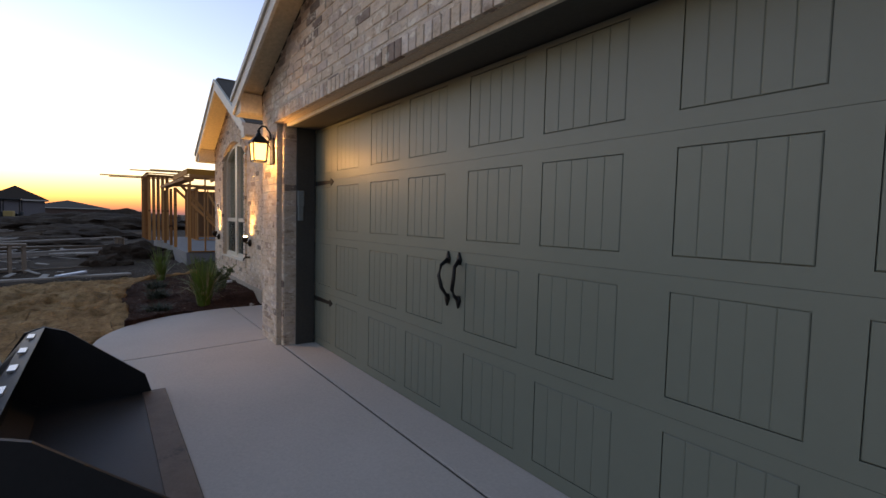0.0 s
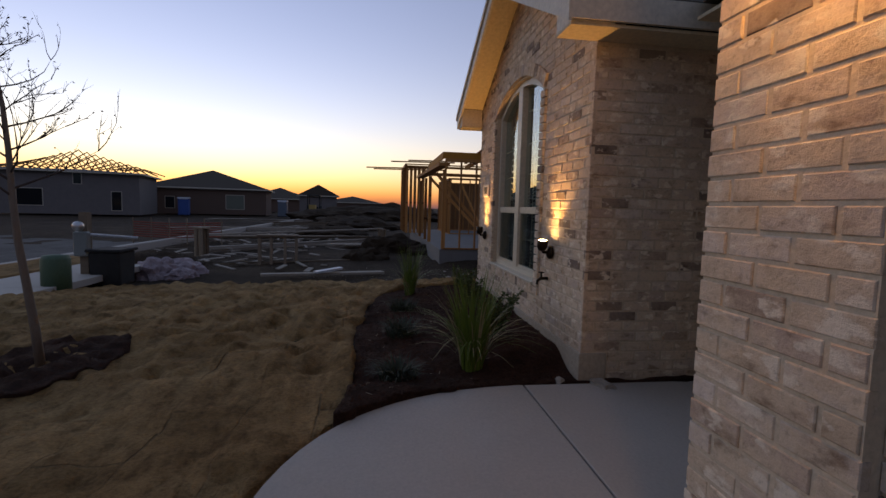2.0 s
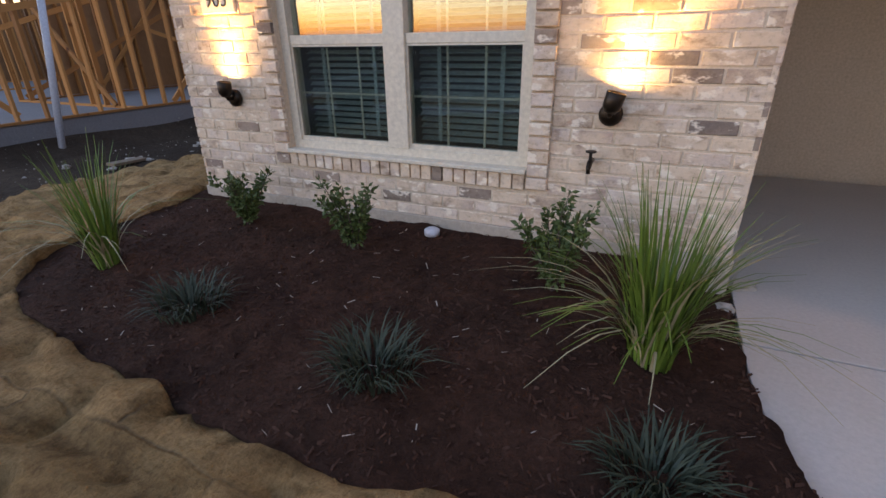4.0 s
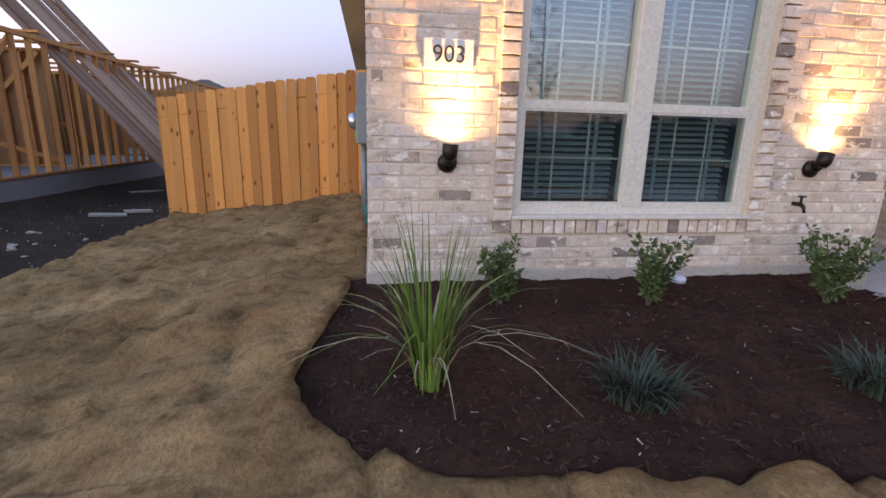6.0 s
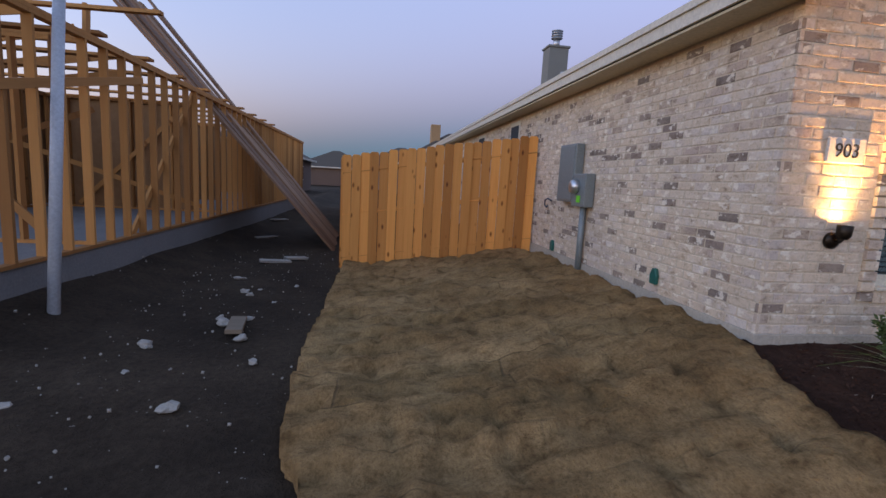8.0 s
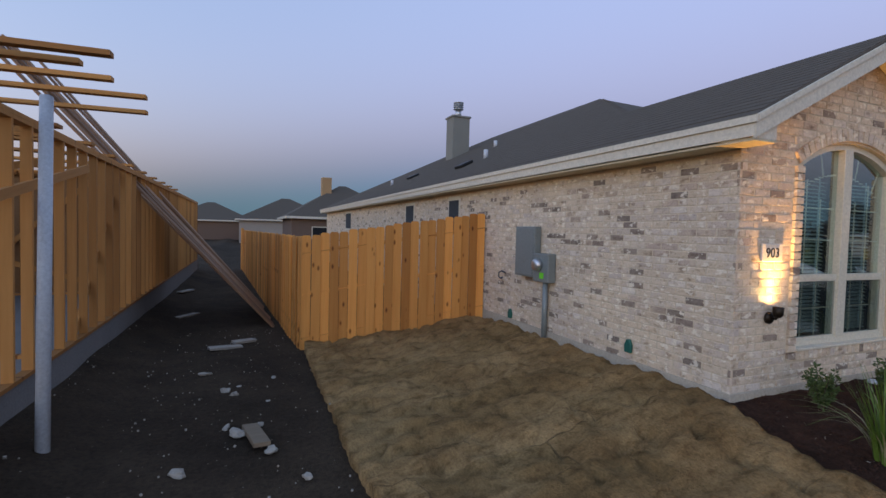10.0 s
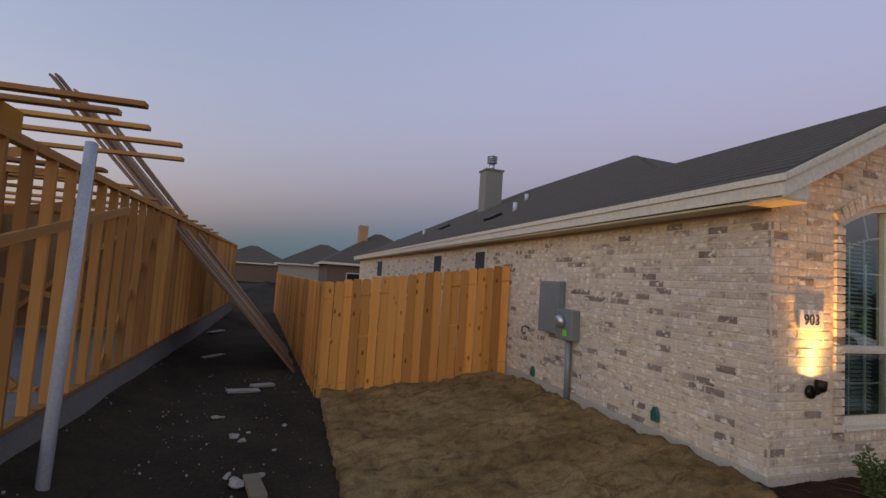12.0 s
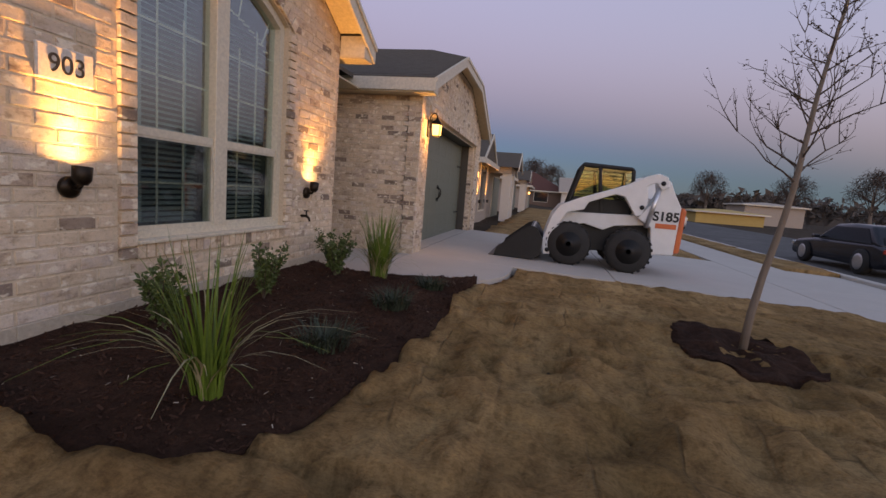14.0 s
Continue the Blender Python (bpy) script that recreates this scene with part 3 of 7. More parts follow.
STEP = 0.065


def brick_mesh(length, height, depth=0.02, proud=0.0045):
    bm = bmesh.new()
    i = 0.003
    back = [bm.verts.new(p) for p in ((0, depth, 0), (length, depth, 0), (length, depth, height), (0, depth, height))]
    mid = [bm.verts.new(p) for p in ((0, -proud + i, 0), (length, -proud + i, 0), (length, -proud + i, height), (0, -proud + i, height))]
    top = [bm.verts.new(p) for p in ((i, -proud, i), (length - i, -proud, i), (length - i, -proud, height - i), (i, -proud, height - i))]
    bm.faces.new(top)
    for k in range(4):
        j = (k + 1) % 4
        bm.faces.new((mid[k], mid[j], top[j], top[k]))
        bm.faces.new((back[k], back[j], mid[j], mid[k]))
    return bm


SHARED = {}


def lay_bricks(wall, origin, turn, width, z0, z1, blocked, near, phase=0.0):
    """Runs of bricks on a wall face. blocked(z) gives the (u0, u1) stretches with none; near = (u0, u1) is laid brick by brick up to 300, the rest as one piece."""
    base = pose(*origin, 0, 0, turn)
    rest = bmesh.new()
    laid = 0
    rng = random.Random(int(width * 100) + int(turn))
    courses = int((z1 - z0) / COURSE)
    rows = list(range(courses))
    for r in rows:
        z = z0 + r * COURSE
        holes = sorted(blocked(z + COURSE / 2))
        spans, u = [], 0.0
        for a, b in holes:
            if a > u:
                spans.append((u, min(a, width)))
            u = max(u, b)
        if u < width:
            spans.append((u, width))
        for a, b in spans:
            u = a - (BRICK * (0.5 if r % 2 else 0.0) + phase) % BRICK
            while u < b - 0.02:
                s, e = max(u, a), min(u + BRICK - JOINT, b)
                u += BRICK
                if e - s < 0.03:
                    continue
                wob = rng.uniform(-0.0025, 0.0025)
                m = base @ Matrix.Translation((s, wob, z))
                if near[0] <= s <= near[1] and laid < 300:
                    key = round(e - s, 2)
                    if key not in SHARED:
                        SHARED[key] = made("brick", brick_mesh(key, COURSE - JOINT), M_BRICK)
                    ob = new("brick", SHARED[key])
                    ob.parent = wall
                    ob.matrix_world = m
                    laid += 1
                else:
                    bk = brick_mesh(e - s, COURSE - JOINT)
                    bk.transform(m)
                    tmp = bpy.data.meshes.new("tmp")
                    bk.to_mesh(tmp)
                    bk.free()
                    rest.from_mesh(tmp)
                    bpy.data.meshes.remove(tmp)
    if rest.verts:
        ob = part("brick_field", rest, M_BRICK, wall)
        tagged(ob, kind="stuff")
    else:
        rest.free()


def gable_cut(u_apex, z_apex, pitch, width):
    """Blocked stretches beside a gable above its eaves."""
    def f(z):
        half = (z_apex - z) / pitch
        return [(-1, u_apex - half), (u_apex + half, width + 1)]
    return f


def arch_half(z):
    """Half width of the arched window opening at a height."""
    if z < WSILL or z > WCROWN:
        return 0
    half = (WB - WA) / 2
    if z <= WSPRING:
        return half
    rise = WCROWN - WSPRING
    R = (half * half + rise * rise) / (2 * rise)
    return math.sqrt(max(0, R * R - (z - (WCROWN - R)) ** 2))


APEX_Z = FASCIA_T + PITCH * (1.73 + 0.24)
WALL_APEX = APEX_Z - 0.06
WALL_EDGE = WALL_APEX - PITCH * 1.73

# wing front wall: mortar core in pieces round the arched opening
bm = bmesh.new()
zs = [WSPRING + (WCROWN - WSPRING) * k / 8 for k in range(9)]
up = [(WX - arch_half(z), z) for z in zs] + [(WX + arch_half(z), z) for z in zs[::-1]]
for outline in ([(W0 + 0.007, -0.1), (WX, -0.1), (WX, WSILL), (WA, WSILL), (WA, WSPRING)] + up[1:8] + [(WX, WCROWN), (WX, WALL_APEX - 0.04), (W0 + 0.007, WALL_EDGE)],
                [(W1 - 0.007, -0.1), (WX, -0.1), (WX, WSILL), (WB, WSILL), (WB, WSPRING)] + up[-2:-9:-1] + [(WX, WCROWN), (WX, WALL_APEX - 0.04), (1.73, WALL_APEX), (W1 - 0.007, WALL_EDGE)]):
    rings = [[bm.verts.new((u, y, v)) for u, v in outline] for y in (0.007, 0.2)]
    bm.faces.new(rings[0]), bm.faces.new(rings[1])
    for i in range(len(outline)):
        j = (i + 1) % len(outline)
        bm.faces.new((rings[0][i], rings[0][j], rings[1][j], rings[1][i]))
bmesh.ops.remove_doubles(bm, verts=bm.verts, dist=0.0005)
front = part("wing_wall", bm, M_MORTAR, house)
TRIM_W = 0.115


def wing_blocked(z):
    out = []
    if WSILL - 0.10 < z < WSPRING + 0.02:
        out.append((WA - TRIM_W, WB + TRIM_W))
    else:
        h = arch_half(z - 0.13) if z > WSPRING else 0
        if z > WSPRING and z < WCROWN + 0.13:
            rise, half = WCROWN - WSPRING, (WB - WA) / 2
            R = (half * half + rise * rise) / (2 * rise) + 0.13
            h = math.sqrt(max(0, R * R - (z - (WCROWN + 0.13 - R)) ** 2))
            h = min(h, half + TRIM_W)
            out.append((WX - h, WX + h))
    if z > WALL_EDGE - 0.02:
        out += gable_cut(1.73, WALL_APEX, PITCH, W1)(z)
    return out


lay_bricks(front, (W0, 0.007, 0.20), 0, W1, 0.0, WALL_APEX - 0.24, lambda z: wing_blocked(z + 0.20), (0, 1.7))
# the band of bricks round the window: stacked sides, rowlock sill and arch
rng = random.Random(4)
for side in (WA - TRIM_W, WB):
    n = int((WSPRING - WSILL + 0.1) / COURSE)
    for k in range(n):
        bk = brick_mesh(TRIM_W - 0.006, COURSE - JOINT, 0.02, 0.026)
        bk.transform(pose(side + 0.003, 0.007, WSILL - 0.09 + k * COURSE))
        part("trim_brick", bk, M_BRICK, front)
n = 23
for k in range(n):
    w = (WB - WA) / n
    bk = brick_mesh(w - 0.009, 0.094, 0.02, 0.022)
    bk.transform(pose(WA + k * w, 0.007, WSILL - 0.10))
    part("rowlock_brick", bk, M_BRICK, front)
rise, half = WCROWN - WSPRING, (WB - WA) / 2
R = (half * half + rise * rise) / (2 * rise)
amax = math.asin(half / R) + 0.05
n = 22
for k in range(n):
    a = -amax + 2 * amax * (k + 0.5) / n
    w = 2 * amax * R / n
    bk = brick_mesh(w - 0.008, 0.115, 0.02, 0.026)
    bk.transform(Matrix.Translation((WX, 0.007, WCROWN - R)) @ Matrix.Rotation(a, 4, "Y") @ Matrix.Translation((-w / 2, 0, R + 0.012)))
    part("arch_brick", bk, M_BRICK, front)

# wing side walls, house west wall and far walls
bm = bmesh.new()
box(bm, 0.007, 0.2, 0.2, 21.8, -0.3, SOFFIT + 0.1)
west = part("west_wall", bm, M_MORTAR, house)
SIDE_WIN = ((5.62, 6.20), (8.3, 9.0), (15.8, 16.9))


def west_blocked(z):
    return [(21.8 - b, 21.8 - a) for a, b in SIDE_WIN] if 1.55 < z < 2.22 else []


bm = bmesh.new()
box(bm, W1 - 0.2, W1 - 0.007, 0.2, 4.0, -0.1, SOFFIT + 0.1)
east = part("wing_east_wall", bm, M_MORTAR, house)
bm = bmesh.new()
box(bm, G0 + 0.007, G0 + 0.2, GY + 0.2, 4.0, -0.1, SOFFIT)
gwest = part("garage_west_wall", bm, M_MORTAR, house)
bm = bmesh.new()
box(bm, 3.3, 5.4, 2.7, 2.9, -0.1, SOFFIT)
part("entry_wall", bm, M_MORTAR, house)
bm = bmesh.new()
box(bm, 0.0, 11.8, 21.6, 21.8, -0.3, SOFFIT)
box(bm, 11.6, 11.8, -0.2, 21.6, -0.3, SOFFIT)
part("back_wall", bm, M_MORTAR, house)
# garage front
GEX, GER, GAPEX_X, GP = 5.0, 11.5, 8.25, 0.40
KX0, KX1, KZ = 7.2, 9.3, FASCIA_T + 0.02 + GP * 2.2   # the gable's clipped top
GAPEX_Z = FASCIA_T + 0.02 + GP * (GAPEX_X - GEX) - 0.085
bm = bmesh.new()
prism(bm, [(G0 + 0.007, -0.1), (DX0 - STEP, -0.1), (DX0 - STEP, DTOP), (DX1 + STEP, DTOP), (DX1 + STEP, -0.1), (G1, -0.1), (G1, 2.475), (KX1, KZ - 0.085), (KX0, KZ - 0.085), (G0 + 0.007, 2.50)], "y", GY + 0.007, GY + 0.25)
gfront = part("garage_wall", bm, M_MORTAR, house)


def garage_blocked(z):
    out = [(DX0 - STEP - G0, DX1 + STEP - G0)] if z < DTOP + 0.11 else []
    if z > 2.5:
        lo = max(G0, GAPEX_X - (GAPEX_Z - z) / GP)
        hi = min(G1, GAPEX_X + (GAPEX_Z - z) / GP)
        out += [(-1, lo - G0), (hi - G0, 99)]
    return out


lay_bricks(gfront, (G0, GY + 0.007, 0.0), 0, G1 - G0, 0.0, KZ - 0.11, garage_blocked, (0, 2.4))
for side in (DX0 - STEP, DX1):
    bm = bmesh.new()
    box(bm, side + 0.0005, side + STEP - 0.0005, GY + 0.06, GY + 0.25, -0.1, DTOP - 0.001)
    part("stepped_jamb", bm, M_MORTAR, gfront)
    for k in range(int(DTOP / COURSE)):
        bk = brick_mesh(STEP - 0.002, COURSE - JOINT, 0.02, 0.01)
        bk.transform(pose(side + 0.001, GY + 0.06, k * COURSE))
        part("trim_brick", bk, M_BRICK, gfront)
n = 66
for k in range(n):
    w = (DX1 - DX0 + 0.2) / n
    bk = brick_mesh(w - 0.009, 0.1, 0.02, 0.03)
    bk.transform(pose(DX0 - 0.1 + k * w, GY + 0.007, DTOP + 0.004))
    part("rowlock_brick", bk, M_BRICK, gfront)
# brick returns of the garage opening
for x, turn in ((DX0, 90), (DX1, -90)):
    bm = bmesh.new()
    for k in range(int(DTOP / COURSE)):
        bk = brick_mesh(0.17, COURSE - JOINT)
        bk.transform(pose(x, GY + (0.062 if turn > 0 else 0.232), k * COURSE, 0, 0, turn))
        tmp = bpy.data.meshes.new("tmp")
        bk.to_mesh(tmp)
        bk.free()
        bm.from_mesh(tmp)
        bpy.data.meshes.remove(tmp)
    tagged(part("jamb_bricks", bm, M_BRICK, gfront), kind="stuff")

# foundation strip under the bricks
bm = bmesh.new()
box(bm, -0.012, 0.19, -0.012, 21.8, -0.4, 0.2)
box(bm, 0.19, W1 + 0.01, -0.012, 0.19, -0.4, 0.2)
soften(bm, 0.004)
part("foundation", bm, M_SLAB, house, "bare grey concrete slab edge")


# ---- roof ----
def slab_roof(name, quads, thick=0.05):
    b = bmesh.new()
    for q in quads:
        lo = [b.verts.new(Vector(p) - Vector((0, 0, thick))) for p in q]
        hi = [b.verts.new(p) for p in q]
        b.faces.new(hi)
        b.faces.new(lo[::-1])
        for i in range(len(q)):
            j = (i + 1) % len(q)
            b.faces.new((lo[i], lo[j], hi[j], hi[i]))
    return part(name, b, M_SHINGLE, house, "charcoal asphalt shingles")


EX, EY = -0.26, -0.28
RX, RZ, RY0, RY1, HB = 6.0, 5.67, 8.75, 15.5, 22.2
HY = 0.5
EZ = FASCIA_T + 0.02
roof = slab_roof("roof", [
    [(EX, EY, EZ), (EX, HB, EZ), (RX, RY1, RZ), (RX, RY0, RZ), (1.73, 3.2, APEX_Z + 0.03), (1.73, EY, APEX_Z + 0.03)],
    [(1.73, EY, APEX_Z + 0.03), (1.73, 3.2, APEX_Z + 0.03), (3.70, 2.0, EZ), (3.70, EY, EZ)],
    [(1.73, 3.2, APEX_Z + 0.03), (RX, RY0, RZ), (12.4, HY, EZ), (3.80, HY, EZ)],
    [(RX, RY0, RZ), (RX, RY1, RZ), (12.4, HB, EZ), (12.4, HY, EZ)],
    [(RX, RY1, RZ), (EX, HB, EZ), (12.4, HB, EZ)]])
GEY = GY - 0.21
GAZ, GRY = EZ + GP * (GAPEX_X - GEX), 0.25
slab_roof("garage_roof", [
    [(GEX, GEY, EZ), (GEX, 4.0, EZ), (GAPEX_X, 6.0, GAZ), (GAPEX_X, GRY, GAZ), (KX0, GEY, KZ)],
    [(KX0, GEY, KZ), (GAPEX_X, GRY, GAZ), (KX1, GEY, KZ)],
    [(KX1, GEY, KZ), (GAPEX_X, GRY, GAZ), (GAPEX_X, 6.0, GAZ), (GER, 4.0, EZ), (GER, GEY, EZ)]])
# shingle courses: thin butt edges across the slopes that are seen
bm = bmesh.new()
for k in range(1, 46):
    s = k * 0.142
    x, z = EX + s * 0.8923, EZ + s * 0.4515
    y0 = EY if x < 1.73 else 3.2 + (x - 1.73) / (RX - 1.73) * (RY0 - 3.2)
    y1 = HB - (x - EX) / (RX - EX) * (HB - RY1)
    if x > RX - 0.05:
        break
    box(bm, x, x + 0.12, y0 + 0.02, y1 - 0.05, -0.001, 0.006, Matrix.Translation((x, 0, z)) @ Matrix.Rotation(-math.atan(PITCH), 4, "Y") @ Matrix.Translation((-x, 0, 0)))
for k in range(1, 24):
    s = k * 0.142
    x, z = GEX + s * math.cos(math.atan(GP)), EZ + s * math.sin(math.atan(GP))
    if x > GAPEX_X - 0.05:
        break
    y0 = GEY if x < KX0 - 0.12 else GEY + (x + 0.13 - KX0) / (GAPEX_X - KX0) * (GRY - GEY)
    box(bm, x, x + 0.12, y0 + 0.02, 4.5, -0.001, 0.006, Matrix.Translation((x, 0, z)) @ Matrix.Rotation(-math.atan(GP), 4, "Y") @ Matrix.Translation((-x, 0, 0)))
tagged(part("shingle_field", bm, M_SHINGLE, roof), kind="stuff")


def rake(name, x0, z0, x1, z1, y0, y1, h):
    """A sloping board or soffit between two gable points."""
    b = bmesh.new()
    prism(b, [(x0, z0), (x1, z1), (x1, z1 - h), (x0, z0 - h)], "y", y0, y1)
    return b


for x0, x1, z0, z1 in ((EX - 0.02, 1.73, FASCIA_T, APEX_Z), (3.72, 1.73, FASCIA_T, APEX_Z)):
    part("rake_board", rake("r", x0, z0 + 0.005, x1, z1 + 0.005, EY - 0.025, EY, 0.17), M_TRIM, house, "cream painted rake board")
    part("rake_trim", rake("r", x0, z0 + 0.012, x1, z1 + 0.012, EY - 0.045, EY - 0.025, 0.05), M_TRIM, house)
    part("rake_soffit", rake("r", x0 + (0.28 if x0 < 1 else -0.28), z0 + 0.14 - 0.05, x1, z1 - 0.05, EY, 0.0, 0.02), M_SOFFIT, house, "cream painted gable soffit")
for x0, x1, z0, z1 in ((GEX - 0.02, KX0, EZ - 0.015, KZ - 0.007), (GER + 0.02, KX1, EZ - 0.015, KZ - 0.007), (KX0, KX1, KZ - 0.007, KZ - 0.007)):
    part("rake_board", rake("r", x0, z0, x1, z1, GEY - 0.025, GEY, 0.17), M_TRIM, house, "cream painted rake board")
    part("rake_trim", rake("r", x0, z0 + 0.008, x1, z1 + 0.008, GEY - 0.045, GEY - 0.025, 0.05), M_TRIM, house)
    part("rake_soffit", rake("r", x0, z0 - 0.05, x1, z1 - 0.05, GEY, GY, 0.02), M_SOFFIT, house, "cream painted gable soffit")
# boxed eave returns
for x0, x1 in ((EX, 0.0), (W1, 3.70)):
    bm = bmesh.new()
    a, b2 = (x0, x1) if x0 < 1 else (x1, x0)
    prism(bm, [(a, FASCIA_T - 0.005), (b2, FASCIA_T + PITCH * abs(b2 - a) - 0.07), (b2, SOFFIT + 0.002), (a, SOFFIT + 0.002)], "y", EY, -0.002)
    part("eave_return", bm, M_TRIM, house)
bm = bmesh.new()
prism(bm, [(GEX, EZ - 0.03), (G0, EZ - 0.1 + GP * 0.24), (G0, SOFFIT - 0.01), (GEX, SOFFIT - 0.01)], "y", GEY, GY - 0.002)
part("eave_return", bm, M_TRIM, house)
# fascia and soffits along the eaves
bm = bmesh.new()
box(bm, EX - 0.025, EX, EY - 0.02, HB, SOFFIT + 0.01, FASCIA_T)
part("fascia", bm, M_TRIM, house, "cream painted fascia board")
bm = bmesh.new()
box(bm, EX - 0.045, EX - 0.025, EY - 0.04, HB, FASCIA_T - 0.05, FASCIA_T + 0.005)
part("drip_trim", bm, M_TRIM, house)
bm = bmesh.new()
box(bm, EX, 0.0, EY, HB, SOFFIT - 0.018, SOFFIT)
part("soffit", bm, M_SOFFIT, house, "cream painted eave soffit")
bm = bmesh.new()
box(bm, W1, 3.70, EY, 2.7, SOFFIT - 0.018, SOFFIT)
part("soffit", bm, M_SOFFIT, house)
bm = bmesh.new()
box(bm, 3.70, 3.725, EY - 0.02, 2.7, SOFFIT + 0.01, FASCIA_T)
part("fascia", bm, M_TRIM, house)
bm = bmesh.new()
box(bm, GEX, G0, GEY, 2.7, SOFFIT - 0.03, SOFFIT - 0.012)
part("soffit", bm, M_SOFFIT, house)
bm = bmesh.new()
box(bm, GEX - 0.025, GEX, GEY - 0.02, 2.7, SOFFIT - 0.01, EZ - 0.02)
part("fascia", bm, M_TRIM, house)
bm = bmesh.new()
box(bm, 3.9, GEX - 0.03, 0.4, 2.7, SOFFIT - 0.02, SOFFIT)
part("porch_ceiling", bm, M_SOFFIT, house)


# ---- arched window ----
def arch_outline(inset, z0=None):
    pts = []
    a, b, s = WA + inset, WB - inset, (WSILL + inset if z0 is None else z0)
    pts += [(a, s), (b, s)]
    for k in range(13):
        x = b + (a - b) * k / 12
        h = R - inset
        pts.append((x, WCROWN - R + math.sqrt(max(0.0, h * h - (x - WX) ** 2))))
    return pts


def ring(bm, outer, inner, y0, y1):
    n = len(outer)
    rings = [[bm.verts.new((u, y, v)) for u, v in o] for o, y in ((outer, y0), (inner, y0), (inner, y1), (outer, y1))]
    for i in range(n):
        j = (i + 1) % n
        for a, b in zip(rings, rings[1:] + rings[:1]):
            bm.faces.new((a[i], a[j], b[j], b[i]))


win = thing("arched_window", "tall arched double-hung window with tan frame and closed blinds", "window", (WX, 0.06, WSILL))
bm = bmesh.new()
ring(bm, arch_outline(0.0), arch_outline(0.06), 0.05, 0.15)
part("frame", bm, M_VINYL, win)
bm = bmesh.new()
box(bm, 1.575, 1.71, 0.045, 0.15, WSILL + 0.055, WCROWN - 0.05)
soften(bm, 0.004)
part("mullion", bm, M_VINYL, win)
for a, b in ((WA + 0.06, 1.575), (1.71, WB - 0.06)):
    bm = bmesh.new()
    box(bm, a, b, 0.06, 0.14, 1.16, 1.215)
    soften(bm, 0.004)
    part("meeting_rail", bm, M_VINYL, win)
    for z0, z1, y in ((WSILL + 0.06, 1.16, 0.075), (1.215, None, 0.10)):
        bm = bmesh.new()
        if z1:
            ring(bm, [(a, z0), (b, z0), (b, z1), (a, z1)], [(a + 0.012, z0 + 0.025), (b - 0.012, z0 + 0.025), (b - 0.012, z1 - 0.01), (a + 0.012, z1 - 0.01)], y - 0.012, y + 0.03)
            part("sash", bm, M_VINYL, win)
            bm = bmesh.new()
            box(bm, a + 0.01, b - 0.01, y + 0.006, y + 0.012, z0 + 0.02, z1 - 0.008)
        else:
            pts = []
            for k in range(9):
                x = b + (a - b) * k / 8
                pts.append((x, WCROWN - R + math.sqrt((R - 0.055) ** 2 - (x - WX) ** 2)))
            prism(bm, [(a, z0), (b, z0)] + pts, "y", y + 0.006, y + 0.012)
        p = part("pane", bm, M_GLASS, win)
        p.visible_shadow = False
        if z1:
            bm = bmesh.new()
            box(bm, a + 0.012, b - 0.012, y - 0.006, y - 0.004, z0 + 0.025, z1 - 0.01)
            p = part("insect_screen", bm, M_SCREEN, win, "fine dark insect screen")
            p.visible_shadow = False
    # grilles between the panes: sunburst bars in the upper light
    bm = bmesh.new()
    w = b - a
    for f in (1 / 3, 2 / 3):
        box(bm, a + w * f - 0.006, a + w * f + 0.006, 0.125, 0.131, WSILL + 0.07, 1.16)
        box(bm, a + w * f - 0.006, a + w * f + 0.006, 0.125, 0.131, 1.215, 2.13 if (f < 0.5) == (a < 1) else 1.95)
    for k in range(10):
        x0, x1 = a + w * k / 10, a + w * (k + 1) / 10
        box(bm, x0, x1, 0.125, 0.131, *[WCROWN - R + math.sqrt((R - 0.30) ** 2 - ((x0 + x1) / 2 - WX) ** 2) + e for e in (-0.006, 0.006)])
    for f in (0.3, 0.75):
        x0 = a + w * (f if a > 1.6 else 1 - f)
        z0 = WCROWN - R + math.sqrt((R - 0.30) ** 2 - (x0 - WX) ** 2)
        box(bm, -0.006, 0.006, 0.125, 0.131, 0, 0.24, Matrix.Translation((x0, 0, z0)) @ Matrix.Rotation(math.atan((x0 - WX) / 1.1), 4, "Y"))
    for z in (0.88, 1.55, 1.86):
        box(bm, a, b, 0.125, 0.131, z - 0.006, z + 0.006)
    part("grille", bm, M_VINYL, win)
    # blinds
    n = 46
    for k in range(n):
        z = WSILL + 0.10 + k * 0.0375
        if z > WSPRING - 0.12:
            break
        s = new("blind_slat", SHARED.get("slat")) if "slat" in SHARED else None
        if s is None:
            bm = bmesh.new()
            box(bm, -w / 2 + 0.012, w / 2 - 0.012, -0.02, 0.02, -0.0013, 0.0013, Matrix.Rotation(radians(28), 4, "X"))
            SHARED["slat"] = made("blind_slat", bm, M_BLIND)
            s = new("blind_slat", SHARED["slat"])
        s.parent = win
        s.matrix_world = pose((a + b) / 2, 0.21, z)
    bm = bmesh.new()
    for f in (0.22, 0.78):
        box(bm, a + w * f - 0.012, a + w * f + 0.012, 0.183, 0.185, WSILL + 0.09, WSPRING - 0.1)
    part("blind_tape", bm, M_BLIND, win)
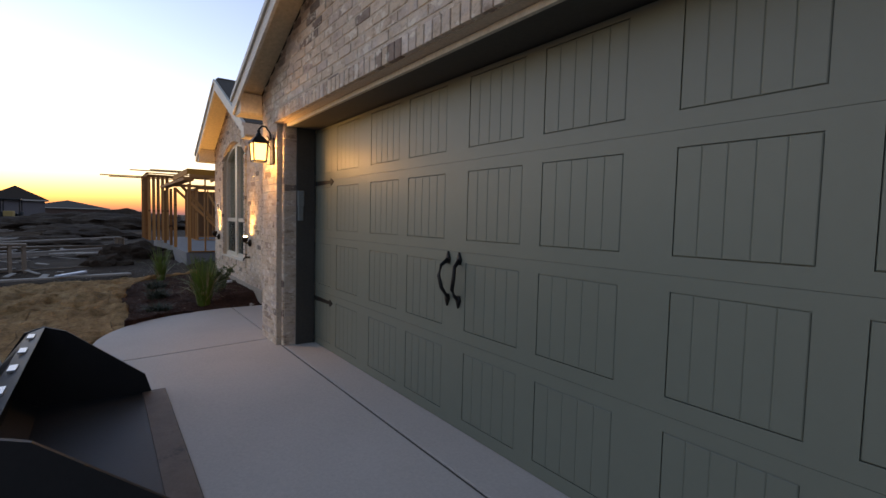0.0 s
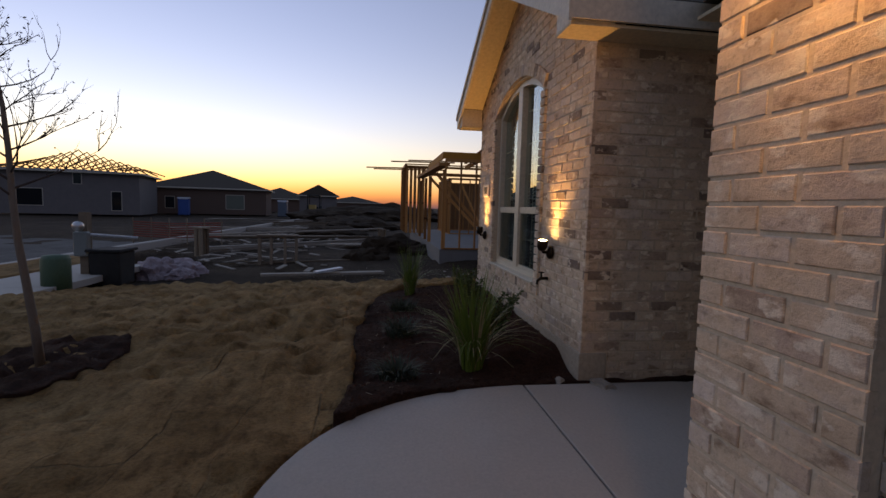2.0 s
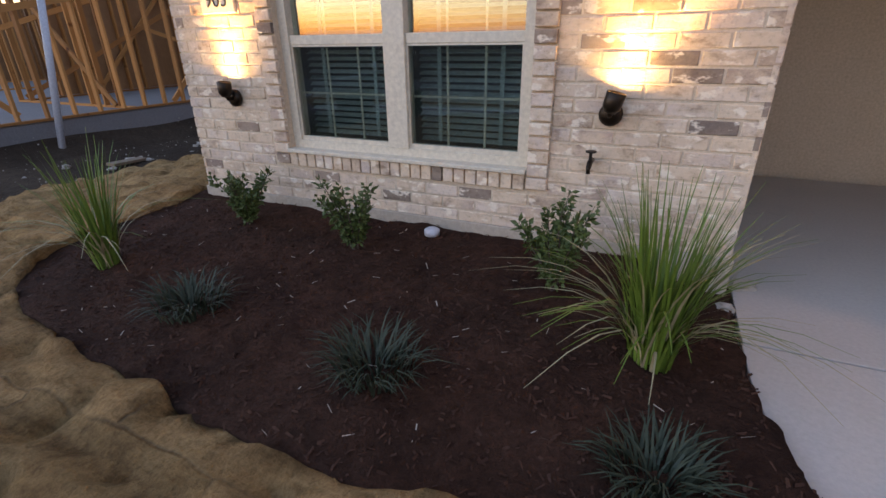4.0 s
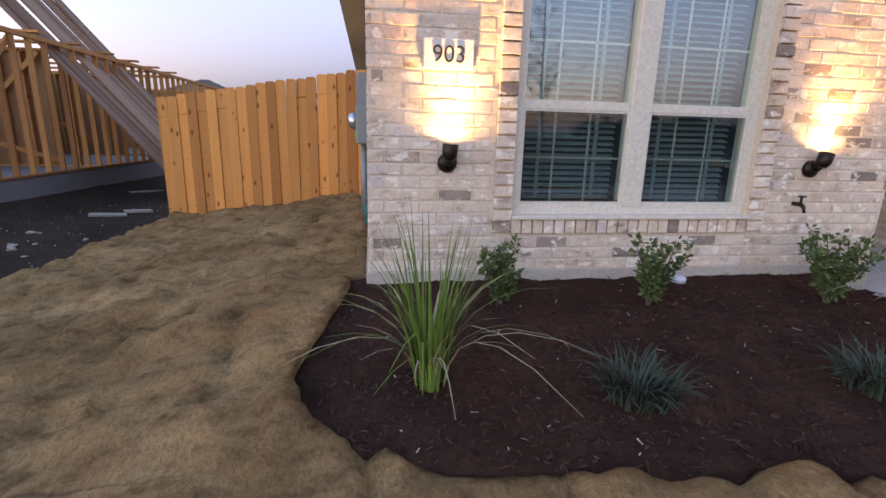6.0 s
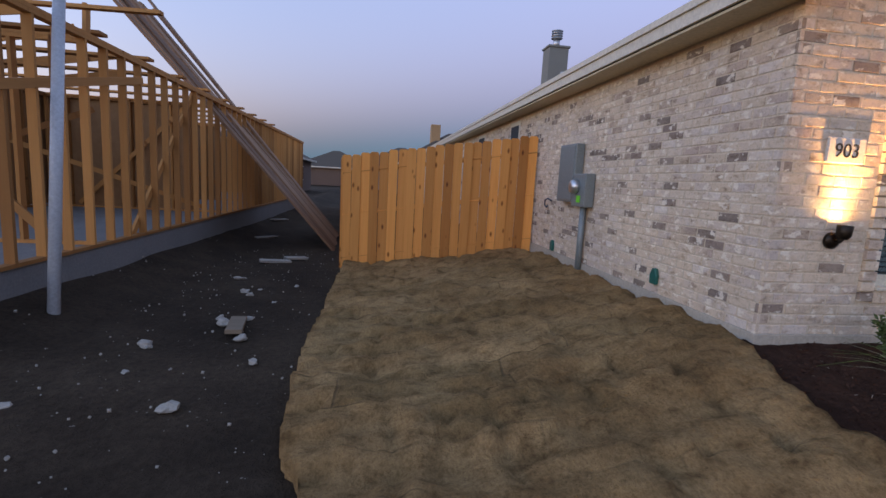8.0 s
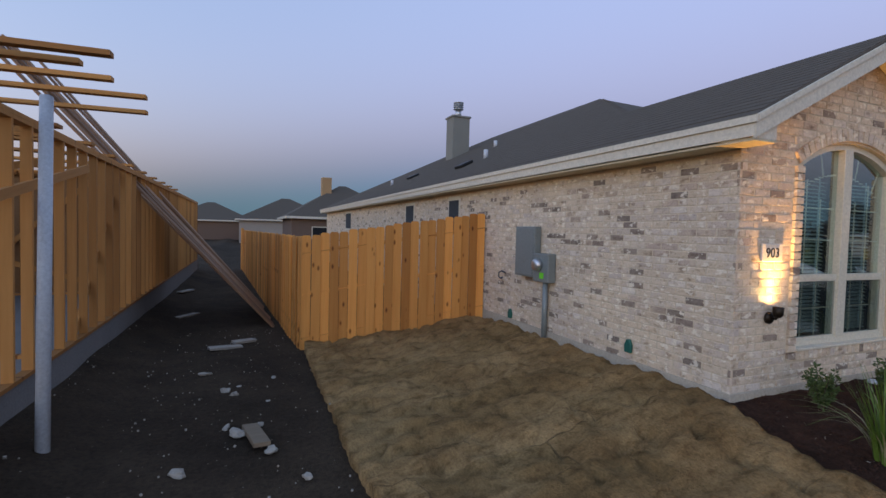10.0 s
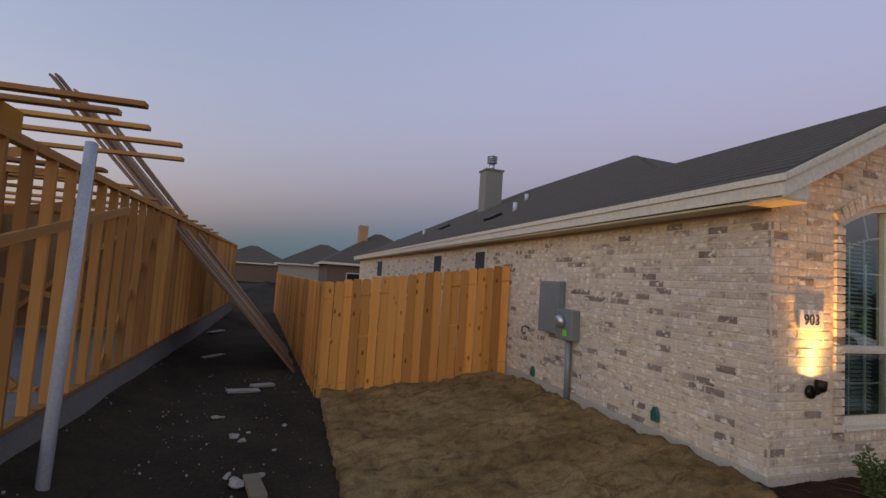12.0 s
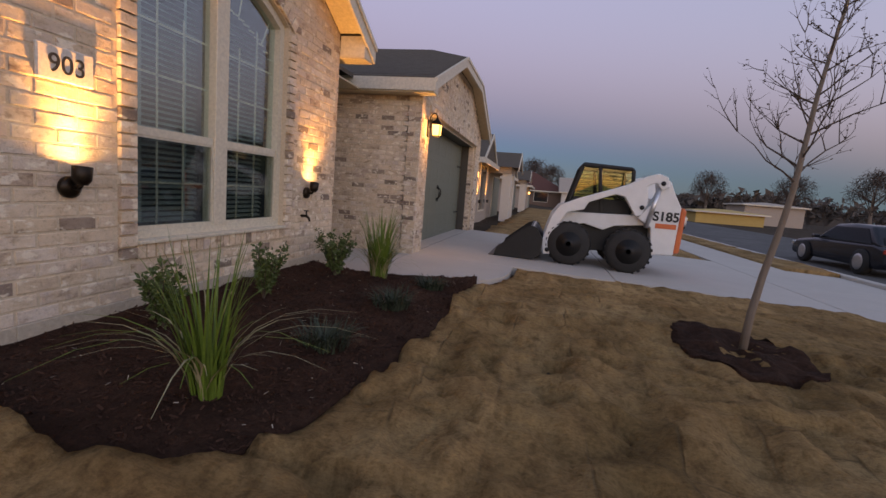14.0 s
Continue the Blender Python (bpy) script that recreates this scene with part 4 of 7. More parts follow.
# the room behind: unseen lining, its near-black colour stands in for unlit darkness
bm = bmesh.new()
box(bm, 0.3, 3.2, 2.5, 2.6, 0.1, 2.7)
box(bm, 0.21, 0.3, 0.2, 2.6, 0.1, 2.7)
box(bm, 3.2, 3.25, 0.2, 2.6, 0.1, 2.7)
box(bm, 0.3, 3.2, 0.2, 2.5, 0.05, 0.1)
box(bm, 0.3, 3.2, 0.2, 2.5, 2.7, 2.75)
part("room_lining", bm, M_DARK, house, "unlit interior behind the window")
bm = bmesh.new()
box(bm, WA - 0.0, WB + 0.0, -0.035, 0.06, WSILL - 0.012, WSILL + 0.012)
soften(bm, 0.004)
part("sill", bm, M_VINYL, win)

for a, b in SIDE_WIN:
    w = thing("side_window", "small high window with tan frame in the brick wall", "window", (0.0, a, 1.5), "high side windows")
    bm = bmesh.new()
    box(bm, -0.004, 0.02, a, b, 1.5, 2.24)
    part("frame", bm, M_VINYL, w)
    bm = bmesh.new()
    box(bm, -0.012, -0.006, a + 0.06, b - 0.06, 1.56, 2.16)
    part("pane", bm, M_DARK, w, "dark pane")

# ---- garage door ----
gd = thing("garage_door", "sage green carriage-style double garage door, closed", "garage door", ((DX0 + DX1) / 2, -0.10, 0))
DC = 8.113
# jambs: the recess shade is part of their dark colour
bm = bmesh.new()
box(bm, DX0 + 0.006, DX1 - 0.006, GY + 0.10, -0.055, DTOP - 0.03, DTOP - 0.003)
part("head_jamb", bm, M_JAMB, gd, "painted head jamb, brown darkened for the recess shade")
bm = bmesh.new()
box(bm, DX0 + 0.006, DX1 - 0.006, GY + 0.075, GY + 0.098, DTOP - 0.034, DTOP - 0.003)
part("head_trim", bm, M_TRIM, gd, "thin cream trim strip")
for x0, x1 in ((DX0, DX0 + 0.03), (DX1 - 0.03, DX1)):
    bm = bmesh.new()
    box(bm, x0 + (0.008 if x0 < 8 else 0), x1 - (0 if x0 < 8 else 0.008), GY + 0.17, -0.12, 0.005, DTOP - 0.031)
    part("side_jamb", bm, M_JAMB, gd, "painted side jamb, brown darkened for the recess shade")
COLS = []
for pair in range(4):
    c = DC - 1.83 + 1.22 * pair
    COLS += [(c - 0.501, c - 0.065), (c + 0.065, c + 0.501)]
for r in range(4):
    z0, z1 = r * 0.533 + 0.006, (r + 1) * 0.533 + (0.0055 if r < 3 else -0.03)
    pz0, pz1 = z0 + 0.07, z0 + 0.47
    bm = bmesh.new()
    box(bm, DX0 + 0.03, DX1 - 0.03, -0.10, -0.06, z0, z1)
    sec = part("section", bm, M_GREEN, gd)
    bm = bmesh.new()
    xs_ = [DX0 + 0.03] + [v for c in COLS for v in c] + [DX1 - 0.03]
    box(bm, xs_[0], xs_[-1], -0.112, -0.10, z0 + 0.0005, pz0)
    box(bm, xs_[0], xs_[-1], -0.112, -0.10, pz1, z1 - 0.0005)
    for a, b in zip(xs_[::2], xs_[1::2]):
        box(bm, a, b, -0.112, -0.10, pz0, pz1)
    part("stiles_and_rails", bm, M_GREEN, sec)
    for a, b in COLS:
        bm = bmesh.new()
        w = (b - a - 0.006) / 5
        for k in range(5):
            x0 = a + 0.003 + k * w
            vs = [bm.verts.new(p) for p in ((x0, -0.1090, pz0 + 0.003), (x0 + w, -0.1090, pz0 + 0.003), (x0 + w, -0.1090, pz1 - 0.003), (x0, -0.1090, pz1 - 0.003),
                                            (x0 + 0.004, -0.1115, pz0 + 0.006), (x0 + w - 0.004, -0.1115, pz0 + 0.006), (x0 + w - 0.004, -0.1115, pz1 - 0.006), (x0 + 0.004, -0.1115, pz1 - 0.006))]
            bm.faces.new(vs[4:])
            for i in range(4):
                j = (i + 1) % 4
                bm.faces.new((vs[i], vs[j], vs[4 + j], vs[4 + i]))
        part("panel", bm, M_GREEN, sec)
bm = bmesh.new()
box(bm, DX0 + 0.03, DX1 - 0.03, -0.105, -0.06, -0.002 + 0.006, 0.012)
part("bottom_seal", bm, M_RUBBER, gd)
for x, s in ((DC - 0.055, 1), (DC + 0.055, -1)):
    bm = bmesh.new()
    pts = [(x, -0.118, 1.02), (x - s * 0.012, -0.16, 0.985), (x - s * 0.02, -0.172, 0.92), (x + s * 0.002, -0.165, 0.85), (x + s * 0.012, -0.14, 0.81), (x + s * 0.008, -0.118, 0.785)]
    tube(bm, pts, [0.014, 0.011, 0.012, 0.012, 0.010, 0.012], 8)
    for z, up in ((1.015, 1), (0.79, -1)):
        prism(bm, [(x - 0.012, z - 0.02 * up), (x - 0.02, z + 0.01 * up), (x, z + 0.055 * up), (x + 0.02, z + 0.01 * up), (x + 0.012, z - 0.02 * up)], "y", -0.124, -0.112)
    part("pull_handle", bm, M_IRON, gd, "black iron spade-end pull handle", True)
for z in (0.46, 1.585):
    for x, s in ((DX0 + 0.035, 1), (DX1 - 0.035, -1)):
        bm = bmesh.new()
        prism(bm, [(x, z - 0.022), (x + s * 0.36, z - 0.014), (x + s * 0.38, z - 0.032), (x + s * 0.44, z), (x + s * 0.38, z + 0.032), (x + s * 0.36, z + 0.014), (x, z + 0.022)], "y", -0.118, -0.1125)
        part("strap_hinge", bm, M_IRON, gd, "black iron spear-tip strap hinge")
bm = bmesh.new()
box(bm, DX0 + 0.0305, DX0 + 0.055, -0.30, -0.235, 1.36, 1.51)
box(bm, DX0 + 0.0305, DX0 + 0.048, -0.295, -0.24, 1.22, 1.36)
soften(bm, 0.006)
single("garage_keypad", bm, M_GREYPAINT, "grey plastic keypad on the garage door jamb", "keypad")


# ---- privacy fence ----
F0, F1 = Vector((-0.03, 4.5, 0)), Vector((-3.03, 4.95, 0))
fence = thing("cedar_fence", "new orange cedar privacy fence with level boards", "fence", (-1.5, 4.7, -0.2))


def fence_run(a, b, za, zb, ta, tb, rail_side, count):
    d = (b - a)
    L = d.length
    ang = math.degrees(math.atan2(d.y, d.x))
    rng = random.Random(count)
    w = L / count
    for k in range(count):
        f = (k + 0.5) / count
        c = a + d * f
        z0, z1 = za + (zb - za) * f, ta + (tb - ta) * f + rng.uniform(-0.012, 0.012)
        bm = bmesh.new()
        h = z1 - z0
        prism(bm, [(-w / 2 + 0.002, 0), (w / 2 - 0.002, 0), (w / 2 - 0.002, h - 0.025), (w / 2 - 0.025, h), (-w / 2 + 0.025, h), (-w / 2 + 0.002, h - 0.025)], "y", -0.009, 0.009)
        ob = new("picket", made("picket", bm, M_CEDAR))
        ob.parent = fence
        ob.matrix_parent_inverse = fence.matrix_world.inverted()
        ob.matrix_basis = pose(c.x, c.y, z0, rng.uniform(-0.4, 0.4), rng.uniform(-0.25, 0.25), ang + rng.uniform(-1.5, 1.5)) @ Matrix.Translation((0, rng.uniform(-0.004, 0.004) + (0.011 if k % 2 else -0.011), 0))
    for h in (0.25, 0.95, 1.6):
        bm = bmesh.new()
        p, q = a + Vector((0, 0, za + h)), b + Vector((0, 0, zb + h))
        n = Vector((-d.y, d.x, 0)).normalized() * 0.035 * rail_side
        tube(bm, [p + n, q + n], 0.035, 4)
        part("rail", bm, M_CEDAR, fence)


fence_run(F0, F1, 0.02, -0.47, 1.88, 1.40, -1, 21)
fence_run(F1, Vector((-3.95, 21.5, 0)), -0.47, -0.55, 1.40, 1.36, -1, 118)
bm = bmesh.new()
tube(bm, [(-3.97, 21.6, -0.7), (-3.97, 21.6, 1.45)], 0.06, 4)
part("corner_post", bm, M_CEDAR, fence)

# ---- house under construction ----
SX, SZ, PZ = -5.70, 0.115, 2.47
M_DARKSLAB = surface("dark_grey_concrete", (0.15, 0.145, 0.14), (0.23, 0.22, 0.21), 2, 40, 0.85, 0, 0.3, 0.005)
fr = thing("unfinished_house", "timber house frame under construction on a concrete slab", "house", (-9, 8, 0))
bm = bmesh.new()
box(bm, -17.0, SX + 0.02, 0.2, 19.4, -0.6, SZ)
soften(bm, 0.01)
part("slab", bm, M_DARKSLAB, fr, "grey concrete slab foundation")


def stick(name, p, q, w=0.038, d=0.089, spin=0.0, mat=None, par=None):
    """A piece of sawn lumber from p to q."""
    p, q = Vector(p), Vector(q)
    L = (q - p).length
    bm = bmesh.new()
    box(bm, -w / 2, w / 2, -d / 2, d / 2, 0, L)
    ob = new(name, made(name, bm, mat or M_STUD))
    rot = (q - p).to_track_quat("Z", "Y").to_matrix().to_4x4() @ Matrix.Rotation(radians(spin), 4, "Z")
    par = fr if par is None else par
    ob.parent = par
    ob.matrix_parent_inverse = par.matrix_world.inverted()
    ob.matrix_basis = Matrix.Translation(p) @ rot
    return ob


def stud_wall(x0, y0, x1, y1, top=PZ, gap=0.406, skip=()):
    d = Vector((x1 - x0, y1 - y0, 0))
    L = d.length
    u = d.normalized()
    a = math.degrees(math.atan2(u.y, u.x))
    for z, nm in ((SZ + 0.019, "bottom_plate"), (top - 0.019, "top_plate"), (top - 0.058, "top_plate")):
        bm = bmesh.new()
        box(bm, 0, L, -0.045, 0.045, -0.0185, 0.0185)
        ob = part(nm, bm, M_STUD, fr)
        ob.matrix_basis = pose(x0, y0, z, 0, 0, a)
        ob.matrix_parent_inverse = fr.matrix_world.inverted()
    if "stud" not in SHARED:
        bm = bmesh.new()
        box(bm, -0.019, 0.019, -0.044, 0.044, 0, PZ - SZ - 0.115)
        SHARED["stud"] = made("stud", bm, M_STUD)
    n = int(L / gap)
    for k in range(n + 1):
        s = min(k * gap, L - 0.02) + 0.02
        if any(p < s < q for p, q in skip):
            continue
        ob = new("stud", SHARED["stud"])
        ob.parent = fr
        ob.matrix_parent_inverse = fr.matrix_world.inverted()
        ob.matrix_basis = pose(x0 + u.x * s, y0 + u.y * s, SZ + 0.038, 0, 0, a)


stud_wall(SX, 0.3, SX, 19.2)
stud_wall(-9.4, 3.4, SX - 0.1, 3.4, skip=((1.2, 2.1),))
stud_wall(-9.4, 3.4, -9.4, 14.0, skip=((3, 4),))
stud_wall(-9.4, 8.6, SX - 0.1, 8.6, skip=((0.5, 1.4),))
stud_wall(-9.4, 13.2, SX - 0.1, 13.2)
stud_wall(-16.8, 19.2, SX, 19.2)
stud_wall(-13.2, 1.6, -13.2, 19.0)
stud_wall(-16.8, 1.6, -13.2, 1.6)
stud_wall(-16.8, 1.6, -16.8, 19.0)
# porch beam, posts and braces at the street end, and the taller front part beyond
for p, q, w, d in (((SX, 0.28, PZ - 0.14), (-11.3, 0.16, PZ - 0.14), 0.09, 0.28), ((-9.6, 0.3, PZ - 0.14), (-9.6, 3.4, PZ - 0.14), 0.09, 0.28)):
    stick("header", p, q, w, d, 90)
for x, y in ((SX - 0.02, 0.30), (SX - 0.10, 0.30), (-8.4, 0.22), (-8.5, 0.22), (-9.55, 0.2), (-11.2, 0.17), (-11.3, 0.17)):
    stick("post", (x, y, SZ), (x, y, PZ - 0.28))
for x in (-13.5, -13.9):
    for k in range(5):
        stick("post", (x, -0.20 + k * 0.17, SZ), (x, -0.20 + k * 0.17, 2.86), 0.045, 0.09)
for z in (2.88, 2.925, 3.0):
    stick("top_plate", (-13.5, -0.30, z), (-13.5, 3.4, z), 0.09, 0.045)
    stick("top_plate", (-13.45, -0.26, z), (-16.9, -0.26, z), 0.09, 0.045)
for k in range(4):
    stick("post", (-14.4 - k * 0.8, -0.26, SZ), (-14.4 - k * 0.8, -0.26, 2.86))
for y0, y1, x, z in ((-1.9, 0.9, -13.4, 2.80), (-1.6, 1.4, -13.7, 2.77), (-0.9, 1.8, -13.2, 3.06), (-0.2, 2.6, -12.9, 3.10)):
    stick("loose_board", (x, y0, z), (x - 0.4, y1, z + 0.07), 0.14, 0.04)
for p, q in (((-6.2, 3.35, 0.16), (-8.4, 3.35, 2.4)), ((-5.75, 4.2, 0.16), (-5.75, 6.5, 2.4)), ((-9.36, 5.0, 0.16), (-9.36, 7.2, 2.4)), ((-9.55, 0.35, 2.2), (-8.6, 2.2, 0.16)),
             ((-7.2, 0.26, 2.2), (-6.4, 1.9, 0.16)), ((-13.1, 2, 2.3), (-11.8, 2.8, 0.16)), ((-8.8, 8.55, 0.2), (-6.6, 8.55, 2.4)), ((-5.66, 1.2, 1.55), (-5.66, 4.4, 2.2)),
             ((-9.35, 3.5, 0.2), (-6.9, 5.6, 1.9)), ((-9.3, 6.4, 1.6), (-6.2, 8.2, 0.25)), ((-5.8, 8.8, 0.6), (-8.6, 8.8, 2.2)), ((-9.3, 2.4, 1.2), (-6.0, 4.6, 2.3))):
    stick("brace", p, q)
for k in range(5):
    stick("rafter", (-8.8, 1.4 + k * 1.2, PZ + 0.05), (-7.2, 2.2 + k * 1.2, PZ + 0.55 + 0.1 * (k % 2)), 0.04, 0.14)
for k in range(9):
    stick("ceiling_joist", (-9.4, 3.6 + k * 1.2, PZ + 0.09), (SX, 3.6 + k * 1.2, PZ + 0.09), 0.038, 0.18, 90)
# sheathing on the far walls
for x0, x1, y0, y1 in ((-17.0, -16.95, 1.6, 19.2), (-16.9, -5.9, 19.26, 19.3), (-13.3, -13.25, 6.0, 19.0), (-9.52, -9.47, 4.2, 18.9), (-9.3, -6.6, 8.66, 8.69), (-9.3, -7.4, 13.26, 13.29)):
    bm = bmesh.new()
    box(bm, x0, x1, y0, y1, SZ + 0.04, PZ)
    part("sheathing", bm, M_STRAND, fr, "brown oriented-strand sheathing boards")
FX, FZ = SX, PZ
# laminated beams lying on the plate, and boards that stick out over them
M_LVL = wood_material("orange_laminated_timber", (0.55, 0.22, 0.03), (0.72, 0.32, 0.05), (3, 30, 3), False)
bm = bmesh.new()
box(bm, FX - 0.022, FX + 0.022, 0.26, 1.75, FZ + 0.003, FZ + 0.17)
part("laminated_beam", bm, M_LVL, fr)
bm = bmesh.new()
box(bm, FX - 3.6, FX - 0.03, 0.24, 0.285, FZ + 0.003, FZ + 0.17)
part("laminated_beam", bm, M_LVL, fr)
stick("cripple", (FX - 0.05, 3.35, FZ), (FX - 0.05, 3.38, FZ + 0.34))
for x1, y, z in ((-4.70, 1.16, 2.68), (-4.93, 1.38, 2.66), (-4.84, 1.82, 2.68), (-4.69, 2.32, 2.68), (-4.78, 2.90, 2.66)):
    stick("loose_board", (-8.6, y + 0.20, z - 0.03), (x1, y, z), 0.036, 0.085, 90)
# boards propped up on the plate, their feet in the soil beside the fence
rng = random.Random(12)
for k in range(14):
    y = 7.2 + k * 0.23
    j = rng.uniform(-0.10, 0.10)
    stick("propped_board", (-3.30 - 0.012 * k + j * 0.3, y, -0.47), (-8.0 + j, y + 0.4 + rng.uniform(-0.12, 0.12), 4.85 + j * 1.5), 0.19, 0.038, 0, M_PROP, fr)


# ---- lamps on the brick ----
def lamp_light(name, kind, m, watts, colour, radius, spot=None):
    li = bpy.data.lights.new(name, kind)
    li.energy, li.color, li.shadow_soft_size = watts, colour, radius
    if spot:
        li.spot_size, li.spot_blend = radians(spot), 1.0
    ob = new(name, li)
    ob.matrix_world = m
    return ob


WARM = (1.0, 0.58, 0.23)
for x, tilt in ((0.45, 4), (2.83, 14)):
    up = thing("wall_uplight", "small dark bronze bullet uplight, lit, on the brick wall", "wall light", (x, 0.0, 0.84), "uplights beside the window")
    bm = bmesh.new()
    lathe(bm, [(0.055, 0.0), (0.055, -0.022), (0.036, -0.036), (0.014, -0.04)], (x, -0.002, 0.845), "y", 16)
    part("wall_plate", bm, M_BRONZE, up, "", True)
    bm = bmesh.new()
    tube(bm, [(x, -0.035, 0.845), (x, -0.07, 0.845), (x, -0.085, 0.865)], 0.012, 8)
    part("knuckle", bm, M_BRONZE, up, "", True)
    bm = bmesh.new()
    lathe(bm, [(0.026, -0.005), (0.042, 0.02), (0.045, 0.085), (0.041, 0.088), (0.038, 0.075)], (0, 0, 0), "z", 16)
    m = pose(x, -0.085, 0.865, 0, tilt, 0)
    bm.transform(m)
    part("head", bm, M_BRONZE, up, "", True)
    bm = bmesh.new()
    lathe(bm, [(0.037, 0.074), (0.037, 0.077)], (0, 0, 0), "z", 16)
    bm.transform(m)
    part("lens", bm, M_BULB, up, "bright warm lens")
    lamp_light("uplight_beam", "SPOT", Matrix.Translation((x + 0.0015 * tilt, -0.085, 0.953)) @ Matrix.Rotation(radians(tilt), 4, "Y") @ Matrix.Rotation(radians(180 + 9), 4, "X"), 24.0, WARM, 0.016, 94)

LX, LY, LZ = 5.63, GY - 0.135, 1.78
lan = thing("wall_lantern", "black coach lantern with frosted panes, lit, beside the garage door", "wall light", (LX, GY, LZ))
bm = bmesh.new()
for sx in (-1, 1):
    for sy in (-1, 1):
        tube(bm, [(LX + sx * 0.055, LY + sy * 0.055, LZ), (LX + sx * 0.066, LY + sy * 0.066, LZ + 0.17)], 0.007, 4)
for z, r in ((LZ, 0.062), (LZ + 0.17, 0.075)):
    ring_o, ring_i = [], []
    for sx, sy in ((-1, -1), (1, -1), (1, 1), (-1, 1)):
        ring_o.append((LX + sx * r, LY + sy * r))
        ring_i.append((LX + sx * (r - 0.012), LY + sy * (r - 0.012)))
    vs = [[bm.verts.new((u, v, zz)) for u, v in rr] for rr, zz in ((ring_o, z - 0.006), (ring_i, z - 0.006), (ring_i, z + 0.006), (ring_o, z + 0.006))]
    for i in range(4):
        for a, b in zip(vs, vs[1:] + vs[:1]):
            bm.faces.new((a[i], a[(i + 1) % 4], b[(i + 1) % 4], b[i]))
part("cage", bm, M_IRON, lan)
bm = bmesh.new()
vs = [bm.verts.new((LX + sx * 0.083, LY + sy * 0.083, LZ + 0.174)) for sx, sy in ((-1, -1), (1, -1), (1, 1), (-1, 1))]
ws = [bm.verts.new((LX + sx * 0.03, LY + sy * 0.03, LZ + 0.235)) for sx, sy in ((-1, -1), (1, -1), (1, 1), (-1, 1))]
bm.faces.new(vs), bm.faces.new(ws)
for i in range(4):
    bm.faces.new((vs[i], vs[(i + 1) % 4], ws[(i + 1) % 4], ws[i]))
lathe(bm, [(0.03, 0.235), (0.02, 0.26), (0.012, 0.275), (0.018, 0.285), (0.004, 0.305)], (LX, LY, LZ), "z", 10)
part("roof_cap", bm, M_IRON, lan)
for sx, sy in ((1, 0), (-1, 0), (0, 1), (0, -1)):
    bm = bmesh.new()
    a0, a1 = 0.052, 0.062
    if sx:
        vs = [bm.verts.new((LX + sx * a, LY + k * a, LZ + z)) for a, k, z in ((a0, -1, 0.005), (a0, 1, 0.005), (a1, 1, 0.165), (a1, -1, 0.165))]
    else:
        vs = [bm.verts.new((LX + k * a, LY + sy * a, LZ + z)) for a, k, z in ((a0, -1, 0.005), (a0, 1, 0.005), (a1, 1, 0.165), (a1, -1, 0.165))]
    bm.faces.new(vs)
    bmesh.ops.solidify(bm, geom=list(bm.faces), thickness=0.002)
    p = part("pane", bm, M_LAMPGLASS, lan, "glowing frosted pane")
    p.visible_shadow = False
bm = bmesh.new()
box(bm, LX - 0.055, LX + 0.055, GY - 0.02, GY + 0.001, LZ - 0.02, LZ + 0.23)
soften(bm, 0.006)
part("back_plate", bm, M_IRON, lan)
bm = bmesh.new()
tube(bm, [(LX, GY - 0.015, LZ + 0.19), (LX, GY - 0.03, LZ + 0.28), (LX, GY - 0.07, LZ + 0.335), (LX, LY + 0.03, LZ + 0.335), (LX, LY, LZ + 0.30)], 0.009, 8)
tube(bm, [(LX, GY - 0.02, LZ + 0.12), (LX, GY - 0.05, LZ + 0.17), (LX, GY - 0.035, LZ + 0.22), (LX, GY - 0.06, LZ + 0.25)], 0.006, 6)
part("scroll_arm", bm, M_IRON, lan, "", True)
lamp_light("lantern_bulb", "POINT", Matrix.Translation((LX, LY, LZ + 0.07)), 4.6, WARM, 0.03)

# ---- house number, tap, conduit and meter ----
plq = thing("house_number_plaque", "cast stone plaque with the house number", "house number", (0.44, 0.0, 1.34))
bm = bmesh.new()
box(bm, 0.305, 0.585, -0.018, 0.004, 1.345, 1.505)
soften(bm, 0.006)
part("plaque", bm, M_STONEPLAQUE, plq)
part("numerals", lettering("903", 0.125, 0.002, pose(0.445, -0.0205, 1.42, 90, 0, 0)), M_INK, plq, "dark numerals 903")
tap = thing("garden_tap", "bronze hose tap on the brick wall", "tap", (2.765, 0, 0.6))
bm = bmesh.new()
tube(bm, [(2.765, 0.0, 0.62), (2.765, -0.06, 0.62), (2.765, -0.085, 0.60), (2.765, -0.09, 0.57)], [0.014, 0.014, 0.013, 0.012], 10)
part("spout", bm, M_BRONZE, tap, "", True)
bm = bmesh.new()
lathe(bm, [(0.008, 0.0), (0.008, 0.04), (0.026, 0.043), (0.026, 0.05), (0.008, 0.053)], (2.765, -0.055, 0.625), "z", 12)
part("wheel_handle", bm, M_IRON, tap)
pan = thing("breaker_cabinet", "grey steel electric panel on the brick wall", "electric panel", (-0.06, 3.1, 0.9))
bm = bmesh.new()
box(bm, -0.115, -0.004, 2.86, 3.36, 0.92, 1.64)
soften(bm, 0.01, 2)
part("cabinet", bm, M_GREYPAINT, pan)
bm = bmesh.new()
box(bm, -0.124, -0.115, 2.885, 3.335, 0.945, 1.615)
soften(bm, 0.004)
part("cover", bm, M_GREYPAINT, pan)
mtr = thing("electric_meter", "grey meter box with glass dial and conduit to the ground", "electric meter", (-0.06, 2.7, 0.0))
bm = bmesh.new()
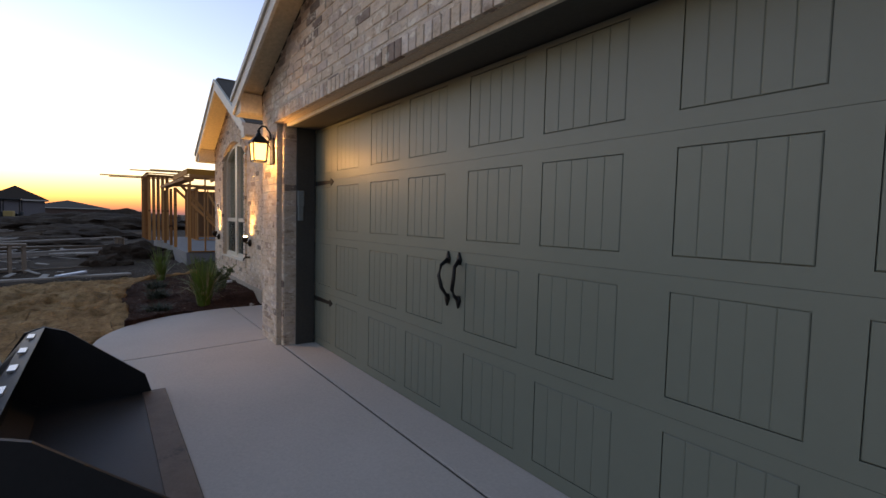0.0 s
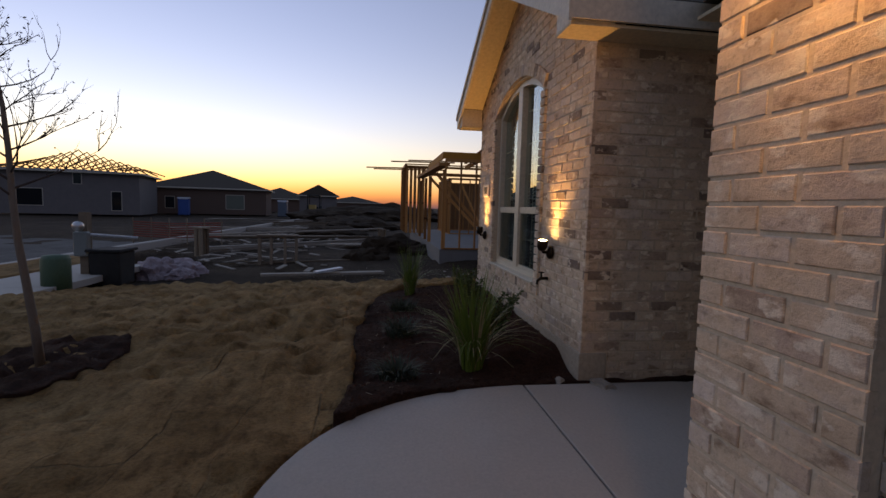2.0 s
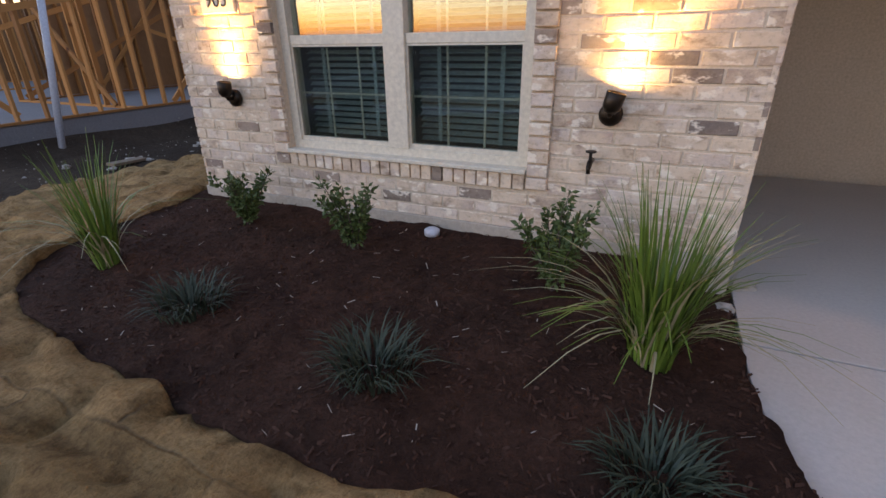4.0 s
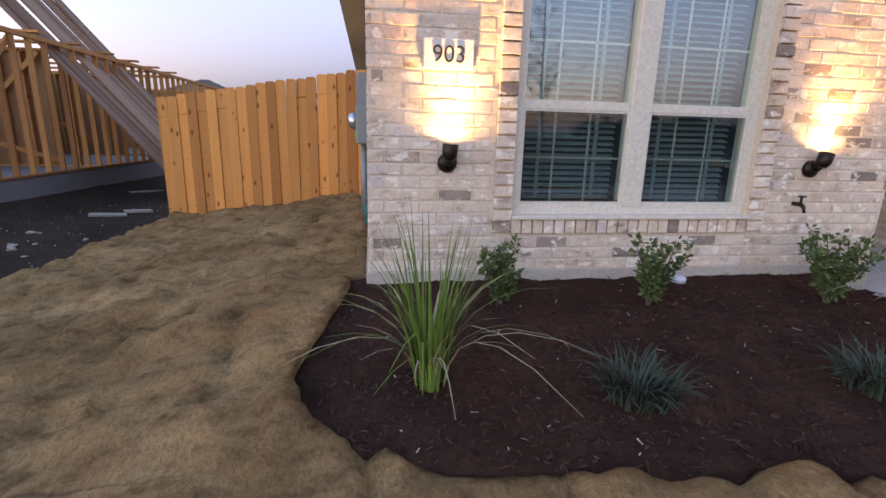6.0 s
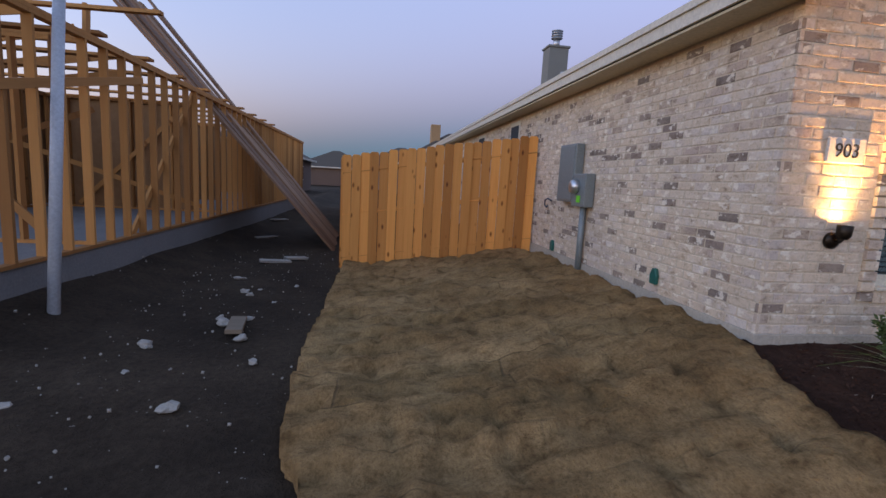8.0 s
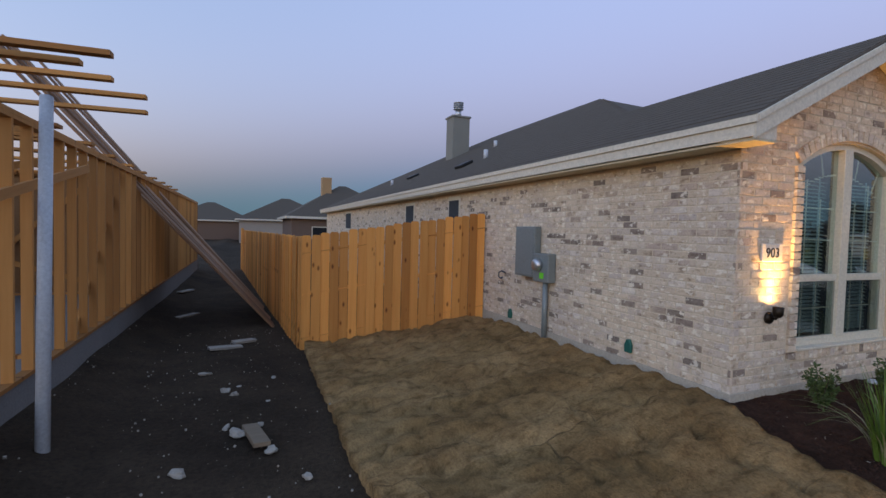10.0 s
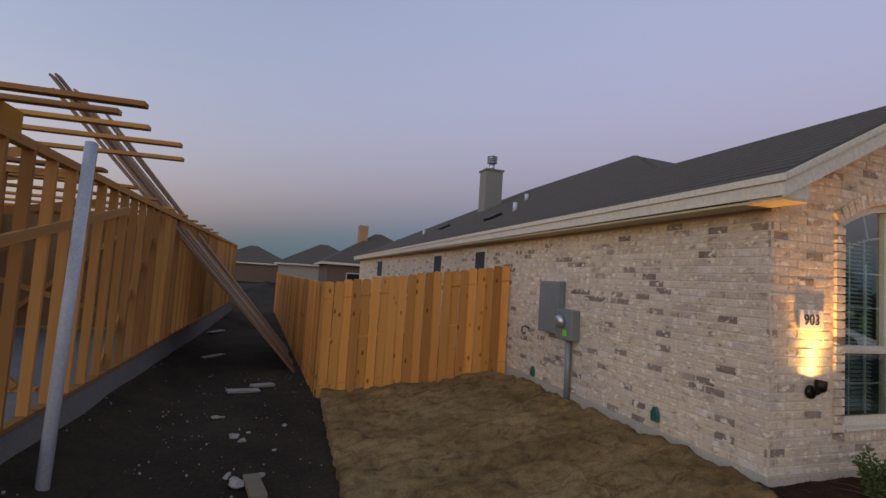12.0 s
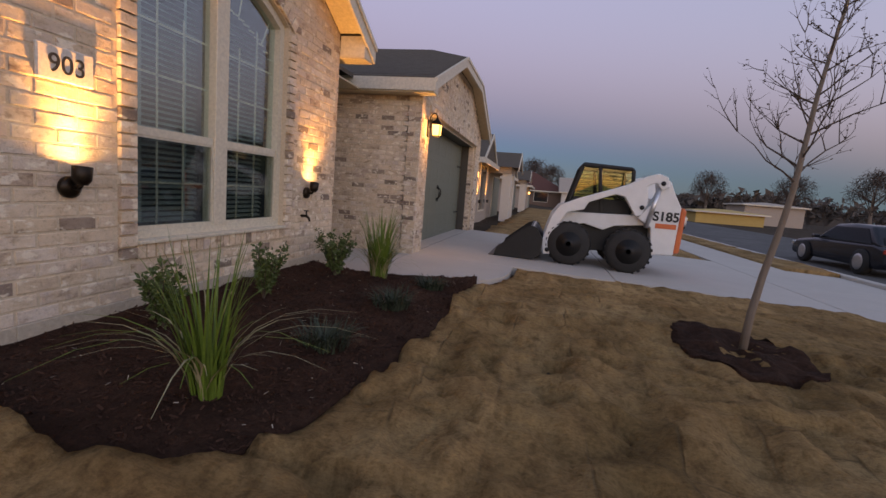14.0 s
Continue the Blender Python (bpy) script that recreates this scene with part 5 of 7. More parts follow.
box(bm, -0.13, -0.004, 2.50, 2.855, 0.88, 1.27)
soften(bm, 0.012, 2)
part("meter_box", bm, M_GREYPAINT, mtr)
bm = bmesh.new()
lathe(bm, [(0.088, -0.128), (0.088, -0.165), (0.078, -0.20), (0.05, -0.215)], (0, 2.72, 1.115), "x", 20)
part("dial", bm, M_CHROME, mtr, "round glass-fronted dial", True)
bm = bmesh.new()
box(bm, -0.142, -0.131, 2.60, 2.68, 0.93, 1.01)
part("tag", bm, M_LIME, mtr, "lime green inspection tag")
bm = bmesh.new()
tube(bm, [(-0.05, 2.66, 0.0), (-0.05, 2.66, 0.9)], 0.038, 12)
part("conduit", bm, M_GREYPAINT, mtr, "", True)
bm = bmesh.new()
pts = [(-0.01, 3.80, 0.90), (-0.05, 3.85, 0.93), (-0.06, 3.93, 0.90), (-0.05, 3.95, 0.83), (-0.04, 3.90, 0.80), (-0.05, 3.84, 0.83)]
tube(bm, pts, 0.012, 8)
single("cable_coil", bm, surface("blue_black_cable", (0.02, 0.025, 0.05), (0.04, 0.05, 0.09), 8, 40, 0.5), "coil of dark blue cable hanging from the wall", "cable", smooth=True)
for y, z in ((1.15, 0.34), (3.62, 0.27)):
    bm = bmesh.new()
    prism(bm, [(y - 0.045, z - 0.06), (y + 0.045, z - 0.06), (y + 0.05, z + 0.02), (y + 0.02, z + 0.085), (y - 0.02, z + 0.085), (y - 0.05, z + 0.02)], "x", -0.035, 0.001)
    soften(bm, 0.008, 2)
    single("pipe_cap", bm, M_TEAL, "green plastic cap over a pipe stub in the wall", "pipe cap", "green caps on the wall")

# ---- roof fittings ----
ch = thing("chimney", "grey-green clad chimney with metal flue cap", "chimney", (3.36, 13.4, 4.2))
bm = bmesh.new()
box(bm, 3.08, 3.76, 13.1, 13.7, 3.9, 5.76)
soften(bm, 0.015)
part("chase", bm, M_STUCCO, ch)
bm = bmesh.new()
box(bm, 3.04, 3.80, 13.06, 13.74, 5.72, 5.79)
soften(bm, 0.01)
part("cap", bm, M_STUCCO, ch)
bm = bmesh.new()
lathe(bm, [(0.11, 5.78), (0.11, 6.05)], (3.42, 13.4, 0), "z", 16)
part("flue", bm, M_CHROME, ch, "", True)
for z in (6.06, 6.14, 6.22, 6.29):
    bm = bmesh.new()
    lathe(bm, [(0.10, z), (0.19, z + 0.01), (0.19, z + 0.035), (0.10, z + 0.045)], (3.42, 13.4, 0), "z", 16)
    part("flue_ring", bm, M_CHROME, ch, "", True)


def roof_z(x):
    return EZ + PITCH * (x - EX)


for x, y, h in ((1.2, 6.9, 0.22), (2.6, 9.0, 0.2), (1.1, 14.0, 0.2)):
    bm = bmesh.new()
    lathe(bm, [(0.05, 0), (0.05, h)], (x, y, roof_z(x) - 0.03), "z", 12)
    single("vent_pipe", bm, M_PVC, "white plastic vent pipe through the roof", "vent pipe", "roof vents", smooth=True)
for x, y in ((0.9, 7.4), (1.4, 12.5)):
    bm = bmesh.new()
    box(bm, -0.17, 0.17, -0.2, 0.2, 0.0, 0.075, pose(x, y, roof_z(x), 0, -26.5, 0))
    soften(bm, 0.02, 2)
    single("roof_vent", bm, M_IRON, "low black vent on the shingles", "roof vent", "roof vents")

# ---- white pipe propped on the house frame ----
bm = bmesh.new()
tube(bm, [(-5.28, 1.75, -0.44), (-5.43, 2.36, 2.60)], 0.049, 14)
single("plastic_pipe", bm, M_PVC, "white plastic pipe leaning on the frame", "pipe", smooth=True)


# ---- plants ----
def blade(bm, root, lean, height, width, droop, rng, seg=6):
    """A narrow arching blade."""
    d = Vector((math.cos(lean), math.sin(lean), 0))
    side = Vector((-d.y, d.x, 0))
    prev = None
    for i in range(seg + 1):
        f = i / seg
        reach = height * (0.12 * f + droop * f * f * 0.8)
        z = height * (f - droop * 0.62 * f ** 2.6)
        w = width * (1 - f ** 1.6) + 0.0008
        c = root + d * reach + Vector((0, 0, z))
        cur = (bm.verts.new(c - side * w), bm.verts.new(c + side * w))
        if prev:
            bm.faces.new((prev[0], prev[1], cur[1], cur[0]))
        prev = cur


def grass_clump(x, y, count, height, seed, spread=0.09):
    z = mulch_z(x, y) - 0.02
    rng = random.Random(seed)
    th = thing("fountain_grass", "clump of arching green fountain grass with dry tips", "ornamental grass", (x, y, z), "grasses in the bed")
    for nm, share, mat in (("green_blades", 0.82, M_GRASS), ("dry_blades", 0.18, M_DRY)):
        bm = bmesh.new()
        for k in range(int(count * share)):
            a = rng.uniform(0, math.tau)
            r = spread * math.sqrt(rng.random())
            h = height * rng.uniform(0.55, 1.15)
            blade(bm, Vector((x + r * math.cos(a), y + r * math.sin(a), z)), a + rng.uniform(-0.9, 0.9), h, rng.uniform(0.0032, 0.0066), rng.choice((0.06, 0.10, 0.14, 0.2, 0.28, 0.34, 0.85) if nm[0] == 'g' else (0.5, 0.8, 1.0)) * rng.uniform(0.7, 1.1), rng)
        tagged(part(nm, bm, mat, th), kind="stuff")


M_DRY = surface("dry_grass_blade", (0.26, 0.21, 0.11), (0.40, 0.34, 0.19), 9, 60, 0.7)
grass_clump(0.25, -0.97, 130, 0.70, 1, 0.06)
grass_clump(3.15, -0.70, 300, 0.74, 2, 0.08)


def leaf(bm, c, n, up, L, W):
    """A small folded oval leaf."""
    side = n.cross(up).normalized() * W
    tip = c + up * L
    m = c + up * L * 0.45
    vs = [bm.verts.new(p) for p in (c, m + side, tip, m - side)]
    mid = bm.verts.new(m - n * W * 0.35)
    for a, b in ((0, 1), (1, 2), (2, 3), (3, 0)):
        bm.faces.new((vs[a], vs[b], mid))


def shrub(x, y, height, stems, seed):
    z = mulch_z(x, y) - 0.02
    rng = random.Random(seed)
    th = thing("boxwood_shrub", "small upright shrub with glossy green leaves and bare stem foot", "shrub", (x, y, z), "shrubs along the wall")
    wood, green = bmesh.new(), bmesh.new()
    for s in range(stems):
        a = rng.uniform(0, math.tau)
        h = height * rng.uniform(0.55, 1.1)
        lean = rng.uniform(0.12, 0.55)
        pts = []
        for i in range(6):
            f = i / 5
            pts.append(Vector((x + math.cos(a) * lean * h * f ** 1.2 + rng.uniform(-0.008, 0.008), y + math.sin(a) * lean * h * f ** 1.2 + rng.uniform(-0.008, 0.008), z + h * f)))
        tube(wood, pts, [0.006 - 0.0045 * i / 5 for i in range(6)], 5)
        for k in range(74):
            f = rng.uniform(0.22, 1.0)
            i = min(4, int(f * 5))
            p = pts[i].lerp(pts[i + 1], f * 5 - i)
            d = Vector((rng.gauss(0, 1), rng.gauss(0, 1), rng.gauss(0.5, 0.7))).normalized()
            n = d.cross(Vector((rng.gauss(0, 1), rng.gauss(0, 1), rng.gauss(0, 1)))).normalized()
            leaf(green, p + d * rng.uniform(0.002, 0.02), n, d, rng.uniform(0.025, 0.048), rng.uniform(0.008, 0.014))
    tagged(part("stems", wood, M_TWIG, th), kind="stuff")
    tagged(part("leaves", green, M_LEAF, th), kind="stuff")


shrub(0.71, -0.32, 0.36, 15, 5)
shrub(1.57, -0.38, 0.42, 13, 6)
shrub(2.70, -0.42, 0.42, 17, 7)


def low_plant(x, y, r, h, seed):
    z = mulch_z(x, y) - 0.02
    rng = random.Random(seed)
    th = thing("sage_plant", "low mound of grey-green needled foliage", "perennial", (x, y, z), "low plants in the bed")
    bm = bmesh.new()
    for k in range(210):
        a = rng.uniform(0, math.tau)
        q = math.sqrt(rng.random())
        root = Vector((x + r * 0.55 * q * math.cos(a), y + r * 0.55 * q * math.sin(a), z + 0.01))
        blade(bm, root, a + rng.uniform(-0.8, 0.8), h * rng.uniform(0.4, 1.1), rng.uniform(0.003, 0.006), rng.uniform(0.3, 1.0), rng, 4)
    tagged(part("foliage", bm, M_SAGE, th), kind="stuff")


low_plant(1.09, -1.11, 0.27, 0.21, 8)
low_plant(2.18, -1.17, 0.27, 0.22, 9)
low_plant(3.2, -1.25, 0.24, 0.2, 10)

# bark chips on the bed, pale cap and stones
rng = random.Random(21)
bm = bmesh.new()
n = 0
while n < 5200:
    x, y = rng.uniform(-0.2, 4.2), rng.uniform(-1.9, 0.0)
    if not inside(BED, x, y):
        continue
    n += 1
    L, w = rng.uniform(0.005, 0.02), rng.uniform(0.002, 0.006)
    m = Matrix.Translation((x, y, mulch_z(x, y) + rng.uniform(0.0, 0.008))) @ Euler((rng.gauss(0, 0.35), rng.gauss(0, 0.35), rng.uniform(0, 6.3))).to_matrix().to_4x4()
    vs = [bm.verts.new(m @ Vector(p)) for p in ((-L, -w, 0), (L, -w * 0.6, 0), (L * 0.9, w, 0.003), (-L * 0.8, w * 0.8, 0.002))]
    bm.faces.new(vs)
single("bark_chips", bm, M_CHIP, "loose bark chips strewn over the bed", "mulch", kind="stuff")
bm = bmesh.new()
for k in range(150):
    x, y = rng.uniform(-0.1, 3.9), rng.uniform(-1.75, -0.1)
    if not inside(BED, x, y):
        continue
    L, w = rng.uniform(0.006, 0.022), rng.uniform(0.001, 0.0028)
    m = Matrix.Translation((x, y, mulch_z(x, y) + 0.008)) @ Euler((rng.gauss(0, 0.3), rng.gauss(0, 0.3), rng.uniform(0, 6.3))).to_matrix().to_4x4()
    bm.faces.new([bm.verts.new(m @ Vector(p)) for p in ((-L, -w, 0), (L, -w, 0), (L, w, 0), (-L, w, 0.001))])
single("pale_splinters", bm, surface("pale_splinter", (0.30, 0.22, 0.16), (0.48, 0.38, 0.30), 20, 60, 0.9), "pale wood splinters among the mulch", "mulch", kind="stuff")
bm = bmesh.new()
lathe(bm, [(0.045, 0.0), (0.045, 0.03), (0.03, 0.04), (0.004, 0.042)], (1.93, -0.12, mulch_z(1.93, -0.12) - 0.005), "z", 16)
single("cleanout_cap", bm, M_PVC, "white plastic clean-out cap in the mulch", "pipe cap", smooth=True)


def rock(x, y, r, seed, flat=0.6, name="rubble_stone", z=None, mat=None, label="pale limestone rubble on the dark soil", group="stones on the lot"):
    rg = random.Random(seed)
    bm = bmesh.new()
    bmesh.ops.create_icosphere(bm, subdivisions=2, radius=0.85)
    sx, sy = rg.uniform(0.8, 1.5), rg.uniform(0.6, 1.0)
    for v in bm.verts:
        k = 1 + 0.75 * noise.noise(v.co * 1.5 + Vector((seed, 0, 0)))
        v.co = Vector((v.co.x * sx * r * k, v.co.y * sy * r * k, v.co.z * r * flat * k))
    zz = land(x, y) - 0.06 if z is None else z
    bm.transform(pose(x, y, zz + r * flat * 0.35, 0, 0, rg.uniform(0, 360)))
    return single(name, bm, mat or M_STONE, label, "stone", group)


for i, (x, y, r) in enumerate(((-4.32, 4.0, 0.08), (-4.05, 3.2, 0.09), (-3.95, 3.05, 0.08), (-3.9, 1.9, 0.09), (-4.3, 1.25, 0.08), (-3.63, 1.45, 0.07), (-3.7, 0.15, 0.07), (-3.72, 2.05, 0.06), (-4.0, 2.1, 0.05),
                               (-5.1, 0.6, 0.08), (-4.6, 0.2, 0.05), (-3.9, 3.35, 0.05), (-3.5, 3.6, 0.05), (-4.2, 0.7, 0.04), (-3.4, 0.9, 0.05), (-3.6, 2.7, 0.05), (3.55, 0.12, 0.07), (3.46, -0.14, 0.05))):
    rock(x, y, r * 0.95, i + 30, 0.5, z=None if x < 0 else 0.0)
for i, (x, y, a, L) in enumerate(((-4.12, 5.4, 20, 0.5), (-3.85, 5.8, 35, 0.4), (-3.75, 1.75, 100, 0.55), (-5.0, 8.8, 70, 0.9), (-5.4, 12.5, 80, 1.2))):
    bm = bmesh.new()
    box(bm, -L / 2, L / 2, -0.07, 0.07, -0.02, 0.02)
    soften(bm, 0.004)
    ob = single("board_scrap", bm, M_OSB if i == 2 else M_STONE, "scrap of board lying on the dark soil", "board", "scraps on the lot")
    ob.matrix_basis = pose(x, y, land(x, y) - 0.02, 3, 4, a)
bm = bmesh.new()
for k in range(560):
    x, y = rng.uniform(-5.6, -2.9), rng.uniform(-2.8, 7)
    r = rng.choice((0.004, 0.005, 0.007, 0.009, 0.015)) * rng.uniform(0.6, 1.1)
    m = Matrix.Translation((x, y, land(x, y) - 0.05 + 0.04 * noise.noise((x * 0.7, y * 0.7, 3)) + r)) @ Euler((rng.uniform(0, 6), rng.uniform(0, 6), 0)).to_matrix().to_4x4()
    vs = [bm.verts.new(m @ Vector(p) * 1.0) for p in ((r, 0, 0), (-r, 0, 0), (0, r, 0), (0, -r, 0), (0, 0, r), (0, 0, -r))]
    for a, b in ((0, 2), (2, 1), (1, 3), (3, 0)):
        bm.faces.new((vs[a], vs[b], vs[4]))
        bm.faces.new((vs[b], vs[a], vs[5]))
single("gravel", bm, M_STONE, "scattered limestone chips on the dark soil", "gravel", kind="stuff")


# ---- young tree ----
def young_tree(x, y, height, seed):
    z = land(x, y) + 0.02
    rg = random.Random(seed)
    th = thing("young_tree", "slender young oak, nearly bare, in a ring of mulch", "tree", (x, y, z))
    bm = bmesh.new()
    trunk = [Vector((x + 0.02 * math.sin(i * 0.9) - 0.004 * i, y - 0.036 * i + 0.015 * math.sin(i * 1.3), z - 0.03 + height * i / 10)) for i in range(11)]
    tube(bm, trunk, [0.034 * (1 - 0.085 * i) for i in range(11)], 8)
    part("trunk", bm, M_BARK, th, "", True)
    limbs, leaves = bmesh.new(), bmesh.new()

    def grow(p, d, L, r, depth):
        pts, q = [p], p
        for i in range(4):
            d = (d + Vector((rg.gauss(0, 0.16), rg.gauss(0, 0.16), rg.gauss(0.07, 0.1)))).normalized()
            q = q + d * L / 4
            pts.append(q)
        tube(limbs, pts, [r * (1 - 0.2 * i) for i in range(5)], 4, False)
        if depth:
            for k in range(rg.choice((3, 4, 5))):
                i = rg.randint(1, 4)
                e = (d + Vector((rg.gauss(0, 0.6), rg.gauss(0, 0.6), rg.gauss(0.15, 0.4)))).normalized()
                grow(pts[i], e, L * rg.uniform(0.35, 0.6), r * 0.55, depth - 1)
        else:
            for k in range(rg.choice((0, 1, 1, 2))):
                i = rg.randint(1, 4)
                e = Vector((rg.gauss(0, 1), rg.gauss(0, 1), rg.gauss(-0.2, 0.6))).normalized()
                leaf(leaves, pts[i], e.cross(Vector((0, 0.3, 1))).normalized(), e, rg.uniform(0.014, 0.03), rg.uniform(0.004, 0.008))

    for k in range(34):
        f = 0.40 + 0.57 * k / 33
        i = min(9, int(f * 10))
        p = trunk[i].lerp(trunk[i + 1], f * 10 - i)
        a = k * 2.4 + rg.uniform(-0.4, 0.4)
        L = (1 - f) ** 1.2 * 0.95 + 0.10
        grow(p, Vector((math.cos(a), math.sin(a), rg.uniform(0.35, 0.9))).normalized(), L * rg.uniform(0.7, 1.15), 0.011 * (1.25 - f), 2)
    tagged(part("branches", limbs, M_TWIG, th), kind="stuff")
    tagged(part("leaves", leaves, M_TWIG, th, "few withered brown leaves"), kind="stuff")


TREE = (2.58, -3.96)
young_tree(*TREE, 3.3, 3)
ring_poly = [(TREE[0] + 0.72 * math.cos(a) * (1 + 0.1 * math.sin(3 * a)), TREE[1] + 0.55 * math.sin(a) * (1 + 0.12 * math.cos(2 * a))) for a in [k * math.tau / 24 for k in range(24)]]
sheet("tree_ring", ring_poly, 0.05, lambda x, y: sod_z(x, y) + 0.018 - 0.05 * max(0, 0.4 - math.hypot(x - TREE[0], y - TREE[1])) + 0.02 * noise.noise((x * 9, y * 9, 3)), M_MULCH, "ring of dark soil and mulch round the tree", "mulch ring", ragged=0.06, seed=13)


# ---- skid-steer loader on the drive ----
LX0, LX1 = 6.15, 7.75
M_CABGLASS = glass_material("yellowed_cab_glass", (0.62, 0.66, 0.38))
ld = thing("skid_steer_loader", "white skid-steer loader with orange tail, black cab and lowered bucket", "loader", (6.95, -3.3, drive_z(-3.3)))


def extruded(outline, x0, x1, bevel=0.012):
    b = bmesh.new()
    prism(b, outline, "x", x0, x1)
    if bevel:
        soften(b, bevel)
    return b


def wheel(y, z, r, x0, x1, side):
    b = bmesh.new()
    w = x1 - x0
    lathe(b, [(r * 0.55, 0.0), (r * 0.86, 0.01), (r * 0.97, 0.05), (r, 0.09), (r, w - 0.09), (r * 0.97, w - 0.05), (r * 0.86, w - 0.01), (r * 0.55, w)], (x0, y, z), "x", 32)
    tyre = part("tyre", b, M_RUBBER, ld, "", True)
    for k in range(22):
        a = k * math.tau / 22
        b = bmesh.new()
        box(b, x0 + 0.03, x0 + w - 0.03, -0.022, 0.022, r - 0.006, r + 0.009, Matrix.Translation((0, y, z)) @ Matrix.Rotation(a, 4, "X"))
        part("lug", b, M_RUBBER, tyre)
    b = bmesh.new()
    xo = x0 - 0.004 if side < 0 else x1 + 0.004
    prof = [(r * 0.56, 0.0), (r * 0.5, 0.03), (r * 0.3, 0.05), (r * 0.22, 0.02), (r * 0.12, 0.0)]
    lathe(b, [(q, -side * h) for q, h in prof], (xo, y, z), "x", 24)
    rim = part("rim", b, M_BUCKET, ld, "dull dark steel wheel rim", True)
    b = bmesh.new()
    for k in range(8):
        a = k * math.tau / 8
        lathe(b, [(0.012, 0.0), (0.012, side * 0.02)], (xo - side * 0.03, y + r * 0.36 * math.cos(a), z + r * 0.36 * math.sin(a)), "x", 6)
    part("wheel_nuts", b, M_CHROME, rim)


for y, z in ((-2.74, 0.265), (-3.64, 0.233)):
    wheel(y, z, 0.345, LX0, LX0 + 0.27, -1)
    wheel(y, z, 0.345, LX1 - 0.27, LX1, 1)
part("chassis", extruded([(-2.50, 0.16), (-4.25, 0.20), (-4.25, 0.75), (-3.9, 0.80), (-2.62, 0.74), (-2.45, 0.5)], LX0 + 0.30, LX1 - 0.30), M_BUCKET, ld, "black steel lower frame")
for x0, x1 in ((LX0 + 0.20, LX0 + 0.32), (LX1 - 0.32, LX1 - 0.20)):
    part("side_panel", extruded([(-2.52, 0.48), (-2.95, 0.60), (-3.25, 0.52), (-3.42, 0.60), (-3.98, 0.66), (-3.98, 0.80), (-2.62, 0.76)], x0, x1), M_WHITE, ld)
    part("tail_panel", extruded([(-3.97, 0.21), (-4.30, 0.23), (-4.33, 0.96), (-4.22, 1.16), (-4.14, 1.34), (-4.02, 1.40), (-3.94, 1.36), (-3.98, 1.18), (-3.90, 0.98), (-3.72, 0.76), (-3.93, 0.62)], x0 - 0.10, x1 - 0.0), M_WHITE, ld)
for x0, x1 in ((LX0 + 0.04, LX0 + 0.15), (LX1 - 0.15, LX1 - 0.04)):
    part("lift_arm", extruded([(-2.36, 0.06), (-2.33, 0.30), (-2.44, 0.70), (-2.56, 0.87), (-2.80, 0.98), (-3.50, 1.24), (-3.80, 1.40), (-3.95, 1.445), (-4.08, 1.40), (-4.12, 1.25), (-4.02, 1.20),
                               (-3.92, 1.30), (-3.80, 1.24), (-3.84, 1.0), (-3.76, 0.80), (-3.68, 0.78), (-3.50, 1.06), (-3.36, 1.09), (-2.98, 0.94), (-2.92, 0.82), (-2.68, 0.76), (-2.58, 0.60), (-2.50, 0.08)], x0, x1), M_WHITE, ld, "white curved lift arm")
    b = bmesh.new()
    tube(b, [((x0 + x1) / 2, -3.86, 0.62), ((x0 + x1) / 2, -4.0, 1.26)], 0.035, 10)
    part("lift_cylinder", b, M_CHROME, ld, "", True)
    b = bmesh.new()
    tube(b, [((x0 + x1) / 2 + 0.09, -2.56, 0.62), ((x0 + x1) / 2 + 0.09, -2.40, 0.22)], 0.028, 10)
    part("tilt_cylinder", b, M_BUCKET, ld, "", True)
    for yy, zz in ((-4.02, 1.30), (-2.42, 0.14), (-3.76, 0.92)):
        b = bmesh.new()
        lathe(b, [(0.035, -0.012), (0.035, x1 - x0 + 0.012)], (x0, yy, zz), "x", 12)
        part("pivot_pin", b, M_BUCKET, ld, "", True)
# cab: posts, roof, side mesh, glass
CX0, CX1 = LX0 + 0.34, LX1 - 0.34
part("cab_roof", extruded([(-2.82, 1.50), (-2.86, 1.57), (-3.62, 1.53), (-3.66, 1.47)], CX0 - 0.03, CX1 + 0.03, 0.02), M_BUCKET, ld, "black cab roof")
for x in (CX0, CX1):
    for p, q in (((-2.66, 0.80), (-2.85, 1.5)), ((-3.66, 0.82), (-3.63, 1.48)), ((-3.20, 0.80), (-3.12, 1.5))):
        b = bmesh.new()
        tube(b, [(x, *p), (x, *q)], 0.03, 6)
        part("cab_post", b, M_BUCKET, ld)
    b = bmesh.new()
    prism(b, [(-2.70, 0.78), (-3.66, 0.78), (-3.66, 1.0), (-2.76, 1.02)], "x", x - 0.012, x + 0.012)
    part("cab_lower_panel", b, M_BUCKET, ld)
    b = bmesh.new()
    prism(b, [(-2.74, 1.02), (-3.65, 1.0), (-3.63, 1.5), (-2.85, 1.52)], "x", x - 0.004, x + 0.004)
    p = part("cab_side_glass", b, M_CABGLASS, ld, "yellowed side window")
    p.visible_shadow = False
    for k in range(7):
        b = bmesh.new()
        z = 1.06 + k * 0.062
        tube(b, [(x, -2.80, z), (x, -3.64, z)], 0.005, 4)
        part("guard_bar", b, M_BUCKET, ld)
part("seat", extruded([(-3.25, 0.75), (-3.55, 0.75), (-3.62, 1.25), (-3.52, 1.27), (-3.45, 0.90), (-3.25, 0.88)], 6.75, 7.15, 0.02), M_RUBBER, ld)
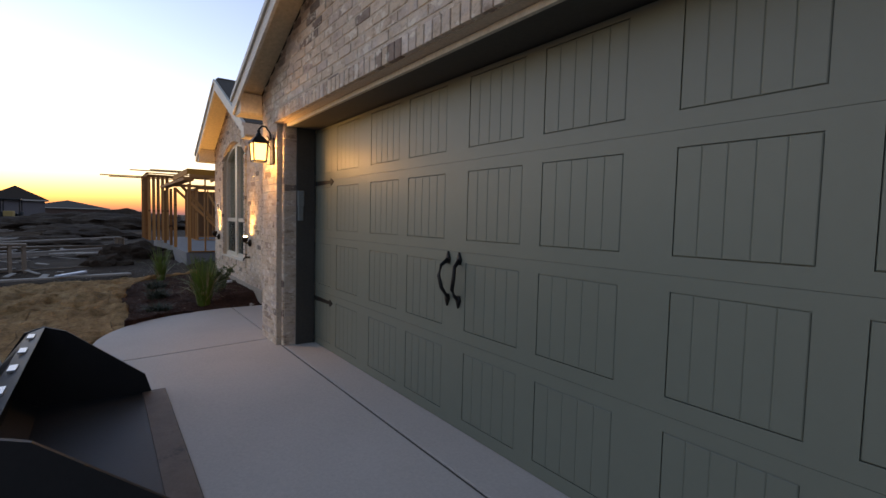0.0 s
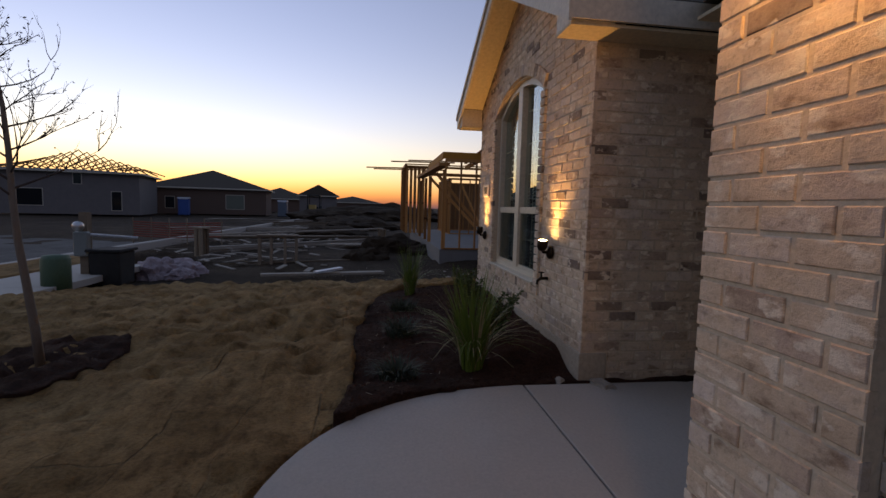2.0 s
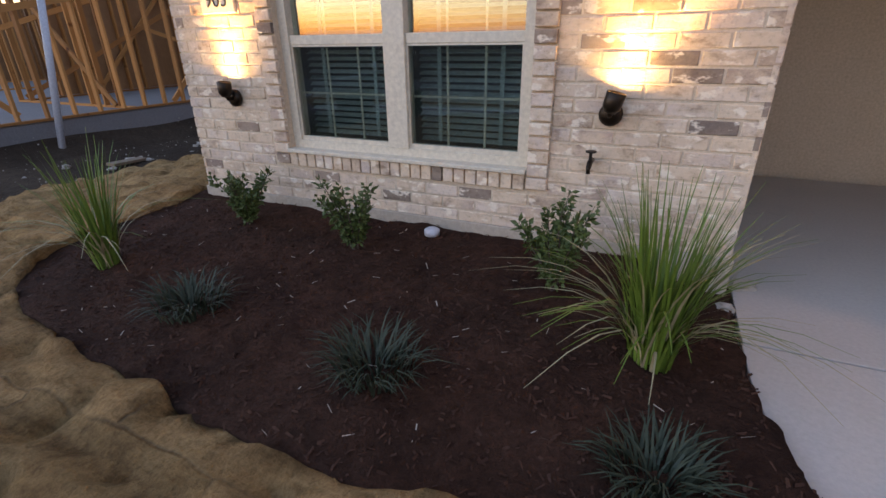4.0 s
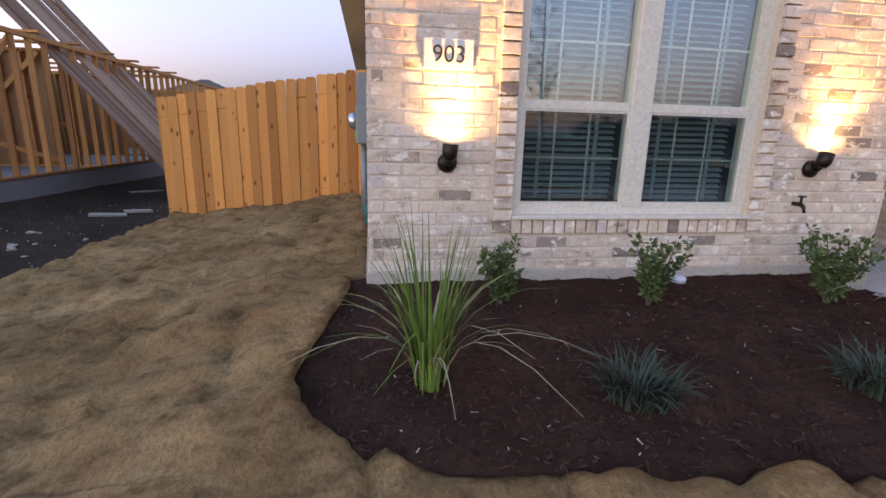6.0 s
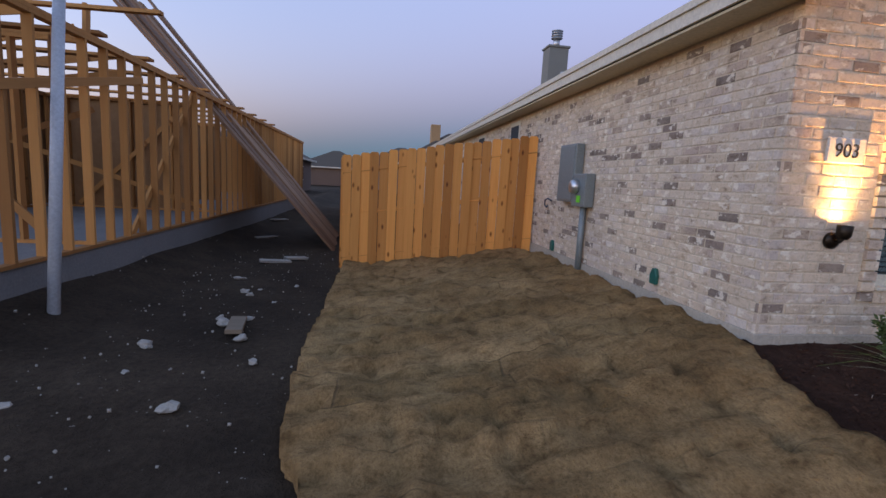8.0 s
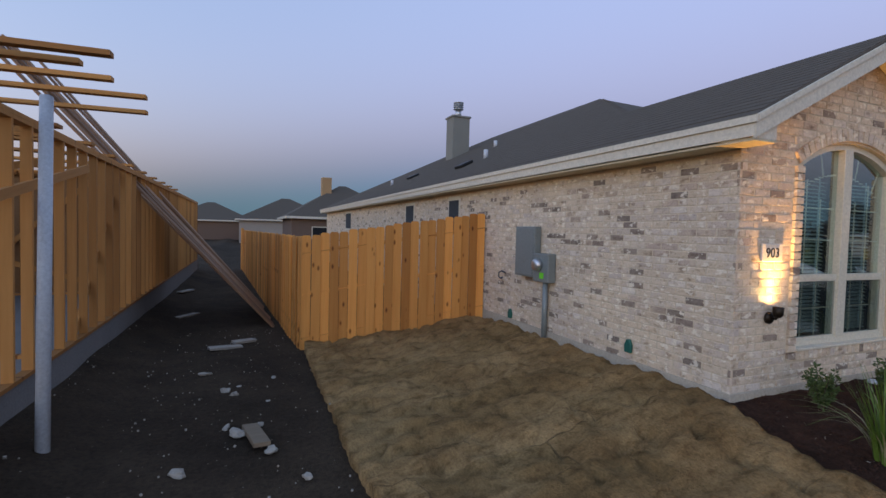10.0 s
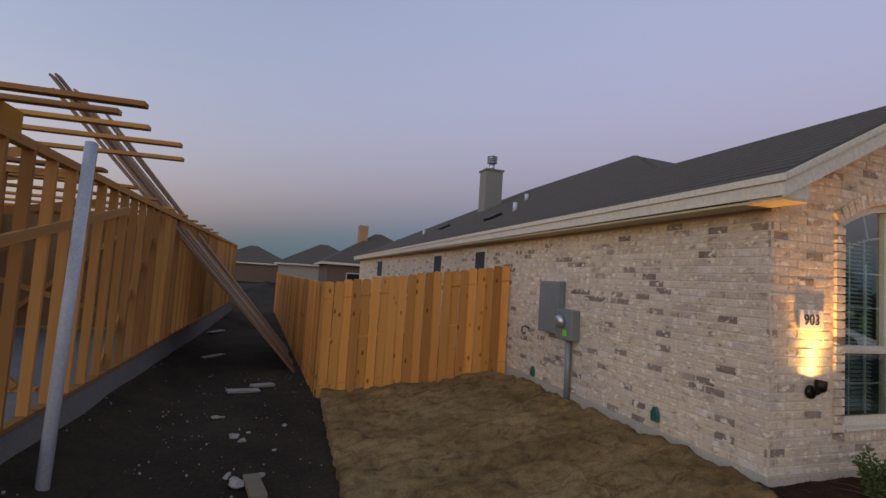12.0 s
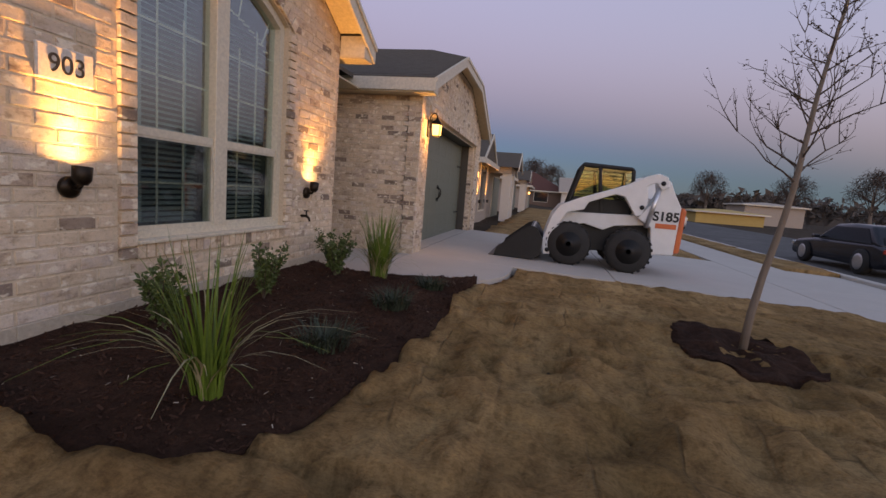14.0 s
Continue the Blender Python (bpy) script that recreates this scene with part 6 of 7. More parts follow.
part("engine_cover", extruded([(-3.68, 0.7), (-4.28, 0.7), (-4.30, 0.98), (-3.70, 1.12)], LX0 + 0.33, LX1 - 0.33), M_WHITE, ld)
part("tailgate", extruded([(-4.285, 0.25), (-4.38, 0.27), (-4.41, 0.93), (-4.335, 0.97)], LX0 + 0.10, LX1 - 0.10, 0.02), M_ORANGE, ld, "orange tailgate")
turn = Matrix(((0, 0, -1, 0), (-1, 0, 0, 0), (0, 1, 0, 0), (0, 0, 0, 1)))
part("model_number", lettering("S185", 0.195, 0.002, Matrix.Translation((LX0 + 0.097, -4.13, 0.80)) @ turn, 0.006), M_INK, ld, "black model number S185")
b = bmesh.new()
box(b, LX0 + 0.094, LX0 + 0.099, -4.29, -3.99, 0.625, 0.70)
part("red_badge", b, M_ORANGE, ld, "plain red badge bar")
# bucket
BX0, BX1 = 6.12, 7.92
b = bmesh.new()
prof = [(-1.56, -0.03), (-2.20, -0.035), (-2.33, 0.06), (-2.34, 0.30), (-2.22, 0.47), (-2.14, 0.50)]
inner = [(-2.15, 0.47), (-2.20, 0.44), (-2.30, 0.29), (-2.29, 0.08), (-2.18, 0.0), (-1.56, -0.018)]
prism(b, prof + inner, "x", BX0 + 0.02, BX1 - 0.02)
bk = part("bucket", b, M_BUCKET, ld, "worn black steel bucket")
for x in (BX0, BX1 - 0.02):
    b = bmesh.new()
    prism(b, [(-1.58, -0.03), (-2.20, -0.035), (-2.33, 0.06), (-2.34, 0.30), (-2.24, 0.47), (-2.15, 0.50), (-2.04, 0.46), (-1.62, 0.11)], "x", x, x + 0.02)
    part("side_plate", b, M_BUCKET, bk)
b = bmesh.new()
box(b, BX0, BX1, -1.64, -1.50, -0.034, -0.012)
soften(b, 0.004)
part("cutting_edge", b, M_EDGE, bk, "rust-brown worn cutting edge")
for k in range(5):
    x = BX0 + 0.2 + k * 0.34
    b = bmesh.new()
    box(b, x, x + 0.10, -2.20, -2.17, 0.487, 0.497)
    part("lip_bar", b, M_CHROME, bk, "bare steel strip on the bucket lip")


# the machine as a whole stands a little farther along the drive
HUB = Vector((-1.458, -2.325, 0.974))
ld.matrix_world = Matrix.Translation((0, 0, 0.03)) @ Matrix.Translation(HUB) @ Matrix.Scale(1.04, 4) @ Matrix.Translation(-HUB) @ ld.matrix_world


# ---- parked cars ----
def car(x, y, turn, length, height, paint, label, group="parked cars", suv=False):
    th = thing("parked_car", label, "car", (x, y, -0.335), group)
    m = pose(x, y, -0.335, 0, 0, turn)
    L, H = length, height
    lo = 0.20
    belt = H * 0.60
    hood = [(-L / 2, lo + 0.1), (-L / 2 + 0.03, belt * 0.95), (-L / 2 + 0.5, belt + 0.04), (L / 2 - 1.25, belt), (L / 2 - 0.25, belt * 0.86), (L / 2, belt * 0.62), (L / 2, lo + 0.05), (L / 2 - 0.2, lo)]
    b = bmesh.new()
    prism(b, hood + [(-L / 2 + 0.25, lo)], "y", -0.88, 0.88)
    for v in b.verts:
        v.co.y *= 1 - 0.07 * (abs(v.co.x) / (L / 2)) ** 4
    soften(b, 0.10, 3)
    b.transform(m)
    part("body", b, paint, th, "", True)
    roof0, roof1 = (-L / 2 + 0.25, L / 2 - 1.9) if suv else (-L / 2 + 0.75, L / 2 - 2.1)
    b = bmesh.new()
    cab = [(-L / 2 + (0.08 if suv else 0.25), belt - 0.02), (roof0, H - 0.03), ((roof0 + roof1) / 2, H), (roof1, H - 0.05), (L / 2 - 1.3, belt - 0.02)]
    prism(b, cab, "y", -0.74, 0.74)
    for v in b.verts:
        if v.co.z < belt:
            v.co.y *= 1.13
    soften(b, 0.09, 3)
    b.transform(m)
    cb = part("cabin", b, paint, th, "", True)
    for s in (-1, 1):
        b = bmesh.new()
        pts = [(-L / 2 + 0.55, belt + 0.04), (roof0 + 0.12, H - 0.11), (roof1 - 0.05, H - 0.12), (L / 2 - 1.55, belt + 0.04)]
        vs = [b.verts.new((u, s * (0.845 - 0.10 * (v - belt) / (H - belt)), v)) for u, v in pts]
        b.faces.new(vs)
        bmesh.ops.solidify(b, geom=list(b.faces), thickness=0.006)
        b.transform(m)
        part("side_window", b, M_CARGLASS, cb, "dark side glass")
        b = bmesh.new()
        box(b, -0.08, 0.08, -0.08, 0.08, -0.05, 0.05, Matrix.Translation((L / 2 - 1.6, s * 0.96, belt + 0.06)))
        soften(b, 0.02, 2)
        b.transform(m)
        part("wing_mirror", b, paint, th)
        for u in (-L / 2 + 0.85, L / 2 - 0.85):
            b = bmesh.new()
            lathe(b, [(0.2, 0), (0.31, 0.01), (0.33, 0.05), (0.33, 0.17), (0.30, 0.2)], (u, s * 0.9 - (0.0 if s < 0 else 0.2), 0.33), "y", 20)
            b.transform(m)
            wh = part("wheel", b, M_RUBBER, th, "", True)
            b = bmesh.new()
            lathe(b, [(0.21, 0.0), (0.17, 0.012), (0.05, 0.015)], (u, s * 0.905, 0.33), "y", 16)
            b.transform(m)
            part("rim", b, M_CHROME, wh)
        b = bmesh.new()
        box(b, -L / 2 - 0.01, -L / 2 + 0.05, s * 0.72 - 0.15, s * 0.72 + 0.15, belt * 0.78, belt * 0.92)
        soften(b, 0.02, 2)
        b.transform(m)
        part("tail_light", b, M_TAIL, th, "red tail light")
        b = bmesh.new()
        box(b, L / 2 - 0.08, L / 2 + 0.008, s * 0.66 - 0.17, s * 0.66 + 0.17, belt * 0.60, belt * 0.76)
        soften(b, 0.02, 2)
        b.transform(m)
        part("headlight", b, M_CHROME, th, "clear headlight")
    for u, w in ((-L / 2 - 0.012, 0.26), (L / 2 + 0.006, 0.26)):
        b = bmesh.new()
        box(b, u - 0.006, u + 0.006, -w, w, belt * 0.62, belt * 0.76)
        b.transform(m)
        part("number_plate", b, M_PVC, th)
    for u0, u1 in ((-L / 2 + 0.30, roof0), (L / 2 - 1.36, roof1)):
        b = bmesh.new()
        e = 0.014 * (1 if u0 > 0 else -1)
        vs = [b.verts.new(p) for p in ((u0 + e, -0.70, belt + 0.05), (u0 + e, 0.70, belt + 0.05), (u1 + e, 0.60, H - 0.09), (u1 + e, -0.60, H - 0.09))]
        b.faces.new(vs)
        bmesh.ops.solidify(b, geom=list(b.faces), thickness=0.006)
        b.transform(m)
        part("windscreen", b, M_CARGLASS, cb, "dark glass")


M_CARGLASS = surface("dark_car_glass", (0.012, 0.014, 0.016), (0.02, 0.022, 0.025), 3, 30, 0.06, 0, 0, 0)
M_TAIL = surface("red_tail_lens", (0.28, 0.02, 0.015), (0.36, 0.03, 0.02), 8, 40, 0.25)
car(13.9, -11.2, 0, 4.4, 1.30, surface("black_car_paint", (0.010, 0.012, 0.018), (0.016, 0.018, 0.025), 3, 30, 0.22), "dark blue-black saloon parked at the kerb")
car(33, -10.3, 180, 4.6, 1.72, surface("silver_car_paint", (0.42, 0.43, 0.44), (0.5, 0.51, 0.52), 3, 30, 0.3, 0.3), "silver sport utility car parked at the kerb", suv=True)


# ---- other houses ----
def far_house(x, y, turn, w, d, wall_h, roof_h, wall_mat, roof_mat, label, windows=(), gables=(), gable=False, lamps=()):
    """A house seen at a distance: walls, hip or gable roof with eaves, windows with frames, a garage or door."""
    z = -0.25
    th = thing("neighbour_house", label, "house", (x, y, z), "houses of the estate")
    m = pose(x, y, z, 0, 0, turn)
    b = bmesh.new()
    box(b, -w / 2, w / 2, -d / 2, d / 2, -0.2, wall_h)
    b.transform(m)
    wl = part("wall", b, wall_mat, th)
    o = 0.45
    b = bmesh.new()
    inset = 0.0 if gable else d / 2 + o
    run = w / 2 + o
    pts = [(-run, -d / 2 - o, wall_h - 0.05), (run, -d / 2 - o, wall_h - 0.05), (run, d / 2 + o, wall_h - 0.05), (-run, d / 2 + o, wall_h - 0.05),
           (-max(0.3, run - inset), 0, wall_h + roof_h), (max(0.3, run - inset), 0, wall_h + roof_h)]
    vs = [b.verts.new(p) for p in pts]
    for f in ((0, 1, 5, 4), (2, 3, 4, 5), (1, 2, 5), (3, 0, 4), (3, 2, 1, 0)):
        b.faces.new([vs[i] for i in f])
    b.transform(m)
    rf = part("roof", b, roof_mat, th)
    b = bmesh.new()
    for a, c, e, f in ((-run, run, -d / 2 - o - 0.03, -d / 2 - o), (-run, run, d / 2 + o, d / 2 + o + 0.03), (-run - 0.03, -run, -d / 2 - o, d / 2 + o), (run, run + 0.03, -d / 2 - o, d / 2 + o)):
        box(b, a, c, e, f, wall_h - 0.22, wall_h - 0.04)
    b.transform(m)
    part("fascia", b, M_TRIM, rf)
    for face, u, z0, ww, hh, kind in windows:
        b = bmesh.new()
        f2 = bmesh.new()
        for bb, e, g in ((b, 0.0, 0.03), (f2, 0.07, 0.045)):
            if face in "sn":
                yy = (-d / 2 - g - (0.12 if gables and kind == "w" else 0), -d / 2 + 0.02) if face == "s" else (d / 2 - 0.02, d / 2 + g)
                box(bb, u - ww / 2 + e, u + ww / 2 - e, yy[0], yy[1], z0 + e, z0 + hh - e)
            else:
                xx = (w / 2 - 0.02, w / 2 + g) if face == "e" else (-w / 2 - g, -w / 2 + 0.02)
                box(bb, xx[0], xx[1], u - ww / 2 + e, u + ww / 2 - e, z0 + e, z0 + hh - e)
        b.transform(m)
        f2.transform(m)
        wn = part("window" if kind == "w" else "garage_door", b, M_TRIM, wl)
        f2m = M_CARGLASS if kind == "w" else M_GREEN
        ob = part("pane" if kind == "w" else "door_leaf", f2, f2m, th)
    for gx, gw, gd_, pillars in gables:
        for px_ in pillars:
            b = bmesh.new()
            box(b, px_ - 0.2, px_ + 0.2, -d / 2 - gd_, -d / 2 - gd_ + 0.4, -0.1, wall_h - 0.05)
            b.transform(m)
            part("porch_pillar", b, M_STONEPLAQUE, th)
        b = bmesh.new()
        rise = (gw / 2 + 0.3) * 0.5
        prism(b, [(gx - gw / 2 - 0.3, wall_h - 0.05), (gx + gw / 2 + 0.3, wall_h - 0.05), (gx, wall_h - 0.05 + rise)], "y", -d / 2 - gd_ - 0.28, 0)
        b.transform(m)
        part("front_gable", b, roof_mat, th)
        for sgn in (-1, 1):
            b = bmesh.new()
            e0 = gx + sgn * (gw / 2 + 0.32)
            prism(b, [(e0, wall_h - 0.06), (gx, wall_h - 0.04 + rise), (gx, wall_h - 0.20 + rise), (e0, wall_h - 0.22)], "y", -d / 2 - gd_ - 0.32, -d / 2 - gd_ - 0.285)
            b.transform(m)
            part("rake_board", b, M_TRIM, th)
        b = bmesh.new()
        prism(b, [(gx - gw / 2, -0.1 if not pillars else wall_h - 0.3), (gx + gw / 2, -0.1 if not pillars else wall_h - 0.3), (gx + gw / 2, wall_h), (gx, wall_h + gw * 0.22), (gx - gw / 2, wall_h)], "y", -d / 2 - gd_, -d / 2 + 0.02)
        b.transform(m)
        part("gable_wall", b, wall_mat, th)
    for lx, ly, lz in lamps:
        b = bmesh.new()
        box(b, lx - 0.07, lx + 0.07, ly - 0.07, ly + 0.07, lz, lz + 0.2)
        b.transform(m)
        part("porch_lamp", b, M_LAMPGLASS, th, "lit porch lamp")


M_BRICKFAR = surface("buff_brickwork", (0.34, 0.27, 0.22), (0.46, 0.38, 0.31), 7, 30, 0.9, 0, 0.3, 0.01, (1, 1, 3))
M_BROWNBRICK = surface("brown_brickwork", (0.13, 0.08, 0.06), (0.20, 0.125, 0.09), 7, 30, 0.9, 0, 0.3, 0.01, (1, 1, 3))
M_REDROOF = surface("red_brown_shingle", (0.09, 0.03, 0.022), (0.14, 0.05, 0.035), 6, 60, 0.95, 0, 0.4, 0.01)
M_WRAP = surface("grey_house_wrap", (0.17, 0.15, 0.14), (0.24, 0.21, 0.195), 2, 20, 0.8, 0, 0.2, 0.01)
M_YELLOW = surface("yellow_gypsum_sheathing", (0.46, 0.29, 0.085), (0.56, 0.37, 0.13), 2, 20, 0.8, 0, 0.2, 0.01)
def street_front(x, lights):
    """A buff brick house like the first one: gabled wing, pillared porch and garage, on the same building line."""
    far_house(x + 4.8, 5.6, 0, 9.6, 10.8, 2.45, 2.7, M_BRICKFAR, M_SHINGLE, "buff brick house with gabled wing and lit lamps beside the street",
              (("s", -2.9, 0.55, 1.5, 1.75, "w"), ("s", 3.0, 0.0, 3.0, 2.1, "g")), gables=((-3.0, 3.5, 0.12, ()), (0.75, 2.3, 1.0, (-0.1, 1.6))), lamps=((-4.62, -5.52, 1.75),) if lights else ((-4.6, -5.52, 1.75), (-1.4, -5.52, 0.9)))
    if lights:
        for u in (0.75, 3.05):
            b = bmesh.new()
            lathe(b, [(0.03, 0.0), (0.045, 0.02), (0.045, 0.12), (0.02, 0.125)], (x + u, -0.02, 0.62), "z", 10)
            single("wall_uplight", b, M_BRONZE, "small dark bronze uplight, lit, on the neighbouring brick wall", "wall light", "uplights of the neighbouring house", smooth=True)
            lamp_light("uplight_beam", "SPOT", Matrix.Translation((x + u, -0.04, 0.78)) @ Matrix.Rotation(radians(180 + 9), 4, "X"), 30.0, WARM, 0.02, 110)


street_front(14.5, True)
street_front(28.6, False)
far_house(48, 4.5, 0, 9.0, 10.0, 2.35, 2.6, M_BRICKFAR, M_SHINGLE, "buff brick house farther up the street", (("s", 2.0, 0.0, 4.0, 2.1, "g"),), lamps=((-3.6, -5.2, 1.5),))
far_house(78, 1.5, 90, 13, 10, 2.4, 3.0, M_BROWNBRICK, M_REDROOF, "older brick house with red-brown roof across the street end", (("n", -3.0, 0.6, 2.2, 1.5, "w"), ("n", 2.5, 0.6, 1.6, 1.5, "w")))
far_house(74, -9, 90, 9, 9, 2.4, 2.2, M_STONEPLAQUE, M_BRICKFAR, "pale gabled house at the street end", (("n", 1.0, 0.6, 1.4, 1.4, "w"),), gable=True)
far_house(64, -24, 90, 7.5, 6, 1.3, 0.3, M_YELLOW, M_YELLOW, "low house shell in yellow sheathing")
far_house(76, -33.5, 90, 7.5, 7, 2.7, 0.4, M_BRICKFAR, M_BRICKFAR, "beige flat-topped building shell")
far_house(72, -66, 90, 14, 9, 2.6, 2.4, M_BROWNBRICK, M_SHINGLE, "dark house behind the trees")
# behind, to the north
far_house(4.2, 40, 0, 9.5, 9.5, 2.7, 2.9, M_BROWNBRICK, M_SHINGLE, "brown brick house behind the fence", (("s", -2.6, 0.9, 1.3, 1.0, "w"),))
far_house(1.0, 62, 0, 11, 10, 2.7, 2.8, M_BRICKFAR, M_SHINGLE, "brick house farther back")
far_house(-13.5, 41, 0, 9.5, 10, 2.7, 2.4, M_BROWNBRICK, M_SHINGLE, "brick house beyond the frame", (("e", -1, 0.8, 1.4, 1.2, "w"),))
far_house(-8.5, 75, 0, 11, 10, 2.6, 2.6, M_BROWNBRICK, M_SHINGLE, "distant brown brick house with hip roof")
M_TANSHEATH = surface("tan_sheathing", (0.36, 0.21, 0.10), (0.46, 0.28, 0.14), 2, 20, 0.8)
b = bmesh.new()
box(b, 2.2, 3.0, 38.6, 39.4, 4.2, 5.9)
soften(b, 0.02)
single("brick_chimney", b, M_TANSHEATH, "tan sheathed chimney on the far roof", "chimney")
# to the west, across the lots
far_house(-66, -25, 8, 9.5, 15, 3.4, 2.6, M_BROWNBRICK, M_SHINGLE, "dark hip-roofed house across the lots", (("e", -4.5, 0.5, 1.2, 1.6, "w"), ("e", 3.5, 0.5, 2.4, 2.0, "g")))
far_house(-84, -12.5, 8, 6, 6.5, 3.2, 1.9, M_WRAP, M_SHINGLE, "small pale gabled house", gable=True)
far_house(-98, -22, 0, 9, 12, 2.6, 2.3, M_BROWNBRICK, M_SHINGLE, "distant low house with dark hip roof")
far_house(-120, -8, 0, 9, 14, 2.4, 1.6, M_BROWNBRICK, M_SHINGLE, "distant low house with dark hip roof")
far_house(-52, -34.5, 14, 10, 13, 4.3, 0.4, M_WRAP, M_WRAP, "two-storey house in grey wrap under bare roof trusses", (("e", -3.0, 0.6, 2.2, 1.8, "w"), ("e", 1.0, 2.9, 0.8, 1.2, "w"), ("e", 4.4, 0.2, 1.0, 2.1, "w")))
tr = thing("roof_trusses", "bare timber roof trusses on the wrapped house", "roof trusses", (-52, -34.5, 4))
for k in range(17):
    y = -41.5 + k * 0.85
    f = 1 - abs(k - 8) / 9.5
    for p, q in (((-57.2, y, 4.2), (-52, y, 4.3 + 2.3 * f)), ((-46.8, y, 4.2), (-52, y, 4.3 + 2.3 * f)), ((-54.5, y, 4.2), (-53.2, y, 4.2 + 1.7 * f)), ((-49.5, y, 4.2), (-50.8, y, 4.2 + 1.7 * f))):
        b = bmesh.new()
        tube(b, [p, q], 0.07, 4)
        part("truss_member", b, M_STUD, tr)


# ---- the building lots: stacks, bench, bins, cabins ----
def lumber(p, q, w, h, n, mat, label, seed=0):
    """A loose stack of long boards."""
    th = thing("lumber_stack", label, "lumber", p, "lumber on the lots")
    rg = random.Random(seed)
    for k in range(n):
        a = Vector(p) + Vector((rg.uniform(-w, w), rg.uniform(-w, w), (k // 3) * h + h / 2))
        e = Vector(q) + Vector((rg.uniform(-w, w), rg.uniform(-w, w), (k // 3) * h + h / 2))
        b = bmesh.new()
        L = (e - a).length
        box(b, -0.09, 0.09, 0, L, -h / 2, h / 2)
        ob = part("board", b, mat, th)
        d = e - a
        ob.matrix_parent_inverse = th.matrix_world.inverted()
        ob.matrix_basis = Matrix.Translation(a) @ Matrix.Rotation(math.atan2(d.y, d.x) - math.pi / 2, 4, "Z") @ Matrix.Rotation(math.asin(max(-1, min(1, d.z / L))), 4, "X")


M_PALE = surface("pale_sawn_board", (0.29, 0.24, 0.19), (0.42, 0.355, 0.285), 3, 30, 0.8)
GZ = -0.42
lumber((-9.6, -6.9, GZ), (-15.2, -1.4, GZ), 0.14, 0.05, 7, M_PALE, "pale boards lying on the soil", 1)
lumber((-22, -13, GZ), (-24.5, -1.0, GZ), 0.35, 0.06, 9, M_PALE, "long stack of pale boards", 2)
lumber((-15, -9.5, GZ), (-17.5, -1.0, GZ), 0.4, 0.05, 8, M_OSB, "stack of weathered boards", 3)
lumber((-12, -3.0, GZ), (-12.4, 0.6, GZ), 0.5, 0.05, 9, M_PALE, "heap of offcut boards", 4)
lumber((-6.2, -5.6, GZ), (-7.8, -1.9, GZ), 0.12, 0.04, 3, M_OSB, "weathered boards lying on the soil", 11)
lumber((-3.95, -3.9, -0.36), (-4.35, -1.3, -0.34), 0.05, 0.04, 2, M_PALE, "thin boards beside the lawn", 5)
lumber((-3.95, -2.75, -0.30), (-4.25, -2.2, -0.24), 0.02, 0.04, 1, M_PVC, "short white board beside the lawn", 6)
lumber((-30, -9, GZ), (-33, 1, GZ), 0.6, 0.07, 10, M_OSB, "stack of boards farther off", 7)
lumber((-37, -16, GZ), (-39, -8, GZ), 0.5, 0.07, 9, M_PALE, "pale boards by the far street", 8)
lumber((-10.5, -7.6, 0.02), (-17.5, -1.2, 0.06), 0.02, 0.05, 1, M_PALE, "long board laid across trestles", 9)


def bench(x, y, turn, w, d, h, label):
    th = thing("trestle", label, "trestle", (x, y, GZ), "trestles on the lots")
    m = pose(x, y, GZ, 0, 0, turn)
    b = bmesh.new()
    box(b, -w / 2, w / 2, -d / 2, d / 2, h - 0.05, h)
    b.transform(m)
    part("top", b, M_OSB, th)
    for u in (-w / 2 + 0.06, -w / 6, w / 6, w / 2 - 0.06):
        for v in (-d / 2 + 0.05, d / 2 - 0.05):
            b = bmesh.new()
            box(b, u - 0.035, u + 0.035, v - 0.03, v + 0.03, 0, h - 0.05)
            b.transform(m)
            part("leg", b, M_OSB, th)


bench(-6.6, -4.05, 100, 1.05, 0.5, 0.78, "rough timber trestle bench")
bench(-8.2, -6.55, 60, 0.35, 0.3, 0.86, "narrow timber trestle under a long board")
bench(-17.2, -1.2, 60, 0.35, 0.3, 0.5, "narrow timber trestle under a long board")
# heaps of soil and rubbish
def heap(x, y, r, h, seed, mat, label, cat="heap"):
    b = bmesh.new()
    bmesh.ops.create_icosphere(b, subdivisions=4, radius=1)
    for v in b.verts:
        k = 1 + 0.30 * noise.noise(v.co * 2.1 + Vector((seed, 0, 0))) + 0.14 * noise.noise(v.co * 5.5 + Vector((0, seed, 0)))
        v.co = Vector((v.co.x * r * k, v.co.y * r * 1.25 * k, v.co.z * h * k))
    b.transform(pose(x, y, -0.48))
    single("soil_heap" if cat == "heap" else "rubbish_heap", b, mat, label, cat, "heaps on the lots")


M_RUBBISH = surface("faded_plastic_sacks", (0.16, 0.10, 0.10), (0.50, 0.40, 0.42), 9, 40, 0.6, 0, 0.3, 0.02)
for i, (x, y, r, h) in enumerate(((-7.7, -1.7, 0.55, 0.42), (-10.5, -0.9, 0.9, 0.65), (-9.2, 0.4, 0.7, 0.45), (-26, -2.5, 2.0, 0.8), (-20, -4, 1.6, 0.5), (-44, -7, 3.0, 1.2), (-36, -4, 2.4, 0.8), (-60, -5, 4, 1.6), (-5.6, -6.6, 0.7, 0.4), (-50, 0, 5, 1.6), (-75, 1, 6, 2.0))):
    heap(x, y, r, h, i + 1, M_DIRT, "heap of dark soil on the lots")
